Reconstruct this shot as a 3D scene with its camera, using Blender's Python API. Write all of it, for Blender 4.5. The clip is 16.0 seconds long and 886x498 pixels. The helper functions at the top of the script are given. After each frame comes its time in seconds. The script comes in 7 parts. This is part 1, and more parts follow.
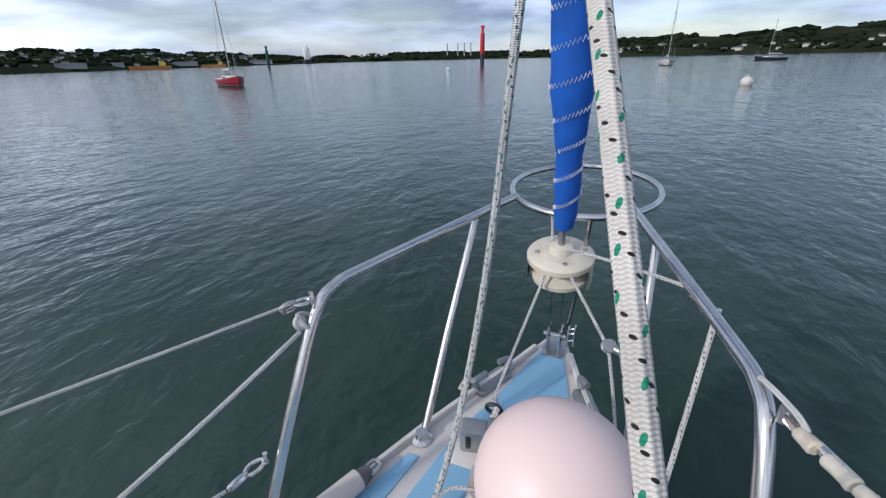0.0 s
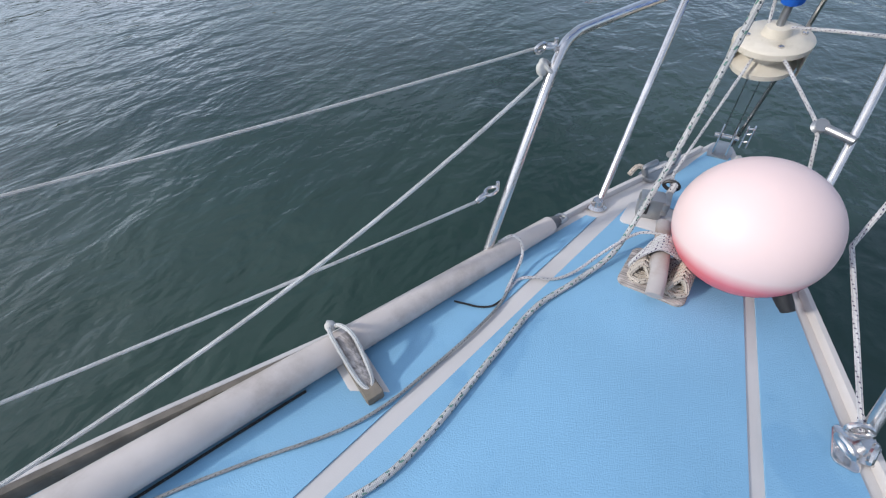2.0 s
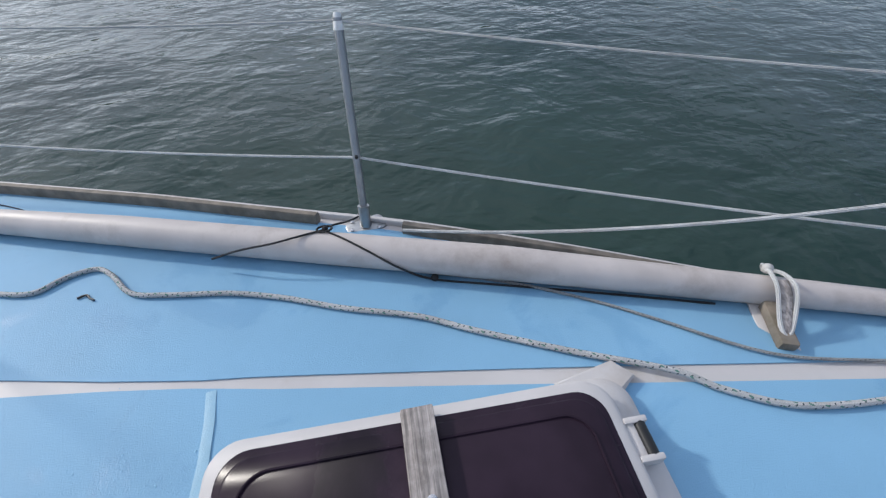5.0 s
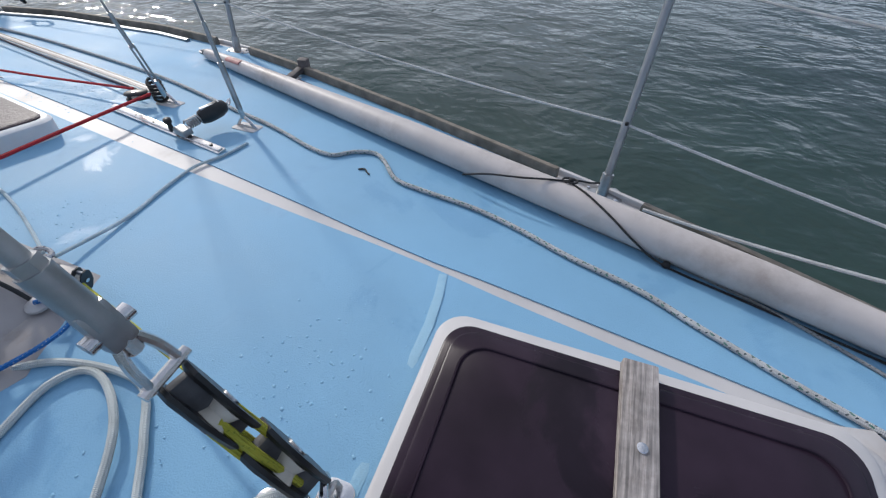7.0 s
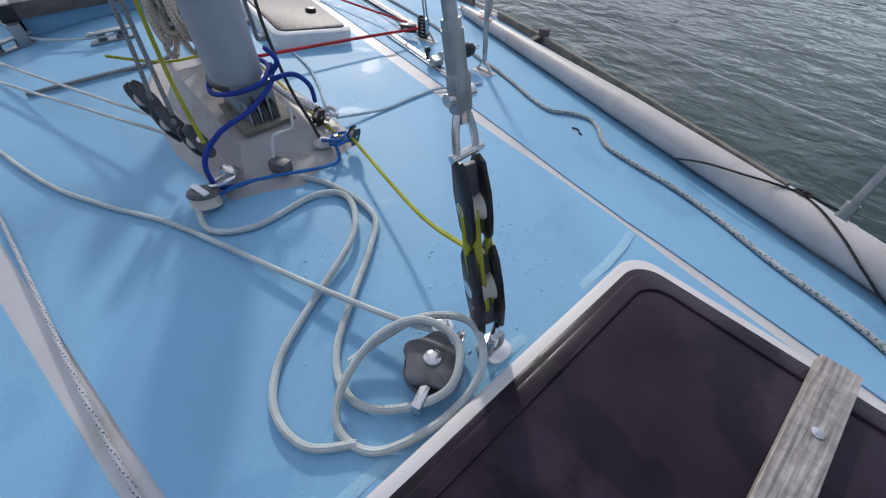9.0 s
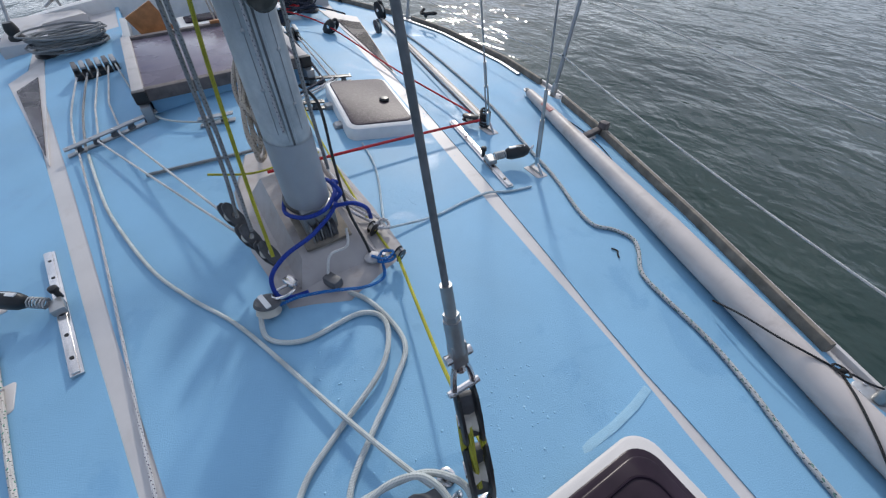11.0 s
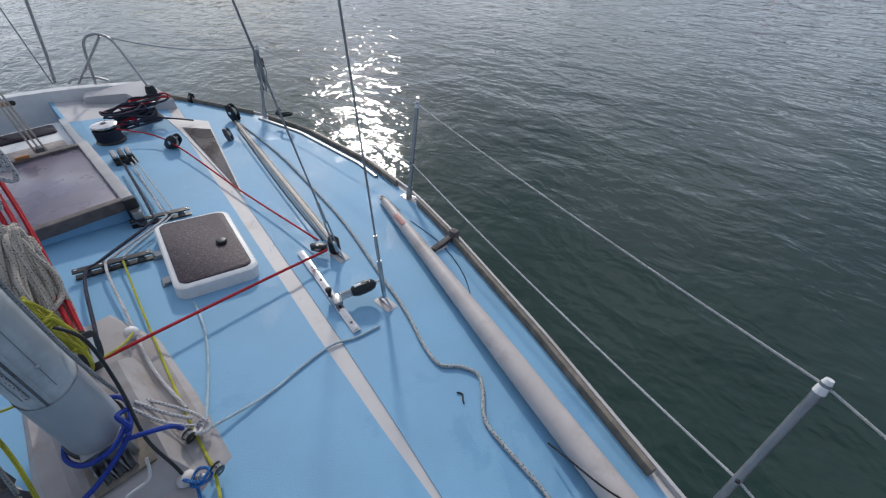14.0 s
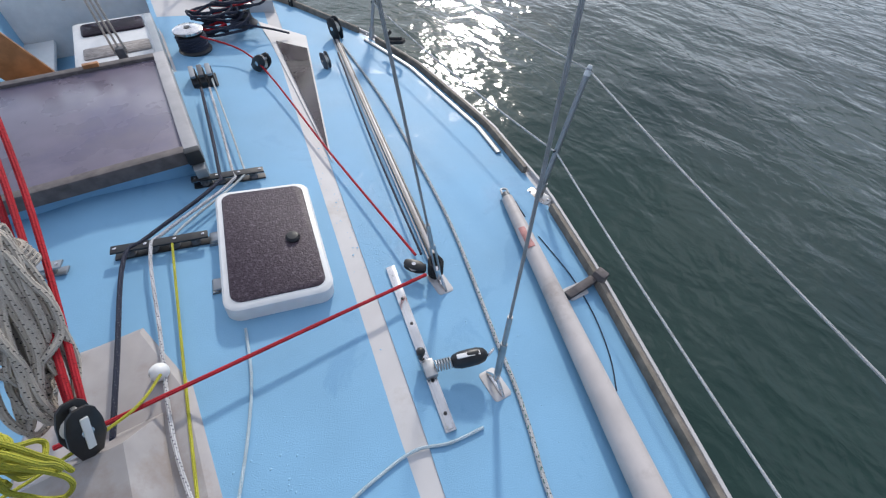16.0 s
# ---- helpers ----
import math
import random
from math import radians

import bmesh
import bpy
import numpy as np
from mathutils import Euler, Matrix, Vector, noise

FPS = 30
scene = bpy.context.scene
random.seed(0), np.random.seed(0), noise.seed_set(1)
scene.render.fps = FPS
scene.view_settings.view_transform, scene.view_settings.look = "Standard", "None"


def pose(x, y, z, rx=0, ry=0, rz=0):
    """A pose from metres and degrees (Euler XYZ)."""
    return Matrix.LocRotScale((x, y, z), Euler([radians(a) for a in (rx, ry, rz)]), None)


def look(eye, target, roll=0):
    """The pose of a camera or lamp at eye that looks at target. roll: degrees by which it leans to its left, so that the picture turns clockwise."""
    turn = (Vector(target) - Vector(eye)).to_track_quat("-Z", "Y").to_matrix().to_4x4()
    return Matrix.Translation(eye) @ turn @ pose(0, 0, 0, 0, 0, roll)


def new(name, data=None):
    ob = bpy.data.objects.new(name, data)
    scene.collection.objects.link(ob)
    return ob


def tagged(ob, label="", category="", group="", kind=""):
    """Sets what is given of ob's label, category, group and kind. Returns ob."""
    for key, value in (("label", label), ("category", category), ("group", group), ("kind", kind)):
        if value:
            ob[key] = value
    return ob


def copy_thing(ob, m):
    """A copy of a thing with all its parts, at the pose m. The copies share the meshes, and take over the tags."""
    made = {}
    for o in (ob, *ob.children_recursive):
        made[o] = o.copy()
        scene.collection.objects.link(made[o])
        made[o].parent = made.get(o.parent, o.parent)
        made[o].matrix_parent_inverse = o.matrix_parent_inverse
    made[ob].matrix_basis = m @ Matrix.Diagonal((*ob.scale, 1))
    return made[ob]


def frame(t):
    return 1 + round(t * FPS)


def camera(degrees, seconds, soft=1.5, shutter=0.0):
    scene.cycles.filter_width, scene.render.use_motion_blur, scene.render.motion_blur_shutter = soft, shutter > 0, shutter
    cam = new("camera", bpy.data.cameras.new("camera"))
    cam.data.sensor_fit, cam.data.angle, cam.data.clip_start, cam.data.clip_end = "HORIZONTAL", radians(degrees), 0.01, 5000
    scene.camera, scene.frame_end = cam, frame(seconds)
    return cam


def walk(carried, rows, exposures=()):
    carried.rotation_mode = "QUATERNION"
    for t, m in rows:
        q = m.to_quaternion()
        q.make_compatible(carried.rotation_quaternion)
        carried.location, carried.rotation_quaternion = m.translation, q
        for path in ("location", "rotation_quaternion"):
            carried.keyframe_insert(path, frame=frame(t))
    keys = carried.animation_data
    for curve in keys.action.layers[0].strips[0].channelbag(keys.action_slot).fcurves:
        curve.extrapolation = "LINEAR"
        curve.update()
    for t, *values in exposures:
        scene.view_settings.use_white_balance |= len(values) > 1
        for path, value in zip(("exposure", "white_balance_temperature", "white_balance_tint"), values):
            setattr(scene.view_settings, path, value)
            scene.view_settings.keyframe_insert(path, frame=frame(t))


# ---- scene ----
cam = camera(93.5, 16.0, soft=1.25)
PATH = [
    (0, (0.177, 0.798, 1.039), (-0.604, 2.442, 0.211), -1.3),
    (0.5, (0.14, 0.741, 1.014), (-0.668, 2.235, -0.042), -2.4),
    (1, (0.077, 0.63, 0.965), (-0.693, 2.039, -0.228), -2.8),
    (1.5, (0.021, 0.497, 0.916), (-0.761, 1.819, -0.365), -3.3),
    (2, (-0.013, 0.389, 0.925), (-0.898, 1.521, -0.466), -3.5),
    (2.5, (-0.025, 0.27, 0.909), (-1.041, 1.248, -0.51), -3.3),
    (3, (-0.029, 0.124, 0.896), (-1.184, 0.951, -0.512), -3.4),
    (3.5, (-0.07, 0.01, 0.929), (-1.282, 0.688, -0.511), -2.4),
    (3.7, (-0.086, -0.026, 0.926), (-1.311, 0.604, -0.523), -1.9),
    (5.8, (-0.009, -0.381, 0.939), (-1.401, -0.437, -0.496), -0.0),
    (6, (0.001, -0.41, 0.932), (-1.385, -0.527, -0.505), 0.4),
    (6.5, (0.031, -0.456, 0.895), (-1.314, -0.737, -0.558), 0.5),
    (7, (0.094, -0.469, 0.871), (-1.19, -0.935, -0.589), 0.0),
    (7.5, (0.198, -0.463, 0.842), (-1.015, -1.103, -0.614), 0.4),
    (8, (0.282, -0.452, 0.824), (-0.851, -1.229, -0.629), 1.8),
    (8.5, (0.339, -0.439, 0.801), (-0.692, -1.35, -0.65), 1.8),
    (8.7, (0.35, -0.445, 0.802), (-0.641, -1.397, -0.65), 1.5),
    (10.8, (0.244, -0.545, 1.049), (-0.473, -1.704, -0.414), -0.8),
    (11, (0.198, -0.533, 1.108), (-0.547, -1.747, -0.295), -0.8),
    (11.5, (0.139, -0.515, 1.266), (-0.766, -1.992, 0.266), 0.1),
    (12, (0.122, -0.542, 1.374), (-0.901, -2.118, 0.689), 0.4),
    (12.5, (0.051, -0.585, 1.378), (-1.161, -2.04, 0.734), 0.4),
    (13, (-0.101, -0.567, 1.369), (-1.412, -1.89, 0.658), 0.5),
    (13.5, (-0.198, -0.515, 1.398), (-1.427, -1.689, 0.353), 0.7),
    (14, (-0.258, -0.585, 1.421), (-1.366, -1.657, 0.146), 0.3),
    (14.5, (-0.345, -0.873, 1.402), (-1.362, -1.908, 0.025), 2.0),
    (15, (-0.445, -1.13, 1.367), (-1.26, -2.225, -0.095), 3.3),
    (15.5, (-0.518, -1.257, 1.326), (-1.249, -2.341, -0.187), 3.9),
    (16, (-0.576, -1.345, 1.304), (-1.271, -2.423, -0.231), 2.8),
]
walk(cam, [(t, look(eye, target, roll)) for t, eye, target, roll in PATH], exposures=[(0.0, 0.25), (0.5, 0.36), (1.5, 0.46), (2.0, 0.52), (3.0, 0.58), (3.5, 0.58), (6.0, 0.18), (8.5, 0.18), (11.0, 0.22), (11.5, -0.32), (11.9, -0.55), (12.5, -0.78), (13.0, -0.66), (13.5, -0.28), (14.0, -0.06), (15.0, 0.22), (16.0, 0.40)])

# ---- world, sun ----
SUN_AZ, SUN_EL = 213.5, 27.0          # degrees clockwise from the bow, degrees above the horizon
sun_way = Vector((math.sin(radians(SUN_AZ)) * math.cos(radians(SUN_EL)), math.cos(radians(SUN_AZ)) * math.cos(radians(SUN_EL)), math.sin(radians(SUN_EL))))
world = bpy.data.worlds.new("sky")
scene.world = world
world.use_nodes = True
wn, wl = world.node_tree.nodes, world.node_tree.links
wn.clear()
sky = wn.new("ShaderNodeTexSky")
sky.sky_type, sky.sun_disc = "NISHITA", False
sky.sun_elevation, sky.sun_rotation = radians(SUN_EL), radians(SUN_AZ)
sky.air_density, sky.dust_density = 1.0, 0.6
coord = wn.new("ShaderNodeTexCoord")
flat = wn.new("ShaderNodeMapping")
flat.inputs["Scale"].default_value = (1.0, 1.0, 4.6)
cloud = wn.new("ShaderNodeTexNoise")
cloud.inputs["Scale"].default_value, cloud.inputs["Detail"].default_value, cloud.inputs["Roughness"].default_value = 2.1, 7.0, 0.58
cover = wn.new("ShaderNodeValToRGB")
cover.color_ramp.elements[0].position, cover.color_ramp.elements[1].position = 0.36, 0.60
cover.color_ramp.elements[0].color = (0.4, 0.4, 0.4, 1)
shade = wn.new("ShaderNodeTexNoise")
shade.inputs["Scale"].default_value, shade.inputs["Detail"].default_value = 3.6, 6.0
tone = wn.new("ShaderNodeValToRGB")
tone.color_ramp.elements[0].position, tone.color_ramp.elements[0].color = 0.40, (2.4, 2.85, 3.8, 1)
tone.color_ramp.elements[1].position, tone.color_ramp.elements[1].color = 0.64, (6.4, 7.1, 8.3, 1)
mix = wn.new("ShaderNodeMixRGB")
back = wn.new("ShaderNodeBackground")
back.inputs["Strength"].default_value = 0.115
wout = wn.new("ShaderNodeOutputWorld")
wl.new(coord.outputs["Generated"], flat.inputs["Vector"])
wl.new(flat.outputs["Vector"], cloud.inputs["Vector"])
wl.new(flat.outputs["Vector"], shade.inputs["Vector"])
wl.new(cloud.outputs["Fac"], cover.inputs["Fac"])
wl.new(shade.outputs["Fac"], tone.inputs["Fac"])
wl.new(cover.outputs["Color"], mix.inputs["Fac"])
wl.new(sky.outputs["Color"], mix.inputs["Color1"])
toward = wn.new("ShaderNodeVectorMath")
toward.operation = "DOT_PRODUCT"
toward.inputs[1].default_value = sun_way
lift = wn.new("ShaderNodeMapRange")
lift.interpolation_type = "SMOOTHSTEP"
lift.inputs["From Min"].default_value, lift.inputs["From Max"].default_value = -0.35, 1.0
lift.inputs["To Min"].default_value, lift.inputs["To Max"].default_value = 0.78, 2.0
glow = wn.new("ShaderNodeVectorMath")
glow.operation = "SCALE"
wl.new(coord.outputs["Generated"], toward.inputs[0])
wl.new(toward.outputs["Value"], lift.inputs["Value"])
# bluer away from the sun, warmer towards it, and brightest low over the water
warm = wn.new("ShaderNodeMapRange")
warm.inputs["From Min"].default_value, warm.inputs["From Max"].default_value = -0.6, 0.9
tint = wn.new("ShaderNodeMixRGB")
tint.inputs["Color1"].default_value, tint.inputs["Color2"].default_value = (0.90, 1.0, 1.16, 1), (1.06, 1.0, 0.95, 1)
tinted = wn.new("ShaderNodeVectorMath")
tinted.operation = "MULTIPLY"
axes = wn.new("ShaderNodeSeparateXYZ")
low = wn.new("ShaderNodeMapRange")
low.interpolation_type = "SMOOTHSTEP"
low.inputs["From Min"].default_value, low.inputs["From Max"].default_value = 0.02, 0.55
low.inputs["To Min"].default_value, low.inputs["To Max"].default_value = 1.18, 0.82
both = wn.new("ShaderNodeMath")
both.operation = "MULTIPLY"
wl.new(toward.outputs["Value"], warm.inputs["Value"])
wl.new(warm.outputs["Result"], tint.inputs["Fac"])
wl.new(tone.outputs["Color"], tinted.inputs[0])
wl.new(tint.outputs["Color"], tinted.inputs[1])
wl.new(coord.outputs["Generated"], axes.inputs["Vector"])
wl.new(axes.outputs["Z"], low.inputs["Value"])
wl.new(low.outputs["Result"], both.inputs[0])
wl.new(lift.outputs["Result"], both.inputs[1])
wl.new(tinted.outputs["Vector"], glow.inputs[0])
wl.new(both.outputs["Value"], glow.inputs["Scale"])
wl.new(glow.outputs["Vector"], mix.inputs["Color2"])
wl.new(mix.outputs["Color"], back.inputs["Color"])
wl.new(back.outputs["Background"], wout.inputs["Surface"])
sun = new("sun", bpy.data.lights.new("sun", "SUN"))
sun.data.energy, sun.data.angle, sun.data.color = 1.9, radians(3.8), (1.0, 0.95, 0.88)
sun.matrix_world = look(sun_way * 50, (0, 0, 0))


# ---- materials ----
def material(name, colour, rough=0.5, metal=0.0, spread=0.12, scale=30.0, bump=0.2, fine=400.0, stain=None, stain_amount=0.5, coat=0.0, ior=1.45):
    """A surface with variation at two scales and fine relief; stain: a second colour in worn patches."""
    m = bpy.data.materials.new(name)
    m.use_nodes = True
    n, l = m.node_tree.nodes, m.node_tree.links
    p = n["Principled BSDF"]
    p.inputs["Metallic"].default_value, p.inputs["IOR"].default_value = metal, ior
    p.inputs["Coat Weight"].default_value = coat
    tc = n.new("ShaderNodeTexCoord")
    big, small = n.new("ShaderNodeTexNoise"), n.new("ShaderNodeTexNoise")
    big.inputs["Scale"].default_value, big.inputs["Detail"].default_value = scale, 6
    small.inputs["Scale"].default_value, small.inputs["Detail"].default_value = fine, 3
    for t in (big, small):
        l.new(tc.outputs["Object"], t.inputs["Vector"])
    ramp = n.new("ShaderNodeValToRGB")
    lo, hi = [tuple(max(0, min(1, c * k)) for c in colour) + (1,) for k in (1 - spread, 1 + spread)]
    ramp.color_ramp.elements[0].position, ramp.color_ramp.elements[0].color = 0.3, lo
    ramp.color_ramp.elements[1].position, ramp.color_ramp.elements[1].color = 0.7, hi
    l.new(big.outputs["Fac"], ramp.inputs["Fac"])
    last = ramp.outputs["Color"]
    if stain:
        patch = n.new("ShaderNodeTexNoise")
        patch.inputs["Scale"].default_value, patch.inputs["Detail"].default_value, patch.inputs["Roughness"].default_value = scale * 0.4, 9, 0.68
        l.new(tc.outputs["Object"], patch.inputs["Vector"])
        edge = n.new("ShaderNodeValToRGB")
        edge.color_ramp.elements[0].position, edge.color_ramp.elements[1].position = 0.62 - 0.25 * stain_amount, 0.78 - 0.2 * stain_amount
        l.new(patch.outputs["Fac"], edge.inputs["Fac"])
        mixer = n.new("ShaderNodeMixRGB")
        mixer.inputs["Color2"].default_value = (*stain, 1)
        l.new(edge.outputs["Color"], mixer.inputs["Fac"])
        l.new(last, mixer.inputs["Color1"])
        last = mixer.outputs["Color"]
    l.new(last, p.inputs["Base Color"])
    rr = n.new("ShaderNodeMapRange")
    rr.inputs["To Min"].default_value, rr.inputs["To Max"].default_value = max(0.02, rough * 0.75), min(1, rough * 1.25)
    l.new(big.outputs["Fac"], rr.inputs["Value"])
    l.new(rr.outputs["Result"], p.inputs["Roughness"])
    b = n.new("ShaderNodeBump")
    b.inputs["Strength"].default_value, b.inputs["Distance"].default_value = bump, 0.002
    l.new(small.outputs["Fac"], b.inputs["Height"])
    l.new(b.outputs["Normal"], p.inputs["Normal"])
    return m


def rope_material(name, colour, fleck=None, per_metre=120.0, amount=0.9, rough=0.8, second=None):
    """Braided cordage; the sheath's strands cross along the length (u in metres) and round it (v), with coloured flecks."""
    m = bpy.data.materials.new(name)
    m.use_nodes = True
    n, l = m.node_tree.nodes, m.node_tree.links
    p = n["Principled BSDF"]
    p.inputs["Roughness"].default_value = rough
    uv = n.new("ShaderNodeUVMap")
    sep = n.new("ShaderNodeSeparateXYZ")
    l.new(uv.outputs["UV"], sep.inputs["Vector"])

    def calc(op, a, b=None, c=None):
        node = n.new("ShaderNodeMath")
        node.operation = op
        for i, v in enumerate((a, b, c)):
            if v is None:
                continue
            if isinstance(v, (int, float)):
                node.inputs[i].default_value = v
            else:
                l.new(v, node.inputs[i])
        return node.outputs[0]

    u, v = sep.outputs["X"], sep.outputs["Y"]

    def wave(freq, turns):
        return calc("SINE", calc("MULTIPLY", calc("ADD", calc("MULTIPLY", u, freq), calc("MULTIPLY", v, turns)), 6.28318))

    weave = calc("MULTIPLY", wave(per_metre, 4.0), wave(per_metre, -4.0))
    grime = n.new("ShaderNodeTexNoise")
    grime.inputs["Scale"].default_value, grime.inputs["Detail"].default_value = 14, 5
    tc = n.new("ShaderNodeTexCoord")
    l.new(tc.outputs["Object"], grime.inputs["Vector"])
    ramp = n.new("ShaderNodeValToRGB")
    ramp.color_ramp.elements[0].position, ramp.color_ramp.elements[0].color = 0.3, (*[c * 0.78 for c in colour], 1)
    ramp.color_ramp.elements[1].position, ramp.color_ramp.elements[1].color = 0.7, (*[min(1, c * 1.1) for c in colour], 1)
    l.new(grime.outputs["Fac"], ramp.inputs["Fac"])
    last = ramp.outputs["Color"]
    # shade in the gaps between strands, darkened into the colour along the weave
    groove = n.new("ShaderNodeMixRGB")
    groove.blend_type = "MULTIPLY"
    groove.inputs["Color2"].default_value = (0.55, 0.53, 0.5, 1)
    l.new(calc("MULTIPLY", calc("LESS_THAN", calc("ABSOLUTE", weave), 0.16), 0.55), groove.inputs["Fac"])
    l.new(last, groove.inputs["Color1"])
    last = groove.outputs["Color"]
    for tint, freq, turns, off in ((fleck, per_metre / 5, 1.0, 0.0), (second, per_metre / 11, -1.0, 0.3)):
        if tint is None:
            continue
        marks = calc("GREATER_THAN", calc("MULTIPLY", wave(freq, turns), wave(freq * 1.5, -turns * 2)), amount)
        mixer = n.new("ShaderNodeMixRGB")
        mixer.inputs["Color2"].default_value = (*tint, 1)
        l.new(marks, mixer.inputs["Fac"])
        l.new(last, mixer.inputs["Color1"])
        last = mixer.outputs["Color"]
    l.new(last, p.inputs["Base Color"])
    b = n.new("ShaderNodeBump")
    b.inputs["Strength"].default_value, b.inputs["Distance"].default_value = 0.8, 0.0012
    l.new(weave, b.inputs["Height"])
    l.new(b.outputs["Normal"], p.inputs["Normal"])
    return m


BLUE = material("blue_nonslip_paint", (0.212, 0.412, 0.588), 0.58, spread=0.08, scale=2.2, bump=0.5, fine=320, stain=(0.238, 0.452, 0.628), stain_amount=0.3, ior=1.33)


def damp(m, share, gloss, darken):
    """Thin water lying on a surface in ragged patches: glossier, and the paint under it a little deeper."""
    n, l = m.node_tree.nodes, m.node_tree.links
    p = n["Principled BSDF"]
    tc = n.new("ShaderNodeTexCoord")
    pool, ragged = n.new("ShaderNodeTexNoise"), n.new("ShaderNodeMapRange")
    pool.inputs["Scale"].default_value, pool.inputs["Detail"].default_value, pool.inputs["Roughness"].default_value, pool.inputs["Distortion"].default_value = 3.2, 9, 0.62, 0.6
    ragged.inputs["From Min"].default_value, ragged.inputs["From Max"].default_value = share, share + 0.05
    l.new(tc.outputs["Object"], pool.inputs["Vector"])
    l.new(pool.outputs["Fac"], ragged.inputs["Value"])
    for socket, value in (("Base Color", (*darken, 1)), ("Roughness", (gloss, gloss, gloss, 1))):
        old = p.inputs[socket].links[0].from_socket if p.inputs[socket].links else None
        mixer = n.new("ShaderNodeMixRGB")
        mixer.blend_type = "MULTIPLY"
        mixer.inputs["Color2"].default_value = value
        l.new(ragged.outputs["Result"], mixer.inputs["Fac"])
        if old:
            l.new(old, mixer.inputs["Color1"])
        else:
            mixer.inputs["Color1"].default_value = (p.inputs[socket].default_value,) * 3 + (1,)
        l.new(mixer.outputs["Color"], p.inputs[socket])


def grain(m, scale, depth):
    """Wood fibres drawn out along the first axis."""
    n, l = m.node_tree.nodes, m.node_tree.links
    p = n["Principled BSDF"]
    tc, mp, fibre, ramp, mixer = n.new("ShaderNodeTexCoord"), n.new("ShaderNodeMapping"), n.new("ShaderNodeTexNoise"), n.new("ShaderNodeValToRGB"), n.new("ShaderNodeMixRGB")
    mp.inputs["Scale"].default_value = scale
    fibre.inputs["Scale"].default_value, fibre.inputs["Detail"].default_value, fibre.inputs["Roughness"].default_value = 1.0, 6, 0.65
    ramp.color_ramp.elements[0].position, ramp.color_ramp.elements[0].color = 0.36, (depth, depth, depth, 1)
    ramp.color_ramp.elements[1].position, ramp.color_ramp.elements[1].color = 0.62, (1.1, 1.08, 1.06, 1)
    mixer.blend_type = "MULTIPLY"
    mixer.inputs["Fac"].default_value = 1.0
    l.new(tc.outputs["Object"], mp.inputs["Vector"])
    l.new(mp.outputs["Vector"], fibre.inputs["Vector"])
    l.new(fibre.outputs["Fac"], ramp.inputs["Fac"])
    l.new(p.inputs["Base Color"].links[0].from_socket, mixer.inputs["Color1"])
    l.new(ramp.outputs["Color"], mixer.inputs["Color2"])
    l.new(mixer.outputs["Color"], p.inputs["Base Color"])


damp(BLUE, 0.57, 0.68, (0.86, 0.90, 0.94))
GEL = material("white_gelcoat", (0.53, 0.505, 0.495), 0.5, spread=0.07, scale=6, bump=0.1, stain=(0.42, 0.37, 0.33), stain_amount=0.25)
GEL_GREY = material("grey_gelcoat", (0.37, 0.34, 0.33), 0.42, spread=0.12, scale=9, bump=0.1, stain=(0.27, 0.21, 0.17), stain_amount=0.4)
STEEL = material("stainless_steel", (0.62, 0.60, 0.59), 0.22, 1.0, spread=0.12, scale=14, bump=0.05)
DULL_STEEL = material("dull_steel", (0.42, 0.42, 0.42), 0.42, 1.0, spread=0.2, scale=25, bump=0.15, stain=(0.30, 0.20, 0.13), stain_amount=0.2)
ALLOY = material("anodised_alloy", (0.31, 0.32, 0.33), 0.42, 0.75, spread=0.12, scale=11, bump=0.1, stain=(0.42, 0.43, 0.43), stain_amount=0.3)
SLEEVE = material("brushed_alloy", (0.36, 0.37, 0.39), 0.5, 0.3, spread=0.1, scale=8, bump=0.08, stain=(0.44, 0.44, 0.44), stain_amount=0.3)
MAST = material("weathered_mast_alloy", (0.38, 0.41, 0.43), 0.52, 0.15, spread=0.12, scale=9, bump=0.15, stain=(0.60, 0.62, 0.62), stain_amount=0.6)
POLE = material("faded_spar_paint", (0.51, 0.46, 0.435), 0.5, spread=0.1, scale=9, bump=0.12, stain=(0.34, 0.29, 0.26), stain_amount=0.5)
WOOD = material("weathered_teak", (0.195, 0.167, 0.135), 0.75, spread=0.35, scale=18, bump=0.5, fine=120, stain=(0.10, 0.09, 0.06), stain_amount=0.4)
PALE_WOOD = material("bleached_teak", (0.41, 0.37, 0.35), 0.75, spread=0.25, scale=40, bump=0.5, fine=150, stain=(0.27, 0.235, 0.215), stain_amount=0.4)
grain(PALE_WOOD, (7, 170, 170), 0.42)
BROWN_WOOD = material("varnished_wood", (0.38, 0.17, 0.065), 0.4, spread=0.25, scale=20, bump=0.2)
SMOKED = material("smoked_acrylic", (0.024, 0.0145, 0.024), 0.24, spread=0.35, scale=7, bump=0.04, stain=(0.045, 0.029, 0.043), stain_amount=0.35, ior=1.22)
damp(SMOKED, 0.52, 1.7, (0.55, 0.6, 0.62))
HAZED = material("hazed_acrylic", (0.165, 0.14, 0.18), 0.28, spread=0.18, scale=5, bump=0.05, stain=(0.105, 0.09, 0.15), stain_amount=0.45)
DARK_WOOD = material("dark_weathered_wood", (0.125, 0.105, 0.10), 0.7, spread=0.35, scale=22, bump=0.5, fine=130, stain=(0.05, 0.042, 0.04), stain_amount=0.45)
FADED = material("faded_grey_plastic", (0.42, 0.395, 0.385), 0.5, spread=0.1, scale=12, bump=0.15, stain=(0.30, 0.27, 0.25), stain_amount=0.35)
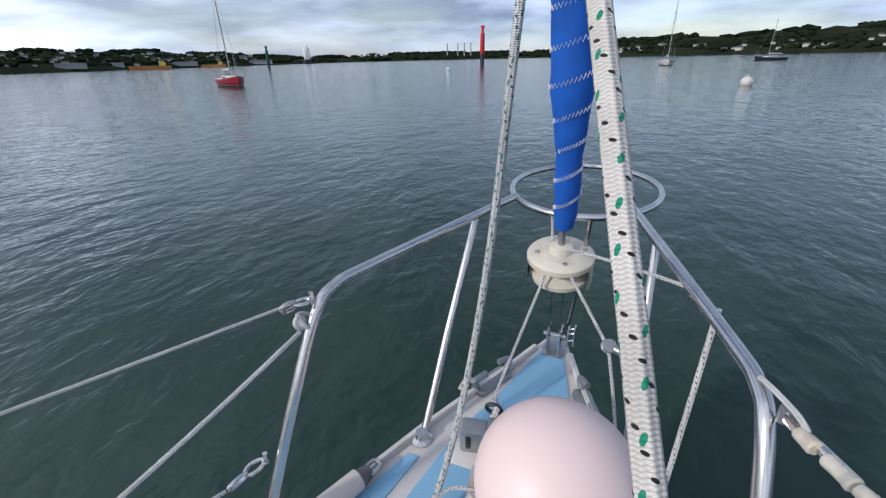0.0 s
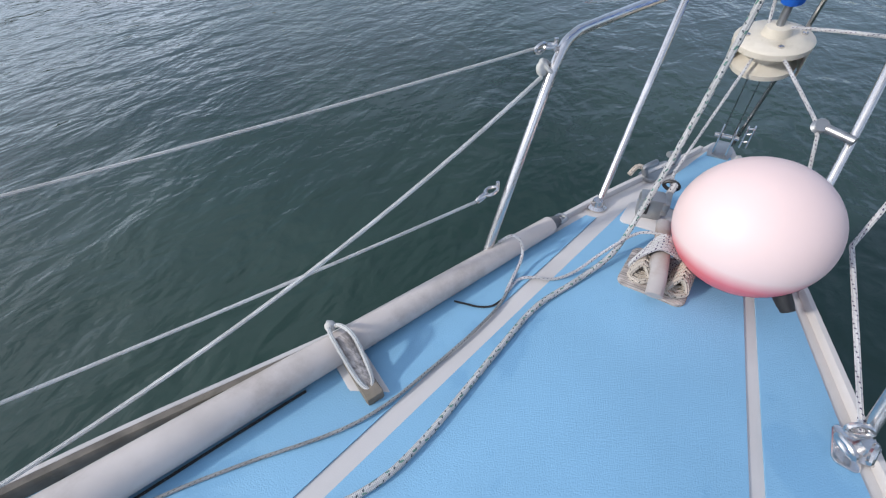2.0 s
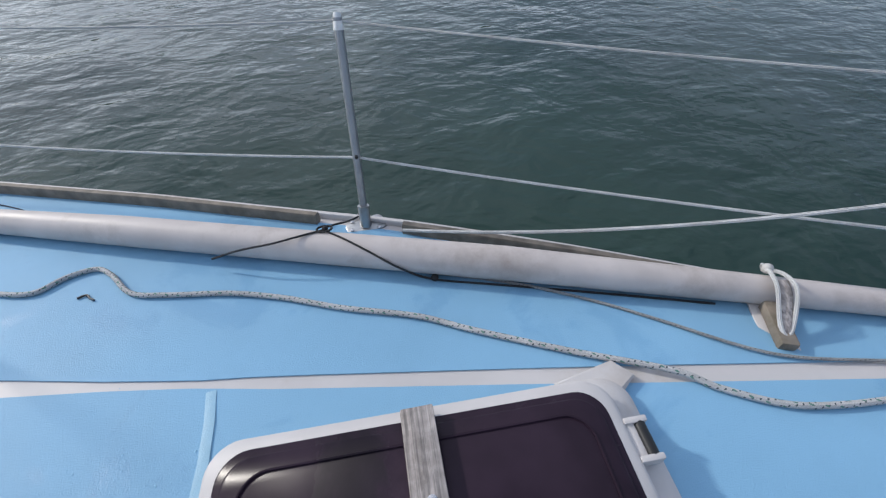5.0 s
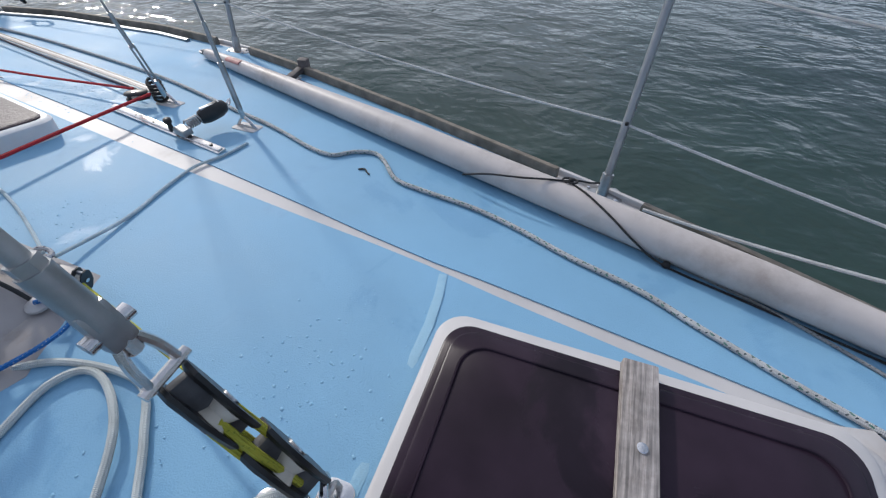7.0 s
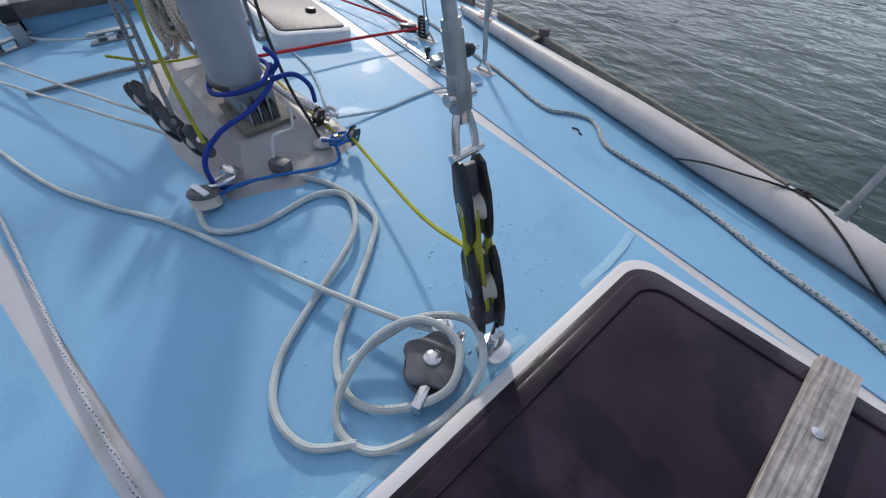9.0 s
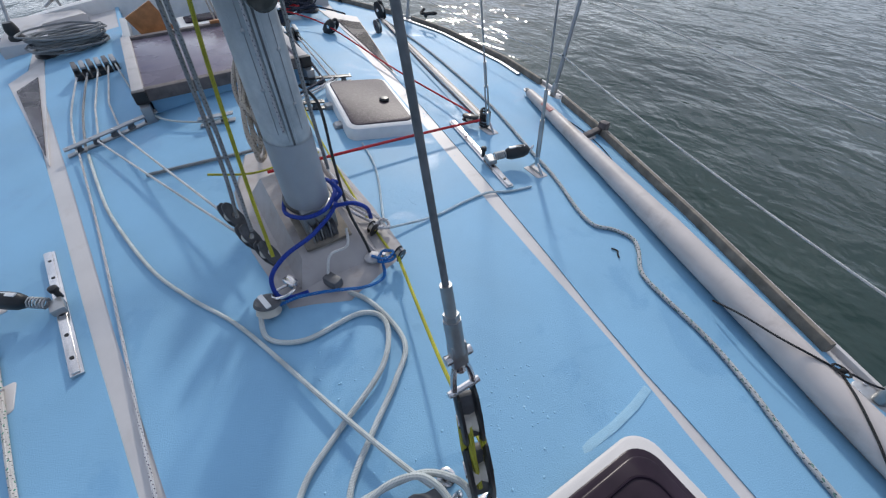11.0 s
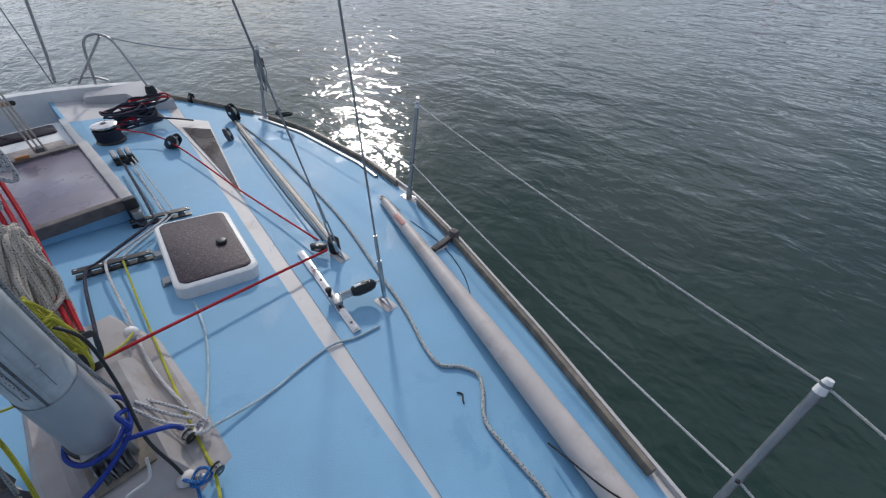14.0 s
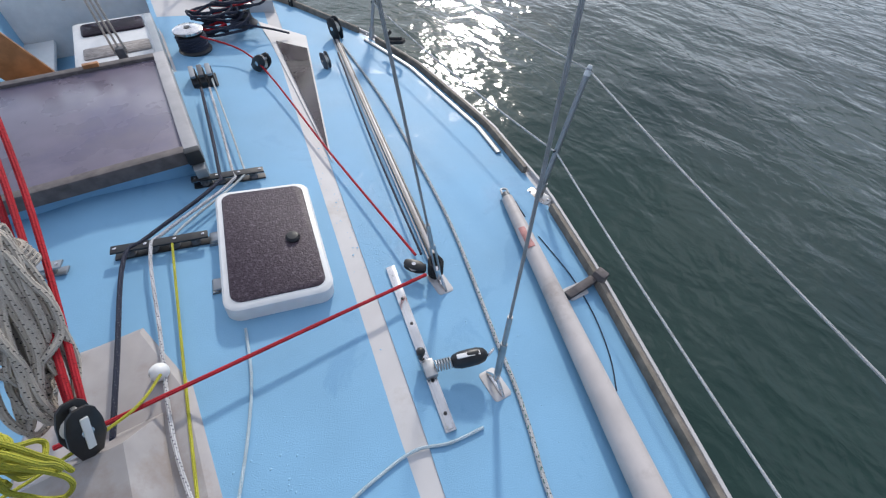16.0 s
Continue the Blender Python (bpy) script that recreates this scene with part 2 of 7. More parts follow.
BLACK = material("black_plastic", (0.018, 0.018, 0.019), 0.4, spread=0.3, scale=40, bump=0.1)
GREYP = material("grey_plastic", (0.10, 0.10, 0.105), 0.5, spread=0.3, scale=40, bump=0.1)
IVORY = material("ivory_plastic", (0.58, 0.53, 0.45), 0.4, spread=0.08, scale=20, bump=0.08, stain=(0.4, 0.34, 0.25), stain_amount=0.3)
SAIL = material("blue_sailcloth", (0.002, 0.085, 0.42), 0.75, spread=0.18, scale=16, bump=0.35, fine=700)
WHITE = material("white_plastic", (0.75, 0.74, 0.72), 0.4, spread=0.05, scale=20, bump=0.05)
WHITE_LINE = rope_material("white_cord", (0.68, 0.68, 0.67), None, 220)
SHEET = rope_material("sheet_rope", (0.54, 0.54, 0.54), (0.06, 0.08, 0.09), 150, 0.78, second=(0.10, 0.22, 0.18))
SHEET_NEAR = rope_material("white_sheet_rope", (0.70, 0.66, 0.62), (0.012, 0.012, 0.014), 190, 0.86, second=(0.01, 0.25, 0.15))
HALYARD = rope_material("grey_halyard_rope", (0.33, 0.34, 0.345), (0.12, 0.12, 0.12), 200, 0.7)
FLECKED = rope_material("flecked_rope", (0.65, 0.64, 0.65), (0.05, 0.03, 0.08), 190, 0.74)
BEIGE = rope_material("beige_rope", (0.56, 0.49, 0.42), (0.05, 0.04, 0.04), 170, 0.84)
PALE_ROPE = rope_material("pale_green_white_rope", (0.60, 0.64, 0.63), None, 170)
RED_ROPE = rope_material("red_rope", (0.55, 0.012, 0.025), (0.25, 0.005, 0.01), 200, 0.8)
YELLOW_ROPE = rope_material("yellow_rope", (0.55, 0.52, 0.05), (0.30, 0.33, 0.03), 220, 0.8)
NAVY_ROPE = rope_material("navy_rope", (0.012, 0.05, 0.36), (0.006, 0.015, 0.12), 190, 0.8)
BLUE_CORD = rope_material("blue_cord", (0.01, 0.16, 0.50), (0.4, 0.5, 0.6), 260, 0.85)
DARK_ROPE = rope_material("dark_rope", (0.02, 0.025, 0.05), (0.10, 0.10, 0.12), 190, 0.85)
CYAN_CORD = rope_material("light_blue_white_cord", (0.60, 0.72, 0.78), (0.16, 0.40, 0.55), 260, 0.8)
BLACK_CORD = rope_material("black_cord", (0.02, 0.02, 0.022), (0.2, 0.2, 0.2), 260, 0.9)
PALE_WIRE = rope_material("pale_coated_wire", (0.62, 0.62, 0.61), None, 300, rough=0.5)
WIRE = rope_material("wire_rope", (0.44, 0.44, 0.44), None, 300, rough=0.45)


def water_material():
    m = bpy.data.materials.new("sea_water")
    m.use_nodes = True
    n, l = m.node_tree.nodes, m.node_tree.links
    p = n["Principled BSDF"]
    p.inputs["Roughness"].default_value, p.inputs["IOR"].default_value = 0.08, 1.333
    tc = n.new("ShaderNodeTexCoord")
    murk = n.new("ShaderNodeTexNoise")
    murk.inputs["Scale"].default_value, murk.inputs["Detail"].default_value = 0.35, 5
    l.new(tc.outputs["Object"], murk.inputs["Vector"])
    ramp = n.new("ShaderNodeValToRGB")
    ramp.color_ramp.elements[0].position, ramp.color_ramp.elements[0].color = 0.3, (0.014, 0.034, 0.029, 1)
    ramp.color_ramp.elements[1].position, ramp.color_ramp.elements[1].color = 0.75, (0.025, 0.052, 0.041, 1)
    l.new(murk.outputs["Fac"], ramp.inputs["Fac"])
    l.new(ramp.outputs["Color"], p.inputs["Base Color"])
    last = None
    for scale, stretch, strength, dist, detail in ((0.22, 0.6, 0.35, 0.22, 2), (0.9, 0.7, 0.5, 0.09, 3), (2.3, 0.68, 0.75, 0.062, 3), (6.0, 0.75, 0.7, 0.013, 4)):
        mp = n.new("ShaderNodeMapping")
        mp.inputs["Rotation"].default_value = (0, 0, radians(35 + 12 * scale))
        mp.inputs["Scale"].default_value = (1.0, stretch, 1.0)
        t = n.new("ShaderNodeTexNoise")
        t.inputs["Scale"].default_value, t.inputs["Detail"].default_value, t.inputs["Roughness"].default_value, t.inputs["Distortion"].default_value = scale, detail, 0.55, 0.3
        b = n.new("ShaderNodeBump")
        b.inputs["Strength"].default_value, b.inputs["Distance"].default_value = strength, dist
        l.new(tc.outputs["Object"], mp.inputs["Vector"])
        l.new(mp.outputs["Vector"], t.inputs["Vector"])
        l.new(t.outputs["Fac"], b.inputs["Height"])
        if last:
            l.new(last, b.inputs["Normal"])
        last = b.outputs["Normal"]
    l.new(last, p.inputs["Normal"])
    return m


WATER = water_material()


# ---- mesh helpers ----
class Geo:
    """Vertices, faces and uv of one mesh, filled by the shape functions below."""

    def __init__(self):
        self.v, self.f, self.uv, self.flat = [], [], [], False

    def add(self, verts, faces, uvs=None):
        k = len(self.v)
        self.v += [tuple(p) for p in verts]
        self.f += [tuple(i + k for i in fc) for fc in faces]
        self.uv += uvs if uvs else [[(0.0, 0.0)] * len(fc) for fc in faces]
        return self

    def box(self, c, s, rz=0.0, m=None, bevel=0.0):
        """A box of size s round c, its edges chamfered by bevel, turned by rz degrees or by the matrix m."""
        hx, hy, hz = s[0] / 2, s[1] / 2, s[2] / 2
        b = min(bevel, hx * 0.9, hy * 0.9, hz * 0.9)
        rot = m or Matrix.Rotation(radians(rz), 4, "Z")
        if b <= 0:
            vs = [(x, y, z) for z in (-hz, hz) for y in (-hy, hy) for x in (-hx, hx)]
            fs = [(0, 2, 3, 1), (4, 5, 7, 6), (0, 1, 5, 4), (2, 6, 7, 3), (0, 4, 6, 2), (1, 3, 7, 5)]
        else:
            bm = bmesh.new()
            bmesh.ops.create_cube(bm, size=1.0)
            for q in bm.verts:
                q.co = Vector((q.co.x * s[0], q.co.y * s[1], q.co.z * s[2]))
            bmesh.ops.bevel(bm, geom=bm.edges[:], offset=b, segments=2, affect="EDGES", profile=0.6)
            bm.verts.index_update()
            vs = [q.co[:] for q in bm.verts]
            fs = [[q.index for q in fc.verts] for fc in bm.faces]
            bm.free()
        self.add([rot @ Vector(p) + Vector(c) for p in vs], fs)
        return self

    def tube(self, pts, r, n=8, closed=False, r2=None, caps=True, squash=1.0):
        """A round bar along pts; r2: radius at its end; squash flattens it."""
        pts = [Vector(p) for p in pts]
        k = len(pts)
        rings, lens, total = [], [0.0], 0.0
        up = None
        for i, p in enumerate(pts):
            a = pts[(i - 1) % k] if (i or closed) else p
            b = pts[(i + 1) % k] if (i < k - 1 or closed) else p
            t = (b - a).normalized()
            if up is None:
                up = Vector((0, 0, 1)) if abs(t.z) < 0.9 else Vector((1, 0, 0))
            side = t.cross(up).normalized()
            up = side.cross(t).normalized()
            if i:
                total += (p - pts[i - 1]).length
                lens.append(total)
            rad = r if r2 is None else r + (r2 - r) * i / (k - 1)
            rings.append([p + side * rad * math.cos(6.28318 * j / n) + up * rad * squash * math.sin(6.28318 * j / n) for j in range(n)])
        if closed:
            lens.append(total + (pts[0] - pts[-1]).length)
        fs, uvs = [], []
        for i in range(k if closed else k - 1):
            i2 = (i + 1) % k
            for j in range(n):
                j2 = (j + 1) % n
                fs.append((i * n + j, i * n + j2, i2 * n + j2, i2 * n + j))
                uvs.append([(lens[i], j / n), (lens[i], (j + 1) / n), (lens[i + 1], (j + 1) / n), (lens[i + 1], j / n)])
        if caps and not closed:
            fs += [tuple(range(n))[::-1], tuple((k - 1) * n + j for j in range(n))]
            uvs += [[(0, 0)] * n, [(total, 0)] * n]
        return self.add([q for ring in rings for q in ring], fs, uvs)

    def lathe(self, profile, n=24, m=None, sx=1.0, sy=1.0):
        """A turned body from (radius, height) pairs, closed at both ends."""
        m = m or Matrix()
        vs, fs = [], []
        for r, h in profile:
            vs += [m @ Vector((r * sx * math.cos(6.28318 * j / n), r * sy * math.sin(6.28318 * j / n), h)) for j in range(n)]
        for i in range(len(profile) - 1):
            fs += [(i * n + j, i * n + (j + 1) % n, (i + 1) * n + (j + 1) % n, (i + 1) * n + j) for j in range(n)]
        fs += [tuple(range(n))[::-1], tuple((len(profile) - 1) * n + j for j in range(n))]
        return self.add(vs, fs)

    def slab(self, outline, z0, z1, m=None, inset=0.0):
        """A plate from a plan outline between two heights (numbers, or functions of x and y); inset chamfers the upper edge."""
        m = m or Matrix()
        h0 = z0 if callable(z0) else (lambda x, y: z0)
        h1 = z1 if callable(z1) else (lambda x, y: z1)
        k = len(outline)
        cx, cy = sum(p[0] for p in outline) / k, sum(p[1] for p in outline) / k
        rows = [(0, h0, 0), (0, h1, -inset * 0.8), (inset, h1, 0)] if inset else [(0, h0, 0), (0, h1, 0)]
        vs, fs = [], []
        for ins, h, dz in rows:
            for x, y in outline:
                d = math.hypot(x - cx, y - cy) or 1
                q = max(0.0, 1 - ins * 1.3 / d)
                x2, y2 = cx + (x - cx) * q, cy + (y - cy) * q
                vs.append(m @ Vector((x2, y2, h(x2, y2) + dz)))
        for i in range(len(rows) - 1):
            fs += [(i * k + j, i * k + (j + 1) % k, (i + 1) * k + (j + 1) % k, (i + 1) * k + j) for j in range(k)]
        fs += [tuple(range(k))[::-1], tuple((len(rows) - 1) * k + j for j in range(k))]
        return self.add(vs, fs)

    def ball(self, c, r, n=12, s=(1, 1, 1)):
        prof = [(max(1e-4, math.sin(math.pi * i / n)), -math.cos(math.pi * i / n)) for i in range(n + 1)]
        return self.lathe(prof, n * 2, Matrix.Translation(c) @ Matrix.Diagonal((r * s[0], r * s[1], r * s[2], 1)))


def mesh_of(geo, mat, smooth_angle=40):
    me = bpy.data.meshes.new("mesh")
    me.from_pydata(geo.v, [], geo.f)
    layer = me.uv_layers.new(name="UVMap")
    flat_uv = [c for fc in geo.uv for p in fc for c in p]
    layer.data.foreach_set("uv", flat_uv)
    me.polygons.foreach_set("use_smooth", [True] * len(me.polygons))
    me.validate()
    me.update()
    bm = bmesh.new()
    bm.from_mesh(me)
    bmesh.ops.recalc_face_normals(bm, faces=bm.faces)
    bm.to_mesh(me)
    bm.free()
    me.set_sharp_from_angle(angle=radians(smooth_angle))
    me.materials.append(mat)
    return me


def part(name, geo, mat, parent=None, label=""):
    ob = new(name, mesh_of(geo, mat))
    ob.parent = parent
    return tagged(ob, label)


def thing(name, label, category, at=(0, 0, 0), group="", rz=0.0):
    ob = new(name)
    ob.empty_display_size = 0.05
    ob.matrix_basis = pose(*at, 0, 0, rz)
    return tagged(ob, label, category, group)


def solid(name, geo, mat, label, category, group="", kind=""):
    """A thing of one mesh."""
    return tagged(part(name, geo, mat), label, category, group, kind)


def smooth(pts, k=6, closed=False):
    """Points along a soft line through pts."""
    pts = [Vector(p) for p in pts]
    c = len(pts)
    out = []
    for i in range(c if closed else c - 1):
        if closed:
            p0, p1, p2, p3 = pts[(i - 1) % c], pts[i], pts[(i + 1) % c], pts[(i + 2) % c]
        else:
            p0, p1, p2, p3 = pts[max(i - 1, 0)], pts[i], pts[i + 1], pts[min(i + 2, c - 1)]
        for j in range(k):
            t = j / k
            out.append(0.5 * ((2 * p1) + (p2 - p0) * t + (2 * p0 - 5 * p1 + 4 * p2 - p3) * t * t + (3 * p1 - p0 - 3 * p2 + p3) * t ** 3))
    if not closed:
        out.append(pts[-1])
    return out


def rounded(w, l, r, k=5, cx=0.0, cy=0.0):
    """The outline of a rectangle with rounded corners."""
    out = []
    for sx, sy, a in ((1, 1, 0), (-1, 1, 90), (-1, -1, 180), (1, -1, 270)):
        for i in range(k + 1):
            q = radians(a + 90 * i / k)
            out.append((cx + sx * (w / 2 - r) + r * math.cos(q), cy + sy * (l / 2 - r) + r * math.sin(q)))
    return out


def interp(x, xs, ys):
    return float(np.interp(x, xs, ys))


# ---- the yacht's deck ----
def half_beam(y):
    return interp(y, (-5.9, -5.4, -5.0, -4.4, -3.8, -3.0, -2.4, -1.88, -1.1, -0.5, -0.25, 0.26, 0.7, 1.1, 1.58, 2.0, 2.2),
                  (1.10, 1.28, 1.52, 1.80, 1.93, 1.95, 1.86, 1.71, 1.44, 1.205, 1.11, 0.875, 0.65, 0.475, 0.295, 0.11, 0.035))


def deck_z(x, y):
    crown = interp(y, (-5.9, -4.0, -2.5, -1.0, 0.0, 1.2, 2.2), (0.10, 0.12, 0.12, 0.10, 0.09, 0.06, 0.03))
    return crown - 0.125 * (math.sqrt(x * x + 0.0225) - 0.15)


def seam(y, s=-1):
    """Half the breadth of the middle deck panel, at the pale line beside it."""
    if s > 0:
        return interp(y, (-4.2, -2.6, -1.68, -1.0, 0.0, 1.0, 2.0), (1.04, 0.817, 0.699, 0.602, 0.445, 0.268, 0.10))
    return 0.455 - 0.156 * y


def seam_width(y, s=-1):
    if s > 0:
        return interp(y, (-4.0, -2.0, 0.3, 2.0), (0.085, 0.065, 0.030, 0.028))
    return interp(y, (-4.0, -1.7, -1.2, -0.95, -0.72, -0.6, 0.3, 2.0), (0.085, 0.072, 0.048, 0.026, 0.020, 0.034, 0.046, 0.05))


def sheet_between(left, right, y0, y1, lift, nx=10, ny=60, skirt=0.0):
    """A skin that follows the deck between two side lines."""
    g = Geo()
    ys = [y0 + (y1 - y0) * i / ny for i in range(ny + 1)]
    vs = []
    for y in ys:
        a, b = left(y), right(y)
        for j in range(nx + 1):
            x = a + (b - a) * j / nx
            vs.append((x, y, deck_z(x, y) + lift))
    w = nx + 1
    fs = [(i * w + j, i * w + j + 1, (i + 1) * w + j + 1, (i + 1) * w + j) for i in range(ny) for j in range(nx)]
    if skirt:
        rim = [j for j in range(w)] + [i * w + nx for i in range(1, ny + 1)] + [ny * w + j for j in range(nx - 1, -1, -1)] + [i * w for i in range(ny - 1, 0, -1)]
        base = len(vs)
        vs += [(vs[i][0], vs[i][1], vs[i][2] - skirt) for i in rim]
        k = len(rim)
        fs += [(rim[i], base + i, base + (i + 1) % k, rim[(i + 1) % k]) for i in range(k)]
    return g.add(vs, fs)


def on_deck(pts, r):
    """Plan points laid on the deck, for a line of radius r; a third value lifts one off it."""
    return [(p[0], p[1], deck_z(p[0], p[1]) + 0.005 + r + (p[2] if len(p) > 2 else 0)) for p in pts]


STERN = -5.6
COCKPIT_F = -4.08      # forward end of the cockpit well
deck = solid("deck", sheet_between(lambda y: -half_beam(y), half_beam, COCKPIT_F, 2.2, 0.0, 14, 80, 0.03), GEL,
             "off-white gelcoat deck with blue non-slip panels", "deck", kind="structure")
for s in (-1, 1):
    part("side_deck", sheet_between(lambda y: s * 0.46 if s > 0 else -half_beam(y), lambda y: half_beam(y) if s > 0 else -0.46, STERN, COCKPIT_F, 0.0, 6, 14, 0.03), GEL, deck)
part("nonslip_panel", sheet_between(lambda y: -seam(y) + seam_width(y) / 2, lambda y: seam(y, 1) - seam_width(y, 1) / 2, COCKPIT_F, 1.62, 0.004, 10, 60, 0.004), BLUE, deck, "light blue non-slip middle panel")
part("nonslip_panel", sheet_between(lambda y: -interp(y, (1.66, 1.85, 2.1), (0.165, 0.105, 0.042)), lambda y: interp(y, (1.66, 1.85, 2.1), (0.165, 0.105, 0.042)), 1.66, 2.10, 0.004, 6, 12, 0.004), BLUE, deck)
for s in (-1, 1):
    def inner(y, s=s):
        return s * (seam(y, s) + seam_width(y, s) / 2)

    def outer(y, s=s):
        return s * max(seam(y, s) + seam_width(y, s) / 2 + 0.005, half_beam(y) - interp(y, (-5, 0.4, 1.2, 1.6), (0.05, 0.05, 0.05, 0.045)))
    a, b = (outer, inner) if s < 0 else (inner, outer)
    part("nonslip_panel", sheet_between(a, b, -5.2, 1.5, 0.004, 8, 60, 0.004), BLUE, deck, "light blue non-slip side panel")

for s in (-1, 1):
    a, b = (lambda y: -seam(y) + 0.045, lambda y: -0.475) if s < 0 else (lambda y: 0.475, lambda y: seam(y, 1) - 0.045)
    part("nonslip_panel", sheet_between(a, b, -4.95, COCKPIT_F, 0.004, 5, 12, 0.004), BLUE, deck)

# topsides below the deck edge
g = Geo()
ys = [2.2 - (2.2 - STERN) * i / 50 for i in range(51)]
for s in (-1, 1):
    vs = []
    for y in ys:
        b = half_beam(y)
        z = deck_z(b, y)
        vs += [(s * b, y, z), (s * (b + 0.02), y, z - 0.12), (s * b * 0.95, y - 0.1, -0.75), (s * b * 0.85, y - 0.3, -1.4)]
    g.add(vs, [(i * 4 + j, i * 4 + j + 1, (i + 1) * 4 + j + 1, (i + 1) * 4 + j) for i in range(50) for j in range(3)])
solid("hull", g, GEL, "off-white topsides of the yacht below its deck edge", "hull", kind="structure")

# ---- sea ----
g = Geo()
g.add([(-4200, -4200, -1.1), (4200, -4200, -1.1), (4200, 4200, -1.1), (-4200, 4200, -1.1)], [(0, 1, 2, 3)])
solid("water", g, WATER, "dark green rippled estuary water", "water", kind="structure")


# ---- shores ----
SHORE_AZ = (-110, -95, -80, -69, -58, -50, -41, -31, -12, -8, -4, 8, 14, 18, 40, 100, 160, 174, 186, 200, 213, 221, 230, 242, 250)
SHORE_D = (560, 420, 300, 290, 380, 520, 900, 1700, 1700, 1100, 800, 700, 650, 650, 800, 900, 1100, 1200, 820, 800, 850, 900, 800, 680, 560)
SHORE_H = (2.2, 2.1, 1.8, 1.6, 1.4, 1.0, 0.45, 0.7, 0.6, 0.9, 1.75, 1.9, 2.2, 2.35, 2.0, 1.8, 1.6, 1.6, 2.2, 2.55, 2.55, 2.0, 1.85, 2.0, 2.2)
EARTH = material("hillside_fields", (0.020, 0.025, 0.014), 0.9, spread=0.45, scale=0.02, ior=1.03, bump=0.0, stain=(0.04, 0.038, 0.026), stain_amount=0.25)
LEAF = material("distant_woods", (0.014, 0.021, 0.012), 0.9, spread=0.4, scale=0.05, ior=1.03, bump=0.0)
RENDERED = material("pale_house_walls", (0.42, 0.40, 0.39), 0.8, spread=0.2, scale=0.05, bump=0.0)
SLATE = material("slate_roofs", (0.07, 0.07, 0.08), 0.8, spread=0.3, scale=0.05, bump=0.0)
SHED = material("sheet_metal_cladding", (0.28, 0.30, 0.31), 0.6, spread=0.2, scale=0.05, bump=0.0)
RUST = material("rusty_steel", (0.35, 0.15, 0.05), 0.7, spread=0.2, scale=0.1, bump=0.0)
FORE = material("muddy_foreshore", (0.16, 0.14, 0.11), 0.8, spread=0.3, scale=0.05, bump=0.0)


def polar(az, d, z=0.0):
    return (d * math.sin(radians(az)), d * math.cos(radians(az)), z)


def shore(az):
    az = (az + 110) % 360 - 110
    return interp(az, SHORE_AZ, SHORE_D), interp(az, SHORE_AZ, SHORE_H)


def slope(az, f):
    """A point of the hillside: f is 0 at the water and 1 on the crest."""
    d, h = shore(az)
    far = d * (1 + 0.45 * f)
    top = far * math.tan(radians(h)) * 0.86 + 1.5
    rough = 1 + 0.22 * noise.noise((az * 0.22, f * 2, 3.0)) + 0.1 * noise.noise((az * 0.9, f * 4, 8.0))
    z = -1.3 + (2.2 if f > 0.02 else 0) + top * max(0, (f - 0.08) / 0.92) ** 0.8 * (rough if f > 0.1 else 1)
    return polar(az, far, z)


g = Geo()
steps, rows = 360, 9
vs = [slope(-110 + i, j / rows if j else 0.0) for i in range(steps) for j in range(rows + 1)]
g.add(vs, [(i * (rows + 1) + j, ((i + 1) % steps) * (rows + 1) + j, ((i + 1) % steps) * (rows + 1) + j + 1, i * (rows + 1) + j + 1) for i in range(steps) for j in range(rows)])
solid("shore_hills", g, EARTH, "low green and brown hills along the estuary shore", "hills", kind="structure")

rng = random.Random(4)
g = Geo()
ICO = bmesh.new()
bmesh.ops.create_icosphere(ICO, subdivisions=1, radius=1.0)
ico_v, ico_f = [v.co.copy() for v in ICO.verts], [[v.index for v in f.verts] for f in ICO.faces]
ICO.free()
for _ in range(9000):
    az = rng.choice((rng.uniform(-96, -38), rng.uniform(-34, 22), rng.uniform(172, 266), rng.uniform(-110, 250)))
    f = rng.choice((rng.uniform(0.25, 1.0), rng.uniform(0.9, 1.0), rng.uniform(0.12, 0.5)))
    if noise.noise((az * 0.3, f * 3, 1.0)) < -0.12:
        continue
    x, y, z = slope(az, f)
    d = math.hypot(x, y)
    size = d * rng.uniform(0.0022, 0.0058)
    g.add([(x + v.x * size * rng.uniform(0.7, 1.4) * 1.5, y + v.y * size * rng.uniform(0.7, 1.4) * 1.5, z + 0.35 * size + v.z * size * rng.uniform(0.55, 0.95)) for v in ico_v], ico_f)
solid("woods", g, LEAF, "dark broadleaf woods covering the distant shore", "woods", kind="stuff")

house_wall = Geo().box((0, 0, 2.2), (9, 6, 5.2))
gable = Geo().add([(-4.5, -3, 4.79), (4.5, -3, 4.79), (4.5, 3, 4.79), (-4.5, 3, 4.79), (-4.7, 0, 7.2), (4.7, 0, 7.2)],
                  [(0, 1, 5, 4), (2, 3, 4, 5), (0, 4, 3), (1, 2, 5), (0, 3, 2, 1)])
house = thing("house", "small pale rendered house with a slate roof on the far shore", "house", group="houses on the shore")
part("wall", house_wall, RENDERED, house)
part("roof", gable, SLATE, house, "grey slate roof")


def place_house(ob, az, f, k):
    x, y, z = slope(az, f)
    return copy_thing(ob, pose(x, y, z - 0.6, 0, 0, -az + rng.uniform(-25, 25)) @ Matrix.Scale(k, 4))


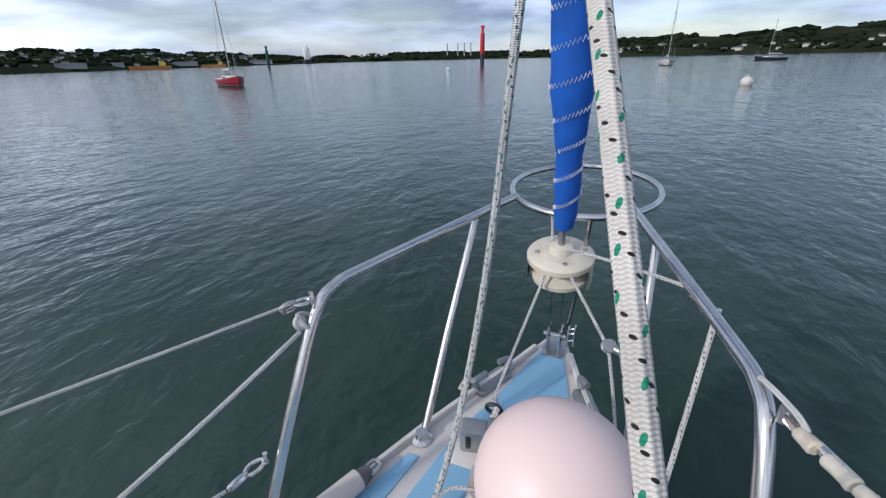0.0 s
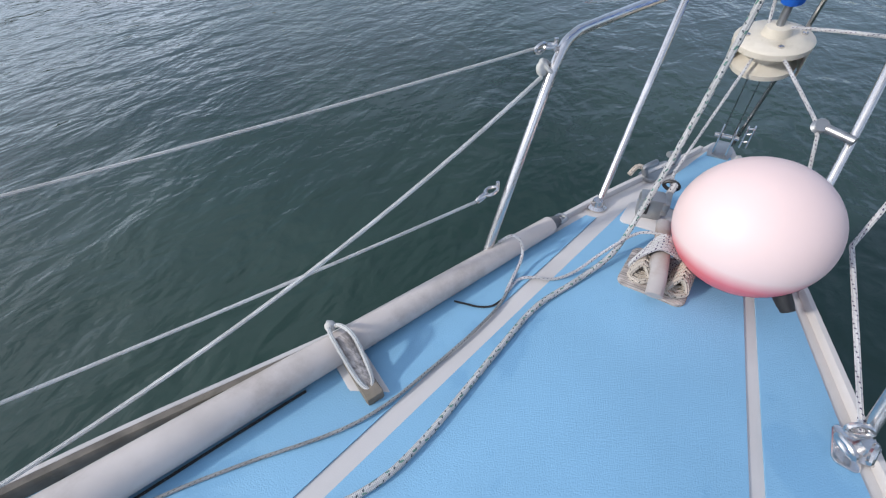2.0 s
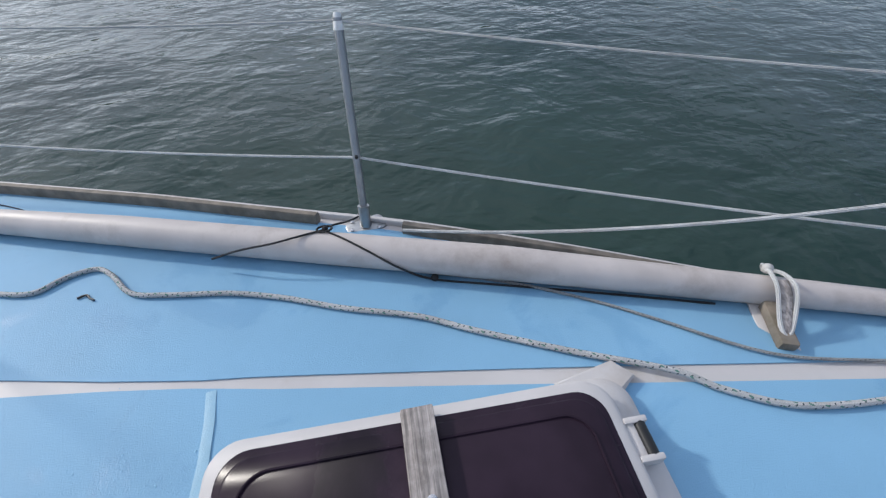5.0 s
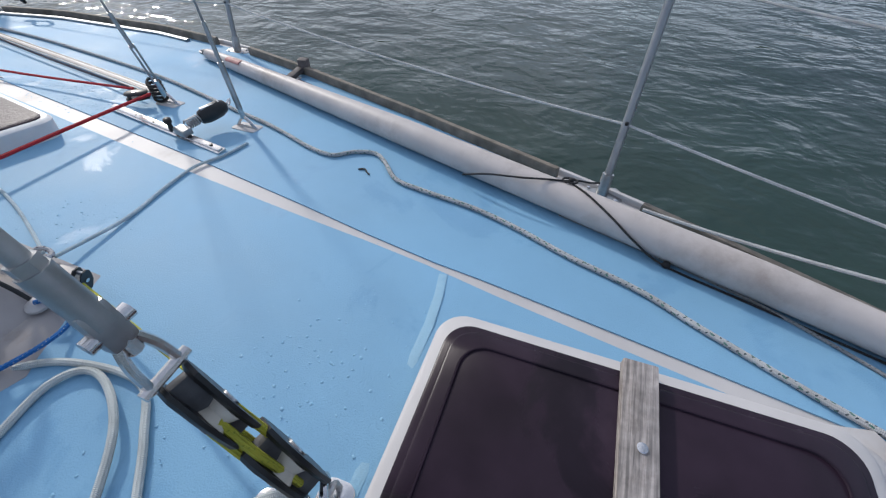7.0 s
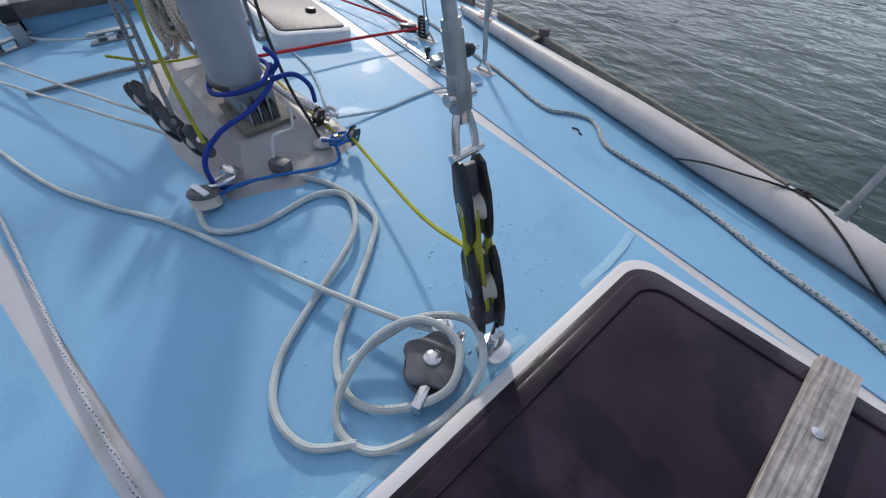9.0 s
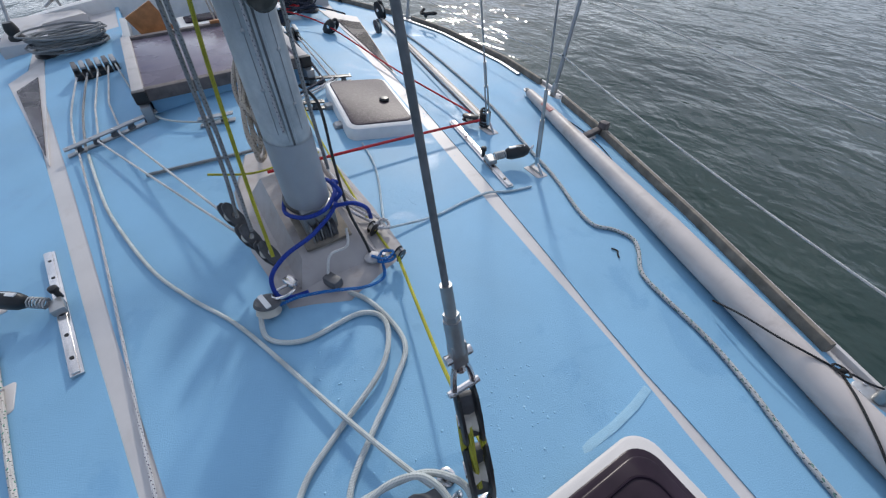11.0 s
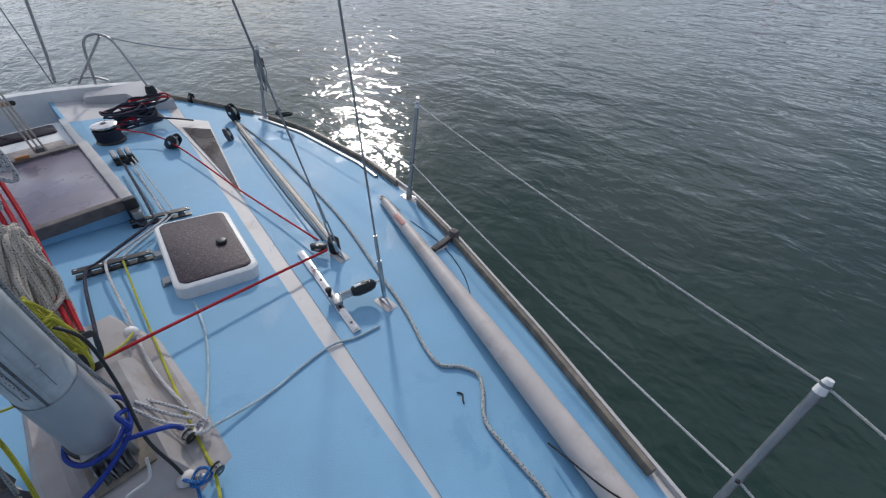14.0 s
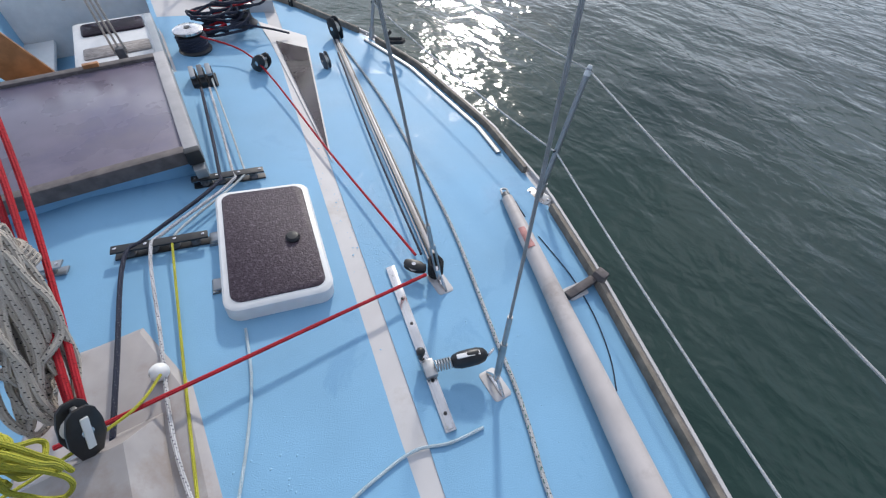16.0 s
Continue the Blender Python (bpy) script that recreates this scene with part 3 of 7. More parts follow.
spots = [(rng.uniform(-74, -47), rng.uniform(0.10, 0.9)) for _ in range(110)] + [(rng.uniform(-5, 19), rng.uniform(0.12, 0.5)) for _ in range(34)]
spots += [(rng.uniform(222, 268), rng.uniform(0.1, 0.65)) for _ in range(60)] + [(rng.uniform(208, 222), rng.uniform(0.1, 0.3)) for _ in range(7)]
for i, (az, f) in enumerate(spots):
    k = shore(az)[0] / 600 * rng.uniform(0.38, 0.75)
    if i == 0:
        x, y, z = slope(az, f)
        house.matrix_basis = pose(x, y, z - 0.6, 0, 0, -az)
        house.scale = (1, 1, 1)
        continue
    c = place_house(house, az, f, 1.0)
    c.scale = (k, k, k)


# ---- bow: pulpit, lifelines, stanchions ----
def mirror(pts, s):
    return [(p[0] * s, *p[1:]) for p in pts]


pulpit = thing("pulpit", "tubular stainless steel bow rail with an oval hoop", "pulpit")
SIDE_RAIL = [(-0.447, 1.105, 0.0), (-0.440, 1.15, 0.09), (-0.425, 1.218, 0.25), (-0.410, 1.297, 0.42), (-0.400, 1.368, 0.548), (-0.394, 1.43, 0.585), (-0.362, 1.56, 0.592), (-0.19, 2.165, 0.60)]
FORE_LEG = [(-0.266, 1.558, 0.02), (-0.262, 1.74, 0.29), (-0.256, 1.962, 0.590)]
for s in (1, -1):
    part("side_rail", Geo().tube(smooth(mirror(SIDE_RAIL, s), 8), 0.0130, 14), STEEL, pulpit)
    leg = part("leg", Geo().tube(mirror(FORE_LEG, s), 0.0115, 12), STEEL, pulpit)
    for x, y in ((-0.447, 1.105), (-0.266, 1.558)):
        part("foot", Geo().lathe([(0.032, 0), (0.032, 0.005), (0.02, 0.012), (0.016, 0.03)], 16, pose(x * s, y, deck_z(x, y) + 0.004)), STEEL, pulpit)
part("hoop", Geo().tube([(0.012 + 0.262 * math.cos(6.28318 * i / 48), 2.40 + 0.345 * math.sin(6.28318 * i / 48), 0.592) for i in range(48)], 0.0115, 12, closed=True), STEEL, pulpit)
part("hoop_stay", Geo().tube([(0.075, 2.07, 0.585), (0.06, 2.13, 0.35), (0.03, 2.16, 0.06)], 0.007, 8), STEEL, pulpit)

STAN = [((-1.105, -0.342), (-1.276, -0.325, 0.566)), ((-1.785, -2.38), (-1.955, -2.45, 0.492)), ((-1.785, -4.344), (-1.937, -4.47, 0.463))]


def stanchion(base, top, side=1):
    x, y = base[0] * side, base[1]
    z = deck_z(x, y) + 0.004
    foot, head = Vector((x, y, z)), Vector((top[0] * side, top[1], top[2]))
    ob = thing("stanchion", "grey alloy stanchion with a plastic cap, bolted to the deck edge", "stanchion", group="stanchions")
    way = (head - foot).normalized()
    part("post", Geo().tube([foot + way * 0.01, foot + way * 0.3, head], 0.0125, 14), ALLOY, ob)
    part("socket", Geo().tube([foot, foot + way * 0.075], 0.019, 14), DULL_STEEL, ob)
    part("base_plate", Geo().slab(rounded(0.07, 0.13, 0.02), 0, 0.007, pose(x, y, z - 0.003, 0, 2 * side, 18 * side), 0.002), DULL_STEEL, ob)
    part("cap", Geo().tube([head - way * 0.03, head, head + way * 0.012], 0.0145, 14, r2=0.009), WHITE, ob, "pale plastic cap")
    for dx, dy in ((0.02, 0.045), (-0.02, 0.045), (0.02, -0.045), (-0.02, -0.045)):
        part("bolt", Geo().lathe([(0.006, 0), (0.006, 0.004), (0.002, 0.006)], 8, pose(x + dx, y + dy, z + 0.004)), STEEL, ob)
    part("ferrule", Geo().tube([foot.lerp(head, 0.40) - Vector((0.018 * side, 0, 0)), foot.lerp(head, 0.40) + Vector((0.018 * side, 0, 0))], 0.006, 8), BLACK, ob)
    return ob


for b, tp in STAN:
    stanchion(b, tp)
stanchion(*STAN[0], side=-1)


def sag(a, b, drop, k=16):
    a, b = Vector(a), Vector(b)
    return [a.lerp(b, i / k) - Vector((0, 0, drop * 4 * (i / k) * (1 - i / k))) for i in range(k + 1)]


def mids(i):
    b, tp = STAN[i]
    return Vector((b[0], b[1], deck_z(*b) + 0.004)).lerp(Vector(tp), 0.385)


upper = sag((-0.422, 1.345, 0.592), STAN[0][1], 0.012) + sag(STAN[0][1], STAN[1][1], 0.02)[1:] + sag(STAN[1][1], STAN[2][1], 0.02)[1:]
upper = [(p[0], p[1], p[2] - 0.008) for p in upper]
lower = sag((-0.466, 1.115, 0.262), mids(0), 0.012) + sag(mids(0), mids(1), 0.025)[1:] + sag(mids(1), mids(2), 0.03)[1:]
solid("upper_lifeline", Geo().tube(upper, 0.0034, 8), PALE_WIRE, "thin pale wire lifeline along the stanchion tops", "lifeline", "lifelines")
solid("lower_lifeline", Geo().tube(lower, 0.0040, 8), WHITE_LINE, "thin whitish lower lifeline through the stanchions", "lifeline", "lifelines")
solid("guard_cord", Geo().tube(sag((-0.42, 1.335, 0.515), (-1.0, -0.225, 0.035), 0.078, 20), 0.0050, 8), WHITE_LINE, "white cord tied from the bow rail down to the deck edge", "rope")
solid("upper_lifeline", Geo().tube(sag((0.480, 1.235, 0.592), (1.284, -0.36, 0.566), 0.012), 0.0044, 8), WIRE, "thin grey wire lifeline running to a stanchion", "lifeline", "lifelines")
solid("lower_lifeline", Geo().tube(sag((0.50, 0.98, 0.20), (1.17, -0.36, 0.22), 0.01), 0.0044, 8), WIRE, "thin grey lower wire lifeline running to a stanchion", "lifeline", "lifelines")


def link_ring(c, r, wire, m):
    return Geo().tube([m @ Vector((r * math.cos(6.28318 * i / 18), 0.62 * r * math.sin(6.28318 * i / 18), 0)) + Vector(c) for i in range(18)], wire, 8, closed=True)


def shackle(name, a, b, label, wire=0.0045, mat=STEEL):
    """A shackle with a chain link between two points."""
    a, b = Vector(a), Vector(b)
    ob = thing(name, label, "shackle", group="lifeline fittings")
    q = (b - a).to_track_quat("X", "Z").to_matrix().to_4x4()
    r = (b - a).length * 0.23
    part("bow", link_ring(a.lerp(b, 0.3), r, wire, q), mat, ob)
    part("link", link_ring(a.lerp(b, 0.72), r, wire, q @ Matrix.Rotation(radians(70), 4, "X")), mat, ob)
    part("pin", Geo().tube([a - Vector((0, 0, 0.014)), a + Vector((0, 0, 0.014))], wire * 1.2, 8), mat, ob)
    return ob


shackle("shackle", (-0.412, 1.375, 0.578), (-0.430, 1.30, 0.586), "steel shackle joining the upper lifeline to the bow rail")
shackle("shackle", (-0.452, 1.205, 0.262), (-0.467, 1.115, 0.260), "steel shackle and ring holding the lower lifeline")
solid("rope_knot", Geo().ball((-0.424, 1.342, 0.532), 0.015, 8, (1, 1, 1.25)).tube(smooth([(-0.405, 1.335, 0.535), (-0.430, 1.345, 0.548), (-0.425, 1.37, 0.535), (-0.402, 1.35, 0.525)], 5, True), 0.0055, 8, closed=True), WHITE_LINE, "white cord knotted round the rail", "knot")


def turnbuckle(a, b, label):
    a, b = Vector(a), Vector(b)
    ob = thing("turnbuckle", label, "turnbuckle", group="lifeline fittings")
    part("body", Geo().tube([a.lerp(b, f) for f in (0.35, 0.4, 0.6, 0.65)], 0.008, 10), STEEL, ob)
    part("screw", Geo().tube([a.lerp(b, 0.1), a.lerp(b, 0.92)], 0.0042, 8), STEEL, ob)
    for f in (0.02, 0.97):
        part("toggle", Geo().tube([a.lerp(b, f) - Vector((0, 0, 0.012)), a.lerp(b, f) + Vector((0, 0, 0.012))], 0.008, 10), DULL_STEEL, ob)
    part("jaw", Geo().box(a.lerp(b, 0.12), (0.012, 0.03, 0.018), m=(b - a).to_track_quat("Y", "Z").to_matrix().to_4x4(), bevel=0.003), STEEL, ob)
    return ob


bound = turnbuckle((0.412, 1.378, 0.588), (0.485, 1.235, 0.592), "bright steel rigging screw bound with white tape")
a, b = Vector((0.425, 1.337, 0.590)), Vector((0.492, 1.212, 0.593))
for i in range(15):
    q = a.lerp(b, i / 14)
    if i not in (2, 3, 7):
        part("tape", Geo().lathe([(0.0085, -0.009), (0.0098 + 0.001 * math.sin(i * 2.1), -0.006), (0.0104 + 0.001 * math.sin(i * 1.3), 0.006), (0.009, 0.009)], 10, Matrix.Translation(q) @ (b - a).to_track_quat("Z", "X").to_matrix().to_4x4() @ Matrix.Rotation(0.12 * math.sin(i * 4.0), 4, "X")), IVORY, bound)
part("lanyard", Geo().tube(smooth([(0.392, 1.43, 0.600), (0.402, 1.40, 0.606), (0.420, 1.36, 0.604), (0.428, 1.34, 0.597)], 5), 0.0042, 8), WHITE_LINE, bound)
turnbuckle((0.447, 1.20, 0.245), (0.515, 0.96, 0.20), "bright steel rigging screw on the lower lifeline")

# ---- bow: stem fitting, furler, furled sail ----
STAY0, STAY_Z = (0.0, 2.12, 0.05), 0.178


def on_stay(z):
    return Vector((0.0, STAY0[1] - STAY_Z * (z - STAY0[2]), z))


stay_m = (on_stay(3) - on_stay(0)).to_track_quat("Z", "Y").to_matrix().to_4x4()
stem = thing("stem_fitting", "bright steel stem fitting at the point of the bow", "fitting")
part("plate", Geo().slab([(-0.035, 2.07), (0.035, 2.07), (0.042, 2.13), (0.02, 2.21), (-0.02, 2.21), (-0.042, 2.13)], lambda x, y: deck_z(x, y) + 0.003, lambda x, y: deck_z(x, y) + 0.011, inset=0.003), DULL_STEEL, stem)
for x in (-0.022, 0.022):
    part("cheek", Geo().box((x, 2.115, 0.085), (0.006, 0.07, 0.10), bevel=0.002), STEEL, stem)
part("pin", Geo().tube([(-0.04, 2.115, 0.105), (0.04, 2.115, 0.105)], 0.008, 10), STEEL, stem)
part("ladder", Geo().box((0.05, 2.09, 0.13), (0.006, 0.03, 0.075), bevel=0.002).box((0.07, 2.10, 0.13), (0.006, 0.03, 0.075), bevel=0.002).tube([(0.05, 2.09, 0.11), (0.07, 2.10, 0.11)], 0.004, 6).tube([(0.05, 2.09, 0.14), (0.07, 2.10, 0.14)], 0.004, 6).tube([(0.05, 2.09, 0.16), (0.07, 2.10, 0.16)], 0.004, 6), STEEL, stem)

furler = thing("furling_drum", "ivory plastic furling drum on steel link plates above the stem", "furler")
for x in (-0.018, 0.018):
    part("link_plate", Geo().tube([on_stay(0.10) + Vector((x, 0, 0)), on_stay(0.42) + Vector((x, 0, 0))], 0.007, 8, squash=0.35), STEEL, furler)
drum_m = Matrix.Translation(on_stay(0.372)) @ stay_m @ Matrix.Scale(1.32, 4)
part("drum_cage", Geo().lathe([(0.02, 0), (0.066, 0.004), (0.068, 0.016), (0.058, 0.02), (0.04, 0.03), (0.04, 0.06)], 32, drum_m), IVORY, furler)
cage = Geo()
cage.lathe([(0.072, 0.058), (0.080, 0.06), (0.080, 0.072), (0.074, 0.078), (0.03, 0.082), (0.026, 0.10), (0.018, 0.102)], 36, drum_m)
part("top_flange", cage, IVORY, furler)
wall = Geo()
arc = [(0.078 * math.cos(radians(a)), 0.078 * math.sin(radians(a))) for a in range(-20, 201, 10)]
vs = [drum_m @ Vector((x * k, y * k, h)) for h in (0.0, 0.062) for k in (1.0, 0.96) for x, y in arc]
k = len(arc)
wall.add(vs, [(o * k + i, o * k + i + 1, p * k + i + 1, p * k + i) for o, p in ((0, 2), (1, 3), (0, 1), (2, 3)) for i in range(k - 1)])
part("shroud_guard", wall, IVORY, furler)
for a in (20, 110, 200, 290):
    part("screw", Geo().lathe([(0.006, 0), (0.006, 0.004), (0.002, 0.006)], 8, drum_m @ pose(0.056 * math.cos(radians(a)), 0.056 * math.sin(radians(a)), 0.079)), STEEL, furler)
part("foil", Geo().tube([on_stay(0.49), on_stay(0.62)], 0.014, 12, squash=0.8), ALLOY, furler)

g, stitch = Geo(), Geo()
prof = []
for i in range(60):
    z = 0.565 + i * 0.045
    r = 0.028 + 0.034 * min(1, i / 14) + 0.0035 * math.sin(i * 0.9) + 0.002 * math.sin(i * 2.3)
    prof.append((r, z))
n = 24
vs = []
for i, (r, z) in enumerate(prof):
    c = on_stay(z)
    for j in range(n):
        a = 6.28318 * j / n
        rr = r * (1 + 0.10 * math.cos(a - i * 0.22) + 0.05 * math.sin(3 * a + i * 0.35))
        vs.append(c + stay_m.to_3x3() @ Vector((rr * math.cos(a), rr * math.sin(a), 0)))
g.add(vs, [(i * n + j, i * n + (j + 1) % n, (i + 1) * n + (j + 1) % n, (i + 1) * n + j) for i in range(len(prof) - 1) for j in range(n)] + [tuple(range(n))[::-1]])
sail = thing("furled_headsail", "furled headsail wrapped in its bright blue sun strip", "sail")
part("sun_strip", g, SAIL, sail)
for turn in range(14):
    pts = []
    for q in range(40):
        a = radians(150 + q * 6)
        z = 0.62 + turn * 0.085 + q * 0.0016
        i = min(len(prof) - 1, max(0, int(round((z - 0.565) / 0.045))))
        r = prof[i][0] * (1 + 0.10 * math.cos(a - i * 0.22) + 0.05 * math.sin(3 * a + i * 0.35)) + 0.0012
        pts.append(on_stay(z + (0.006 if q % 2 else -0.006)) + stay_m.to_3x3() @ Vector((r * math.cos(a), r * math.sin(a), 0)))
    stitch.tube(pts, 0.0011, 4)
part("stitching", stitch, WHITE, sail, "white zigzag stitching")
part("head_of_roll", Geo().tube([on_stay(3.2), on_stay(9.5)], 0.05, 12, r2=0.02), SAIL, sail)

CLEW = Vector((0.03, 1.52, 1.75))
solid("jib_sheet", Geo().tube(smooth([CLEW, (-0.012, 1.475, 1.118), (-0.05, 1.48, 0.707), (-0.09, 1.447, 0.362), (-0.125, 1.385, 0.13)] + on_deck([(-0.145, 1.30, 0.015), (-0.19, 1.18), (-0.237, 1.05), (-0.252, 0.90), (-0.261, 0.748), (-0.27, 0.62), (-0.292, 0.51), (-0.35, 0.40), (-0.405, 0.324, 0.005), (-0.50, 0.115), (-0.60, -0.09), (-0.672, -0.224), (-0.735, -0.41), (-0.803, -0.57), (-0.85, -0.72), (-0.878, -0.90), (-0.905, -1.00), (-0.995, -1.085), (-1.034, -1.145), (-1.01, -1.215), (-0.957, -1.275), (-0.975, -1.38), (-1.03, -1.52), (-1.078, -1.66), (-1.113, -1.80), (-1.145, -1.91), (-1.27, -2.365), (-1.37, -2.9), (-1.46, -3.5), (-1.52, -4.25)], 0.0075), 8), 0.0075, 10), SHEET,
      "grey-white flecked sheet lying along the deck from the headsail", "rope", "headsail sheets")
solid("jib_sheet", Geo().tube(smooth([(-0.151, 1.764, 2.024), (0.1395, 1.107, 1.072), (0.2064, 0.956, 0.853), (0.419, 0.475, 0.155)] + on_deck([(0.49, 0.30, 0.01), (0.58, 0.0), (0.70, -0.5), (0.88, -1.2), (0.98, -1.75), (1.2, -3.0)], 0.008), 10), 0.0076, 16), SHEET_NEAR,
      "thick white braided sheet with black and green flecks", "rope", "headsail sheets")

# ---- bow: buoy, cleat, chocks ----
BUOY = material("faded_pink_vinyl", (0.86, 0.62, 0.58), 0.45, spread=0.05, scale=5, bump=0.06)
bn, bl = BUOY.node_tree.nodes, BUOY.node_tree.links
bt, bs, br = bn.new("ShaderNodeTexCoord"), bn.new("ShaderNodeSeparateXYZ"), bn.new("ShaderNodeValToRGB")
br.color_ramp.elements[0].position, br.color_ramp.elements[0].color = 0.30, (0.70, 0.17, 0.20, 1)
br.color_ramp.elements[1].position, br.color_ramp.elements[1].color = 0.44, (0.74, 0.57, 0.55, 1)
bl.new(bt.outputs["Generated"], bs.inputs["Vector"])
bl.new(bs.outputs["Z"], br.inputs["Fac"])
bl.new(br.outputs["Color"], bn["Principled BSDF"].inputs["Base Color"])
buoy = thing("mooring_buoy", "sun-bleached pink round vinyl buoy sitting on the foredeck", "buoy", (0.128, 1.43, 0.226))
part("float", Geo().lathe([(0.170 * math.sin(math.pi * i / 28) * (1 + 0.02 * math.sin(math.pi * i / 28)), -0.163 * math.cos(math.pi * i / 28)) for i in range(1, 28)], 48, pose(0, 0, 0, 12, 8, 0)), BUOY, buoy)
part("eye", Geo().tube([(0.105, -0.065, -0.095), (0.130, -0.085, -0.118), (0.142, -0.094, -0.130)], 0.022, 12, r2=0.015), BLACK, buoy, "black rubber eye")

cleat = thing("mooring_cleat", "worn pale wooden cleat on a deck pad with rope wound round", "cleat")
part("pad", Geo().slab(rounded(0.17, 0.17, 0.025, 4, -0.015, 1.325), lambda x, y: deck_z(x, y) + 0.003, lambda x, y: deck_z(x, y) + 0.014, inset=0.004), PALE_WOOD, cleat, "pale worn deck pad")
part("post", Geo().box((-0.03, 1.34, 0.09), (0.045, 0.10, 0.07), rz=12, bevel=0.01), GEL_GREY, cleat)
part("horn", Geo().tube(smooth([(-0.055, 1.47, 0.125), (-0.04, 1.40, 0.128), (-0.025, 1.33, 0.128), (-0.01, 1.26, 0.115), (-0.002, 1.21, 0.10)], 5), 0.021, 12, squash=0.65), GEL_GREY, cleat)
lash = thing("cleat_lashing", "white and dark flecked rope wound over the cleat", "rope")
for i in range(7):
    o = 0.013 * i
    part("rope_turn", Geo().tube(smooth([(-0.085 + 0.004 * i, 1.30 + o, 0.085), (-0.035, 1.32 + o * 0.7, 0.158 + 0.003 * (i % 3)), (0.03 + 0.003 * i, 1.37 + o * 0.4, 0.088), (-0.02, 1.31 + o, 0.075)], 6, True), 0.0062, 8, closed=True), FLECKED, lash)
lash = thing("cleat_rope", "beige rope turns under the cleat horns", "rope")
for i in range(5):
    part("rope_turn", Geo().tube(smooth([(-0.075, 1.27 + 0.016 * i, 0.082), (-0.055, 1.29 + 0.016 * i, 0.115), (-0.03, 1.28 + 0.016 * i, 0.083), (-0.05, 1.26 + 0.016 * i, 0.078)], 5, True), 0.008, 8, closed=True), BEIGE, lash)
    part("rope_turn", Geo().tube(smooth([(0.02, 1.27 + 0.016 * i, 0.082), (0.04, 1.29 + 0.016 * i, 0.115), (0.062, 1.28 + 0.016 * i, 0.083), (0.04, 1.26 + 0.016 * i, 0.078)], 5, True), 0.008, 8, closed=True), BEIGE, lash)
solid("thin_line", Geo().tube(smooth([(-0.03, 1.40, 0.14), (-0.10, 1.39, 0.125)] + on_deck([(-0.16, 1.31, 0.03), (-0.20, 1.22, 0.01), (-0.24, 1.17), (-0.29, 1.15), (-0.325, 1.12), (-0.33, 1.06)], 0.004) + [(-0.345, 1.17, 0.07), (-0.36, 1.19, 0.115), (-0.39, 1.19, 0.125), (-0.425, 1.18, 0.09)], 8), 0.0042, 8), FLECKED, "thin white line tied from the cleat to the spar", "rope")

bollard = thing("chain_guide", "grey cast guide block with a slot on a white pad", "deck fitting")
part("pad", Geo().slab(rounded(0.14, 0.13, 0.02, 4, -0.11, 1.575), lambda x, y: deck_z(x, y) + 0.002, lambda x, y: deck_z(x, y) + 0.010, inset=0.003), GEL, bollard)
part("block", Geo().box((-0.115, 1.585, 0.09), (0.075, 0.06, 0.075), rz=14, bevel=0.012), ALLOY, bollard)
part("slot", Geo().box((-0.120, 1.553, 0.095), (0.014, 0.010, 0.042), rz=14, bevel=0.004), BLACK, bollard)
part("pawl", Geo().box((-0.075, 1.60, 0.10), (0.02, 0.075, 0.045), rz=8, bevel=0.006), DULL_STEEL, bollard)
for s in (-1, 1):
    lead = thing("bow_fairlead", "cast alloy fairlead at the deck edge near the bow", "fairlead", group="bow fairleads")
    part("base", Geo().slab(rounded(0.06, 0.16, 0.02, 4), 0, 0.014, pose(0.155 * s, 1.86, 0.037, 0, 0, 24 * s), 0.004), ALLOY, lead)
    part("horn", Geo().tube(smooth([(0.185 * s, 1.80, 0.055), (0.19 * s, 1.79, 0.085), (0.165 * s, 1.83, 0.095)], 5), 0.011, 10), ALLOY, lead)
    part("horn", Geo().tube(smooth([(0.125 * s, 1.93, 0.052), (0.12 * s, 1.94, 0.085), (0.145 * s, 1.90, 0.095)], 5), 0.011, 10), ALLOY, lead)
solid("rope_tuft", Geo().tube(smooth([(-0.19, 1.80, 0.075), (-0.215, 1.785, 0.085), (-0.23, 1.76, 0.06)], 5), 0.009, 8), BEIGE, "frayed beige rope end in the fairlead", "rope")
solid("lashing", Geo().tube([(-0.085, 1.69, 0.10), (-0.095, 1.72, 0.14), (-0.02, 2.02, 0.46), (-0.045, 2.09, 0.585)], 0.0045, 8).tube(smooth([(-0.09, 1.64, 0.08), (-0.075, 1.66, 0.13), (-0.095, 1.70, 0.12)], 5), 0.010, 8), FLECKED, "thin white lashing from the deck to the bow hoop", "rope")
solid("chain_shackle", link_ring((-0.085, 1.665, 0.125), 0.022, 0.006, Matrix.Rotation(radians(80), 4, "X")), BLACK, "dark shackle on the lashing", "shackle")

roller = thing("furling_fairlead", "small grey roller fairlead clamped to a rail leg", "fairlead")
part("arm", Geo().tube([(0.262, 1.74, 0.345), (0.20, 1.77, 0.35)], 0.011, 10), DULL_STEEL, roller)
part("roller", Geo().lathe([(0.017, -0.010), (0.019, -0.007), (0.012, 0), (0.019, 0.007), (0.017, 0.010)], 18, pose(0.185, 1.772, 0.352, 40, 20, 0)), ALLOY, roller)
solid("furling_line", Geo().tube(sag((0.02, 2.0, 0.455), (0.168, 1.79, 0.36), 0.0, 4) + [Vector(p) for p in smooth([(0.19, 1.76, 0.33), (0.225, 1.70, 0.20), (0.25, 1.62, 0.075)], 5)], 0.0045, 8), FLECKED, "thin white furling line from the drum along the deck edge", "rope")
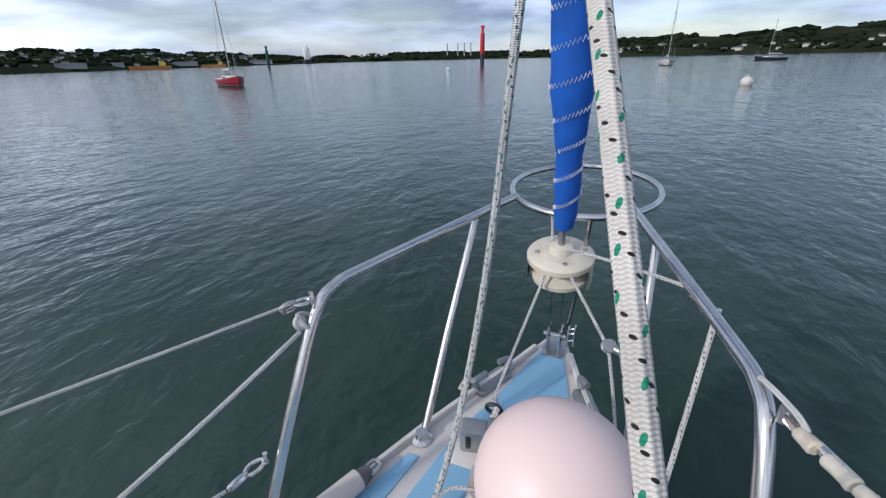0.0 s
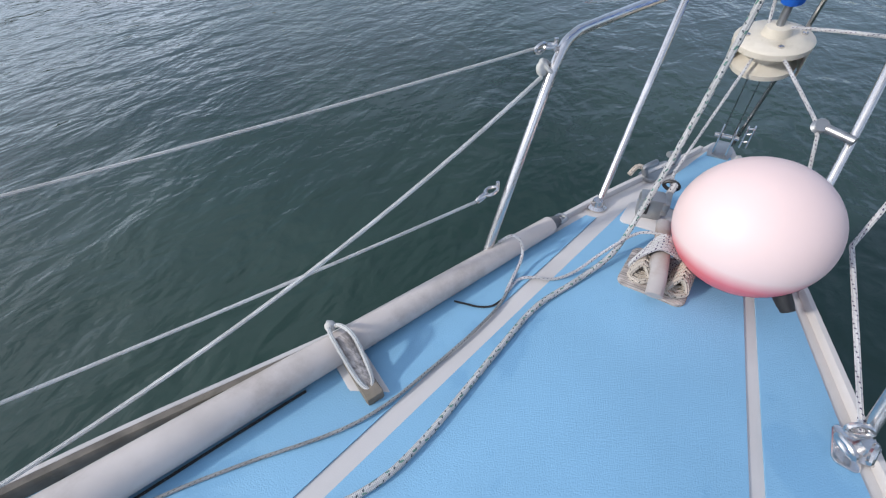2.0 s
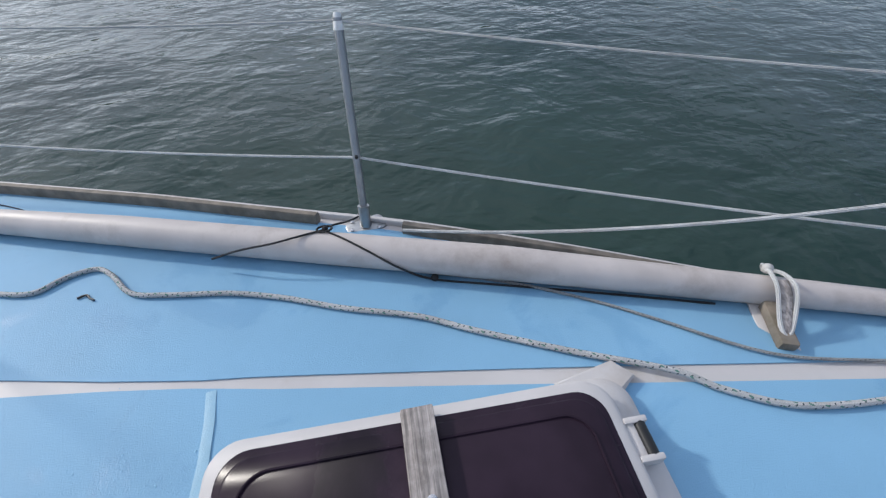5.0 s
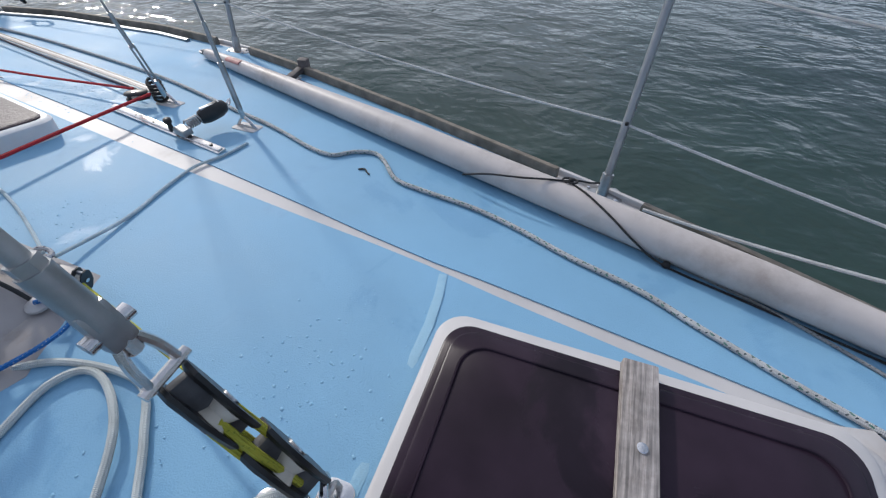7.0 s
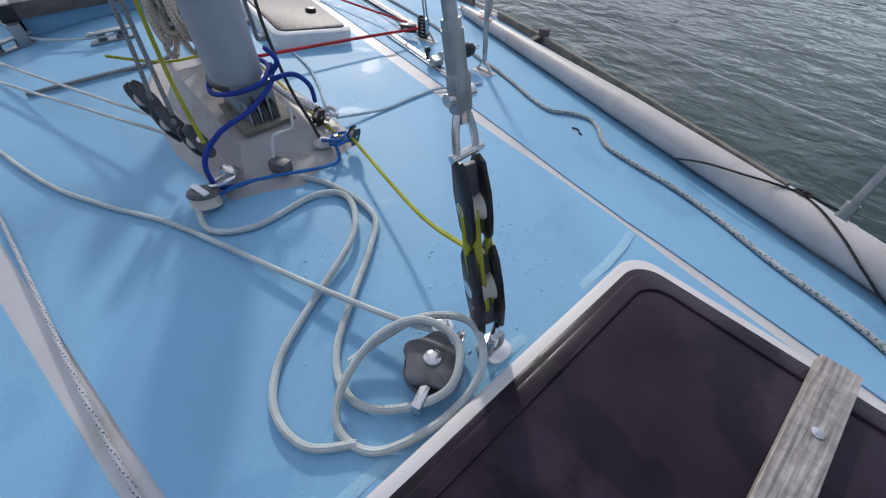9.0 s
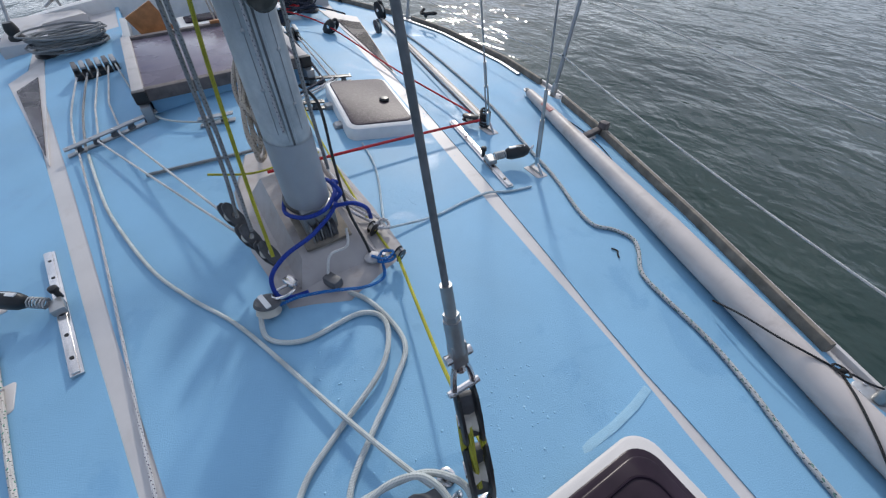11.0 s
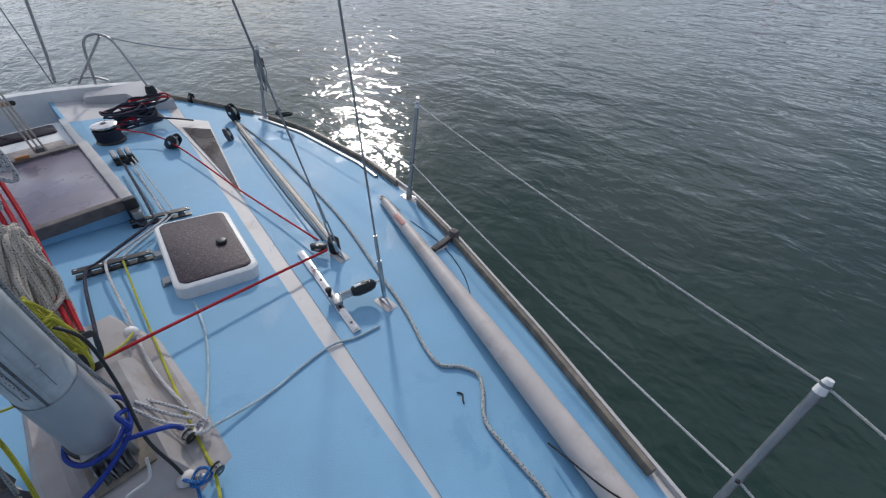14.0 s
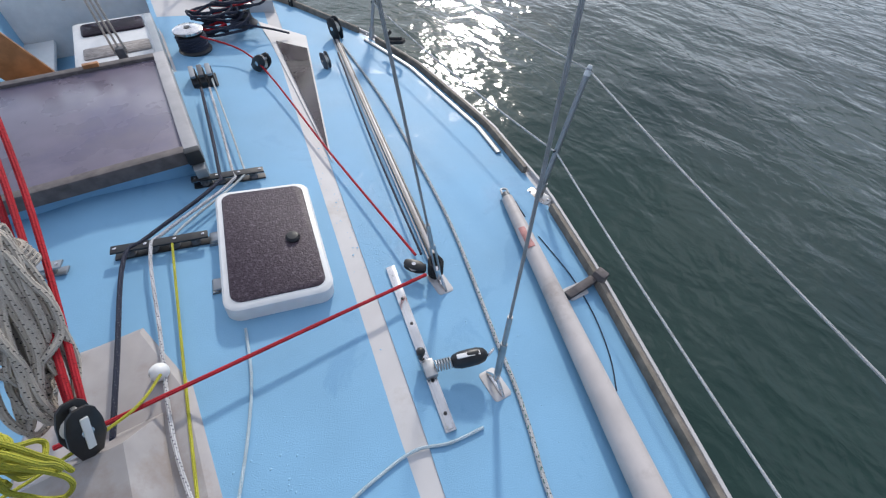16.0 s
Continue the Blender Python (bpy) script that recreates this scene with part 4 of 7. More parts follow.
solid("furling_tail", Geo().tube(sag((0.03, 1.98, 0.515), (0.335, 1.71, 0.585), -0.005, 6), 0.0045, 8).tube(sag((0.36, 1.62, 0.60), (0.33, 1.50, 0.21), 0.0, 5) + sag((0.33, 1.50, 0.21), (0.43, 1.12, 0.06), 0.0, 5)[1:], 0.0055, 8), FLECKED, "flecked white line tied to the bow rail", "rope")
gear = thing("deck_shackles", "cluster of bright steel shackles and eye at the deck edge", "deck fitting")
part("eye_plate", Geo().slab(rounded(0.05, 0.09, 0.015, 4, 0.42, 1.09), lambda x, y: deck_z(x, y) + 0.002, lambda x, y: deck_z(x, y) + 0.009, inset=0.002), STEEL, gear)
for i, (dx, dy, a) in enumerate(((0, 0.02, 20), (0.02, -0.02, 75), (-0.02, -0.03, 130))):
    part("bow", link_ring((0.42 + dx, 1.09 + dy, 0.075), 0.021, 0.006, pose(0, 0, 0, 70, 0, a)), STEEL, gear)

# ---- toe rails ----
def edge_line(y0, y1, s, inset, lift, k=18):
    return [(s * (half_beam(y) - inset), y, deck_z(half_beam(y) - inset, y) + lift) for y in (y0 + (y1 - y0) * i / k for i in range(k + 1))]


def bar(pts, w, h):
    """A square bar along pts."""
    g = Geo()
    vs = []
    k = len(pts)
    for i, p in enumerate(pts):
        a, b = Vector(pts[max(0, i - 1)]), Vector(pts[min(k - 1, i + 1)])
        t = (b - a).normalized()
        n = Vector((-t.y, t.x, 0)).normalized() * (w / 2)
        c = Vector(p)
        e = 0.18
        vs += [c + n, c + n + Vector((0, 0, h * (1 - e))), c + n * (1 - 2 * e) + Vector((0, 0, h)), c - n * (1 - 2 * e) + Vector((0, 0, h)), c - n + Vector((0, 0, h * (1 - e))), c - n]
    g.add(vs, [(i * 6 + j, i * 6 + (j + 1) % 6, (i + 1) * 6 + (j + 1) % 6, (i + 1) * 6 + j) for i in range(k - 1) for j in range(6)] + [tuple(range(6)), tuple((k - 1) * 6 + j for j in range(6))[::-1]])
    return g


for s in (-1, 1):
    for y0, y1 in ((0.72, -0.22), (-0.50, -2.28), (-2.56, -4.25), (-4.45, -5.4)):
        solid("toe_rail", bar(edge_line(y0, y1, s, 0.048, 0.002), 0.026, 0.042), WOOD, "weathered grey-brown wooden toe rail along the deck edge", "toe rail", "toe rails")
    solid("gunwale_moulding", bar(edge_line(2.1, -5.5, s, 0.008, 0.0, 60), 0.018, 0.022), GEL, "off-white moulding along the hull edge", "moulding", "hull mouldings")
solid("jib_track", bar(edge_line(-2.75, -4.3, -1, 0.105, 0.004), 0.028, 0.014), ALLOY, "perforated alloy track inside the toe rail", "track")

# ---- spar lashed along the side deck ----
spar = thing("spinnaker_pole", "long faded white spar lashed along the side deck", "spar")
P0, P1 = Vector((-0.345, 1.36)), Vector((-1.60, -2.40))


def spar_at(f):
    q = P0.lerp(P1, f)
    r = interp(f, (0, 0.08, 0.35, 0.65, 0.93, 1), (0.028, 0.033, 0.049, 0.049, 0.033, 0.026))
    return Vector((q.x, q.y, deck_z(q.x, q.y) + 0.007 + r)), r


g = Geo()
n, k = 20, 40
vs = []
side = Vector((P1.y - P0.y, P0.x - P1.x, 0)).normalized()
for i in range(k + 1):
    c, r = spar_at(i / k)
    vs += [c + side * r * math.cos(6.28318 * j / n) + Vector((0, 0, r * math.sin(6.28318 * j / n))) for j in range(n)]
g.add(vs, [(i * n + j, i * n + (j + 1) % n, (i + 1) * n + (j + 1) % n, (i + 1) * n + j) for i in range(k) for j in range(n)] + [tuple(range(n)), tuple(k * n + j for j in range(n))])
part("tube", g, POLE, spar)
for f, d in ((0.0, 1), (1.0, -1)):
    c, r = spar_at(f)
    way = Vector((P0.x - P1.x, P0.y - P1.y, 0)).normalized() * d
    part("end_fitting", Geo().tube([c - way * 0.02, c + way * 0.02, c + way * 0.035], r * 0.92, 12, r2=r * 0.6), GREYP, spar, "dark grey end fitting")
    part("jaw", Geo().tube(smooth([c + way * 0.02 + side * 0.012, c + way * 0.06 + side * 0.015, c + way * 0.065 - side * 0.01, c + way * 0.03 - side * 0.015], 5), 0.006, 8), DULL_STEEL, spar)
    part("lanyard", Geo().tube(smooth([c - way * 0.02 + side * 0.03, c - way * 0.05 + side * 0.045 - Vector((0, 0, 0.02)), c - way * 0.10 + side * 0.06 - Vector((0, 0, 0.035))], 6), 0.0028, 6), BLACK_CORD, spar)
part("heel_patch", Geo().tube([spar_at(0.915)[0] + Vector((0.008, 0, 0.026)), spar_at(0.945)[0] + Vector((0.008, 0, 0.022))], 0.02, 10, squash=0.5), material("red_paint_smear", (0.45, 0.20, 0.18), 0.6, spread=0.3, scale=30), spar, "faded red paint mark")

chock = thing("spar_chock", "wooden chock holding the spar with a white cord loop", "chock")
part("pad", Geo().slab(rounded(0.075, 0.20, 0.012, 3), 0, 0.006, pose(-0.485, 0.655, deck_z(-0.485, 0.655) + 0.003, 0, -6.8, 70), 0.002), GEL, chock)
part("wedge", Geo().box((-0.475, 0.652, deck_z(-0.475, 0.65) + 0.022), (0.13, 0.042, 0.030), rz=-19, bevel=0.008), WOOD, chock)
part("cleat_piece", Geo().tube(smooth([(-0.555, 0.682, 0.118), (-0.525, 0.672, 0.112), (-0.488, 0.658, 0.088), (-0.448, 0.645, 0.060)], 5), 0.018, 12, squash=0.5), PALE_WOOD, chock)
part("cord_loop", Geo().tube(smooth([(-0.606, 0.69, 0.100), (-0.585, 0.672, 0.122), (-0.535, 0.652, 0.124), (-0.468, 0.634, 0.078), (-0.438, 0.638, 0.062), (-0.455, 0.662, 0.074), (-0.52, 0.692, 0.126), (-0.575, 0.70, 0.122)], 6, True), 0.0052, 8, closed=True).ball((-0.606, 0.69, 0.108), 0.014, 8).tube(smooth([(-0.606, 0.69, 0.108), (-0.630, 0.70, 0.095), (-0.625, 0.71, 0.075)], 4), 0.0045, 7), WHITE_LINE, chock, "white cord loop")
chock = thing("spar_chock", "weathered wooden bracket between the toe rail and the spar", "chock")
part("arm", Geo().box((-1.56, -1.855, deck_z(-1.56, -1.86) + 0.022), (0.15, 0.035, 0.024), rz=4, bevel=0.005), DARK_WOOD, chock)
part("upright", Geo().box((-1.655, -1.85, deck_z(-1.66, -1.85) + 0.04), (0.04, 0.05, 0.08), rz=8, bevel=0.008), DARK_WOOD, chock)
part("pad", Geo().slab(rounded(0.10, 0.06, 0.012, 3, -1.54, -1.855), lambda x, y: deck_z(x, y) + 0.004, lambda x, y: deck_z(x, y) + 0.01, inset=0.002), GEL, chock)
solid("dark_lashing", Geo().tube(smooth([(-1.095, -0.36, 0.03), (-1.05, -0.39, 0.055), (-1.01, -0.43, 0.082), (-0.98, -0.45, 0.094), (-0.92, -0.39, 0.102), (-0.866, -0.32, 0.088), (-0.825, -0.25, 0.058), (-0.800, -0.16, 0.020)] + on_deck([(-0.745, 0.02), (-0.690, 0.20), (-0.630, 0.39), (-0.575, 0.56)], 0.003), 6), 0.0032, 7)
      .tube(smooth([(-0.98, -0.45, 0.096), (-0.958, -0.53, 0.100), (-0.952, -0.60, 0.092), (-0.962, -0.70, 0.072), (-0.980, -0.79, 0.035)], 6), 0.0032, 7)
      .tube([(-0.982 + 0.017 * math.cos(i * 0.5236), -0.452 + 0.022 * math.sin(i * 0.5236), 0.097 + 0.004 * math.cos(i * 0.5236)) for i in range(12)], 0.0032, 7, closed=True).ball((-0.803, -0.155, 0.022), 0.011, 6).ball((-0.980, -0.45, 0.098), 0.009, 6), BLACK_CORD, "thin dark cord lashing the spar to the deck edge", "rope")
solid("side_cord", Geo().tube(smooth(on_deck([(-0.927, -0.458), (-0.834, -0.175), (-0.74, 0.066), (-0.64, 0.25), (-0.552, 0.38), (-0.413, 0.572, 0.003), (-0.358, 0.771), (-0.323, 0.997), (-0.346, 1.136)], 0.004), 6), 0.0040, 8), HALYARD, "thin grey line trailing beside the spar", "rope")
solid("end_cord", Geo().tube(smooth(on_deck([(-0.435, 0.965), (-0.402, 0.972), (-0.368, 0.98), (-0.338, 1.0), (-0.325, 1.04)], 0.0028), 6), 0.0028, 7), BLACK_CORD, "short black cord trailing from under the spar", "rope")

solid("stray_line", Geo().tube(smooth(on_deck([(-1.60, -2.16), (-1.585, -1.97), (-1.565, -1.86), (-1.52, -1.72), (-1.45, -1.58), (-1.375, -1.48)], 0.0022), 6), 0.0022, 6), DARK_ROPE, "thin dark cord lying on deck outside the spar", "rope")

# ---- forward hatch ----
hatch = thing("deck_hatch", "large deck hatch with smoked acrylic lid in a white frame", "hatch")
HZ = deck_z(0, -0.25)
part("coaming", Geo().slab(rounded(0.82, 0.83, 0.06, 6, 0, -0.222), lambda x, y: deck_z(x, y), lambda x, y: HZ + 0.018 - 0.03 * x * x, inset=0.03), GEL, hatch)
part("frame", Geo().slab(rounded(0.775, 0.765, 0.06, 7, 0, -0.255), HZ + 0.012, HZ + 0.052, inset=0.008), GEL, hatch)
part("gasket", Geo().slab(rounded(0.73, 0.72, 0.055, 7, 0, -0.255), HZ + 0.04, HZ + 0.0545, inset=0.004), SMOKED, hatch)
part("lid", Geo().slab(rounded(0.70, 0.69, 0.05, 7, 0, -0.255), HZ + 0.045, HZ + 0.060, inset=0.004), SMOKED, hatch, "smoked acrylic lid, dark and scuffed")
for w, l, rr in ((0.64, 0.63, 0.05),):
    part("lid_rib", Geo().tube([(x, y, HZ + 0.0605) for x, y in rounded(w, l, rr, 7, 0, -0.255)], 0.0028, 6, closed=True), SMOKED, hatch)
strip = part("strip", Geo().box((0, -0.248, HZ + 0.071), (0.755, 0.062, 0.022), rz=1.0, bevel=0.004), PALE_WOOD, hatch, "bleached wooden strip across the lid")
for x in (-0.22, 0.0, 0.22):
    part("screw", Geo().lathe([(0.009, 0), (0.009, 0.002), (0.003, 0.004)], 12, pose(x, -0.248, HZ + 0.082)), STEEL, strip)
for x in (-0.26, 0.26):
    h = part("hinge", Geo().box((x - 0.034, 0.148, HZ + 0.036), (0.012, 0.046, 0.032), bevel=0.004).box((x + 0.034, 0.148, HZ + 0.036), (0.012, 0.046, 0.032), bevel=0.004).box((x, 0.136, HZ + 0.030), (0.075, 0.018, 0.030), bevel=0.005), GEL, hatch, "white plastic hinge")
    part("pin", Geo().tube([(x - 0.03, 0.155, HZ + 0.040), (x + 0.03, 0.155, HZ + 0.040)], 0.012, 12), BLACK, h)
for s in (-1, 1):
    part("corner_fairing", Geo().slab([(s * 0.29, 0.10), (s * 0.42, 0.05), (s * 0.455, 0.20), (s * 0.41, 0.235), (s * 0.36, 0.17)], lambda x, y: deck_z(x, y), lambda x, y: deck_z(x, y) + 0.022, inset=0.008), GEL, hatch)

# ---- inner forestay and its tackle ----
def block(parent_label, at, way, size, mat=BLACK, cheek=GREYP, group="blocks", rz=0.0, axle=None, slim=1.0):
    """A pulley block hanging along way from at, its sheave turning on axle: two cheeks, a sheave, a strap and a becket."""
    at, way = Vector(at), Vector(way).normalized()
    q = Matrix.Translation(at) @ way.to_track_quat("Z", "Y").to_matrix().to_4x4() @ Matrix.Rotation(radians(rz), 4, "Z")
    if axle:
        side = (Vector(axle) - way * way.dot(Vector(axle))).normalized()
        q = Matrix.Translation(at) @ Matrix((side, way.cross(side), way)).transposed().to_4x4()
    ob = thing("pulley_block", parent_label, "pulley block", group=group)
    out = [(0.0, -0.02), (0.16, 0.02), (0.27, 0.35), (0.26, 0.65), (0.20, 0.90), (0.10, 1.0), (-0.10, 1.0), (-0.20, 0.90), (-0.26, 0.65), (-0.27, 0.35), (-0.16, 0.02)]
    for s in (-1, 1):
        m = q @ Matrix.Translation((s * size * 0.15 * slim, 0, 0)) @ Matrix.Rotation(radians(90), 4, "Z") @ Matrix.Rotation(radians(90), 4, "X")
        part("cheek", Geo().slab([(x * size * slim, y * size) for x, y in out], -size * 0.045 * slim, size * 0.045 * slim, m, size * 0.05 * slim), cheek, ob)
    part("sheave", Geo().lathe([(0.25 * size * slim, -0.10 * size * slim), (0.20 * size * slim, 0), (0.25 * size * slim, 0.10 * size * slim)], 20, q @ Matrix.Translation((0, 0, size * 0.55)) @ Matrix.Rotation(radians(90), 4, "Y")), IVORY, ob)
    part("strap", Geo().box((0, 0, 0), (size * (0.36 if slim == 1.0 else 0.20), size * 0.09, size * 0.9), m=Matrix(), bevel=size * 0.03), DULL_STEEL if slim == 1.0 else GREYP, ob).matrix_basis = q @ Matrix.Translation((0, 0, size * 0.48)) @ Matrix.Scale(0.98, 4)
    part("axle", Geo().tube([q @ Vector((-size * 0.22 * slim, 0, size * 0.55)), q @ Vector((size * 0.22 * slim, 0, size * 0.55))], size * 0.09, 10), STEEL, ob)
    return ob


def stay_pt(z):
    return Vector((0.0 + 0.022 * (z - 0.1), -0.70 - 0.215 * (z - 0.1), z))


baby = thing("inner_forestay", "grey wire inner forestay with a swaged terminal and shackle", "stay")
part("wire", Geo().tube([stay_pt(0.655), stay_pt(2.2), stay_pt(5.0)], 0.0048, 10), material("galvanised_wire", (0.15, 0.16, 0.17), 0.55, 0.3, spread=0.2, scale=60, bump=0.4, fine=300), baby)
part("swage", Geo().tube([stay_pt(0.70), stay_pt(0.667), stay_pt(0.645), stay_pt(0.640)], 0.0085, 12), DULL_STEEL, baby)
part("lock_nut", Geo().tube([stay_pt(0.650), stay_pt(0.638)], 0.0118, 6), DULL_STEEL, baby)
part("screw_body", Geo().tube([stay_pt(0.640), stay_pt(0.575)], 0.0130, 10), DULL_STEEL, baby)
part("fork", Geo().box((0, 0, 0), (0.028, 0.018, 0.05), bevel=0.006), DULL_STEEL, baby).matrix_basis = Matrix.Translation(stay_pt(0.572)) @ stay_m
part("toggle", Geo().tube([stay_pt(0.575), stay_pt(0.535)], 0.008, 8).tube([stay_pt(0.568) + Vector((-0.022, 0, 0)), stay_pt(0.568) + Vector((0.022, 0, 0))], 0.008, 10), STEEL, baby)
part("shackle", Geo().tube(smooth([stay_pt(0.49) + Vector((-0.018, 0, 0)), stay_pt(0.53) + Vector((-0.014, 0, 0)), stay_pt(0.56), stay_pt(0.53) + Vector((0.014, 0, 0)), stay_pt(0.49) + Vector((0.018, 0, 0))], 6), 0.0052, 8).tube([stay_pt(0.495) + Vector((-0.028, 0, 0)), stay_pt(0.495) + Vector((0.028, 0, 0))], 0.006, 8), STEEL, baby)
block("large black block with yellow rope under the inner forestay", stay_pt(0.485), stay_pt(0.0) - stay_pt(1.0), 0.135, cheek=BLACK, axle=(0.957, -0.33, 0), slim=0.72)
block("long black block of a tackle standing by the hatch", stay_pt(0.16), stay_pt(1.0) - stay_pt(0.0), 0.185, cheek=BLACK, axle=(0.93, -0.36, 0), slim=0.66)
g = Geo()
for dx, dy in ((-0.012, 0.01), (0.010, 0.014), (0.0, -0.014), (0.016, -0.004)):
    g.tube([stay_pt(0.42) + Vector((dx, dy, 0)), stay_pt(0.33) + Vector((dx * 1.2, dy, 0)), stay_pt(0.22) + Vector((dx, dy, 0))], 0.006, 8)
g.tube(smooth([stay_pt(0.30) + Vector((-0.02, 0, 0)), (-0.07, -0.98, 0.20), (-0.15, -1.32, 0.155), (-0.175, -1.43, 0.15)], 8), 0.005, 8)
solid("tackle_line", g, YELLOW_ROPE, "yellow tackle rope rove between two black blocks", "rope")
eye = thing("deck_eye", "steel deck eye and snap shackle at the hatch edge", "deck eye")
part("plate", Geo().slab(rounded(0.06, 0.06, 0.02, 4, 0.0, -0.69), lambda x, y: deck_z(x, y) + 0.003, lambda x, y: deck_z(x, y) + 0.01, inset=0.002), STEEL, eye)
part("bail", Geo().tube(smooth([(-0.018, -0.69, 0.105), (-0.014, -0.69, 0.14), (0.014, -0.69, 0.14), (0.018, -0.69, 0.105)], 5), 0.006, 8), DULL_STEEL, eye)
part("snap", link_ring((0.0, -0.695, 0.15), 0.022, 0.007, pose(0, 0, 0, 90, 0, 30)), STEEL, eye)
bolt = thing("deck_bolt", "domed steel bolt in the deck beside the hatch", "bolt")
part("washer", Geo().lathe([(0.021, 0), (0.021, 0.004), (0.017, 0.006)], 18, pose(0.04, -0.79, deck_z(0, -0.79) + 0.003)), STEEL, bolt)
part("nut", Geo().lathe([(0.013, 0.004), (0.013, 0.012), (0.008, 0.017)], 6, pose(0.04, -0.79, deck_z(0, -0.79) + 0.003)), STEEL, bolt)
ratchet = thing("ratchet_block", "big grey ratchet block with a steel hub lying on deck", "pulley block")
zb = deck_z(0.1, -0.72)
part("cheek", Geo().slab([(0.115 + r * math.cos(a), -0.735 + r * math.sin(a)) for a, r in ((6.28318 * i / 30, 0.052 + 0.006 * math.cos(6.28318 * i / 6)) for i in range(30))], zb + 0.04, zb + 0.052, inset=0.004), GREYP, ratchet)
part("sheave", Geo().lathe([(0.05, 0.012), (0.04, 0.025), (0.05, 0.038)], 24, pose(0.115, -0.735, zb)), BLACK, ratchet)
part("lower_cheek", Geo().lathe([(0.052, 0.004), (0.054, 0.008), (0.05, 0.014)], 24, pose(0.115, -0.735, zb)), GREYP, ratchet)
part("hub", Geo().lathe([(0.016, 0.05), (0.016, 0.055), (0.011, 0.058), (0.004, 0.058)], 18, pose(0.115, -0.735, zb)), STEEL, ratchet)
part("strap", Geo().box((0.17, -0.70, zb + 0.025), (0.05, 0.018, 0.04), rz=25, bevel=0.004), STEEL, ratchet)
part("shackle", link_ring((0.055, -0.735, zb + 0.04), 0.02, 0.006, pose(0, 0, 0, 60, 0, 20)), STEEL, ratchet)

# coils of pale rope on deck between hatch and mast
solid("spinnaker_sheet", Geo().tube(smooth(on_deck([(0.235, -1.485, 0.02), (0.12, -1.44), (0.03, -1.40), (-0.03, -1.30), (-0.045, -1.14), (0.03, -1.05), (0.13, -0.97), (0.23, -0.88), (0.255, -0.79), (0.21, -0.72, 0.01), (0.13, -0.675, 0.04), (0.07, -0.72, 0.06), (0.09, -0.80, 0.06), (0.17, -0.83, 0.05), (0.26, -0.81, 0.02), (0.30, -0.76), (0.27, -0.69, 0.0), (0.16, -0.65, 0.02), (0.07, -0.66, 0.05), (0.025, -0.73, 0.06), (0.07, -0.80, 0.05), (0.14, -0.83, 0.03), (0.22, -0.845, 0.012)], 0.0075), 7), 0.0075, 10), PALE_ROPE,
      "loose loops of pale rope piled over a block on deck", "rope", "loose ropes")
solid("spinnaker_sheet", Geo().tube(smooth(on_deck([(0.265, -1.46, 0.02), (0.275, -1.37), (0.185, -1.30), (0.02, -1.295), (-0.03, -1.225, 0.004), (0.04, -1.10, 0.012), (0.21, -1.01), (0.31, -0.95), (0.365, -0.87), (0.355, -0.78), (0.29, -0.725)], 0.0075), 7), 0.0075, 10), PALE_ROPE,
      "pale rope loop lying across the deck", "rope", "loose ropes")
solid("long_line", Geo().tube(smooth(on_deck([(0.715, -2.88), (0.68, -2.55), (0.64, -2.28), (0.54, -1.89), (0.44, -1.66), (0.33, -1.45), (0.19, -1.06, 0.016), (0.115, -0.86, 0.03), (0.08, -0.78, 0.04)], 0.0065), 7), 0.0065, 10), PALE_ROPE,
      "pale grey line running along the deck from a turning block", "rope", "deck lines")


# ---- mast, its step and the ropes round it ----
step = thing("mast_step", "grey stained gelcoat plinth moulded round the mast foot", "mast step")
MZ = deck_z(0, -1.7)
part("apron", Geo().slab([(0.19, -1.44), (0.02, -1.36), (-0.12, -1.42), (-0.225, -1.46), (-0.235, -1.75), (-0.225, -2.10), (-0.13, -2.36), (0.10, -2.36), (0.20, -2.12), (0.225, -1.75)], lambda x, y: deck_z(x, y), lambda x, y: deck_z(x, y) + 0.020, inset=0.02), GEL_GREY, step)
plinth = Geo()
ring0 = [(0.135, -1.47), (-0.135, -1.47), (-0.15, -2.05), (0.15, -2.05)]
ring1 = [(0.098, -1.535), (-0.098, -1.535), (-0.10, -1.95), (0.10, -1.95)]
plinth.add([(x, y, MZ + 0.01) for x, y in ring0] + [(x, y, MZ + (0.07 if y > -1.7 else 0.13)) for x, y in ring1], [(0, 1, 5, 4), (1, 2, 6, 5), (2, 3, 7, 6), (3, 0, 4, 7), (4, 5, 6, 7)])
part("plinth", plinth, GEL_GREY, step)
tilt = pose(0, -1.62, MZ + 0.097, math.degrees(math.atan2(-0.06, 0.415)), 0, 0)
part("step_plate", Geo().box((0, 0.0, 0), (0.15, 0.16, 0.012), m=Matrix(), bevel=0.004), WOOD, step, "rusty steel step plate").matrix_basis = tilt
mast = thing("mast", "weathered grey alloy mast with a riveted sail track", "mast")
g = Geo()


def mast_section(z, sx, sy, n=28):
    return [(sx * math.cos(6.28318 * j / n), -1.70 + sy * math.sin(6.28318 * j / n), z) for j in range(n)]


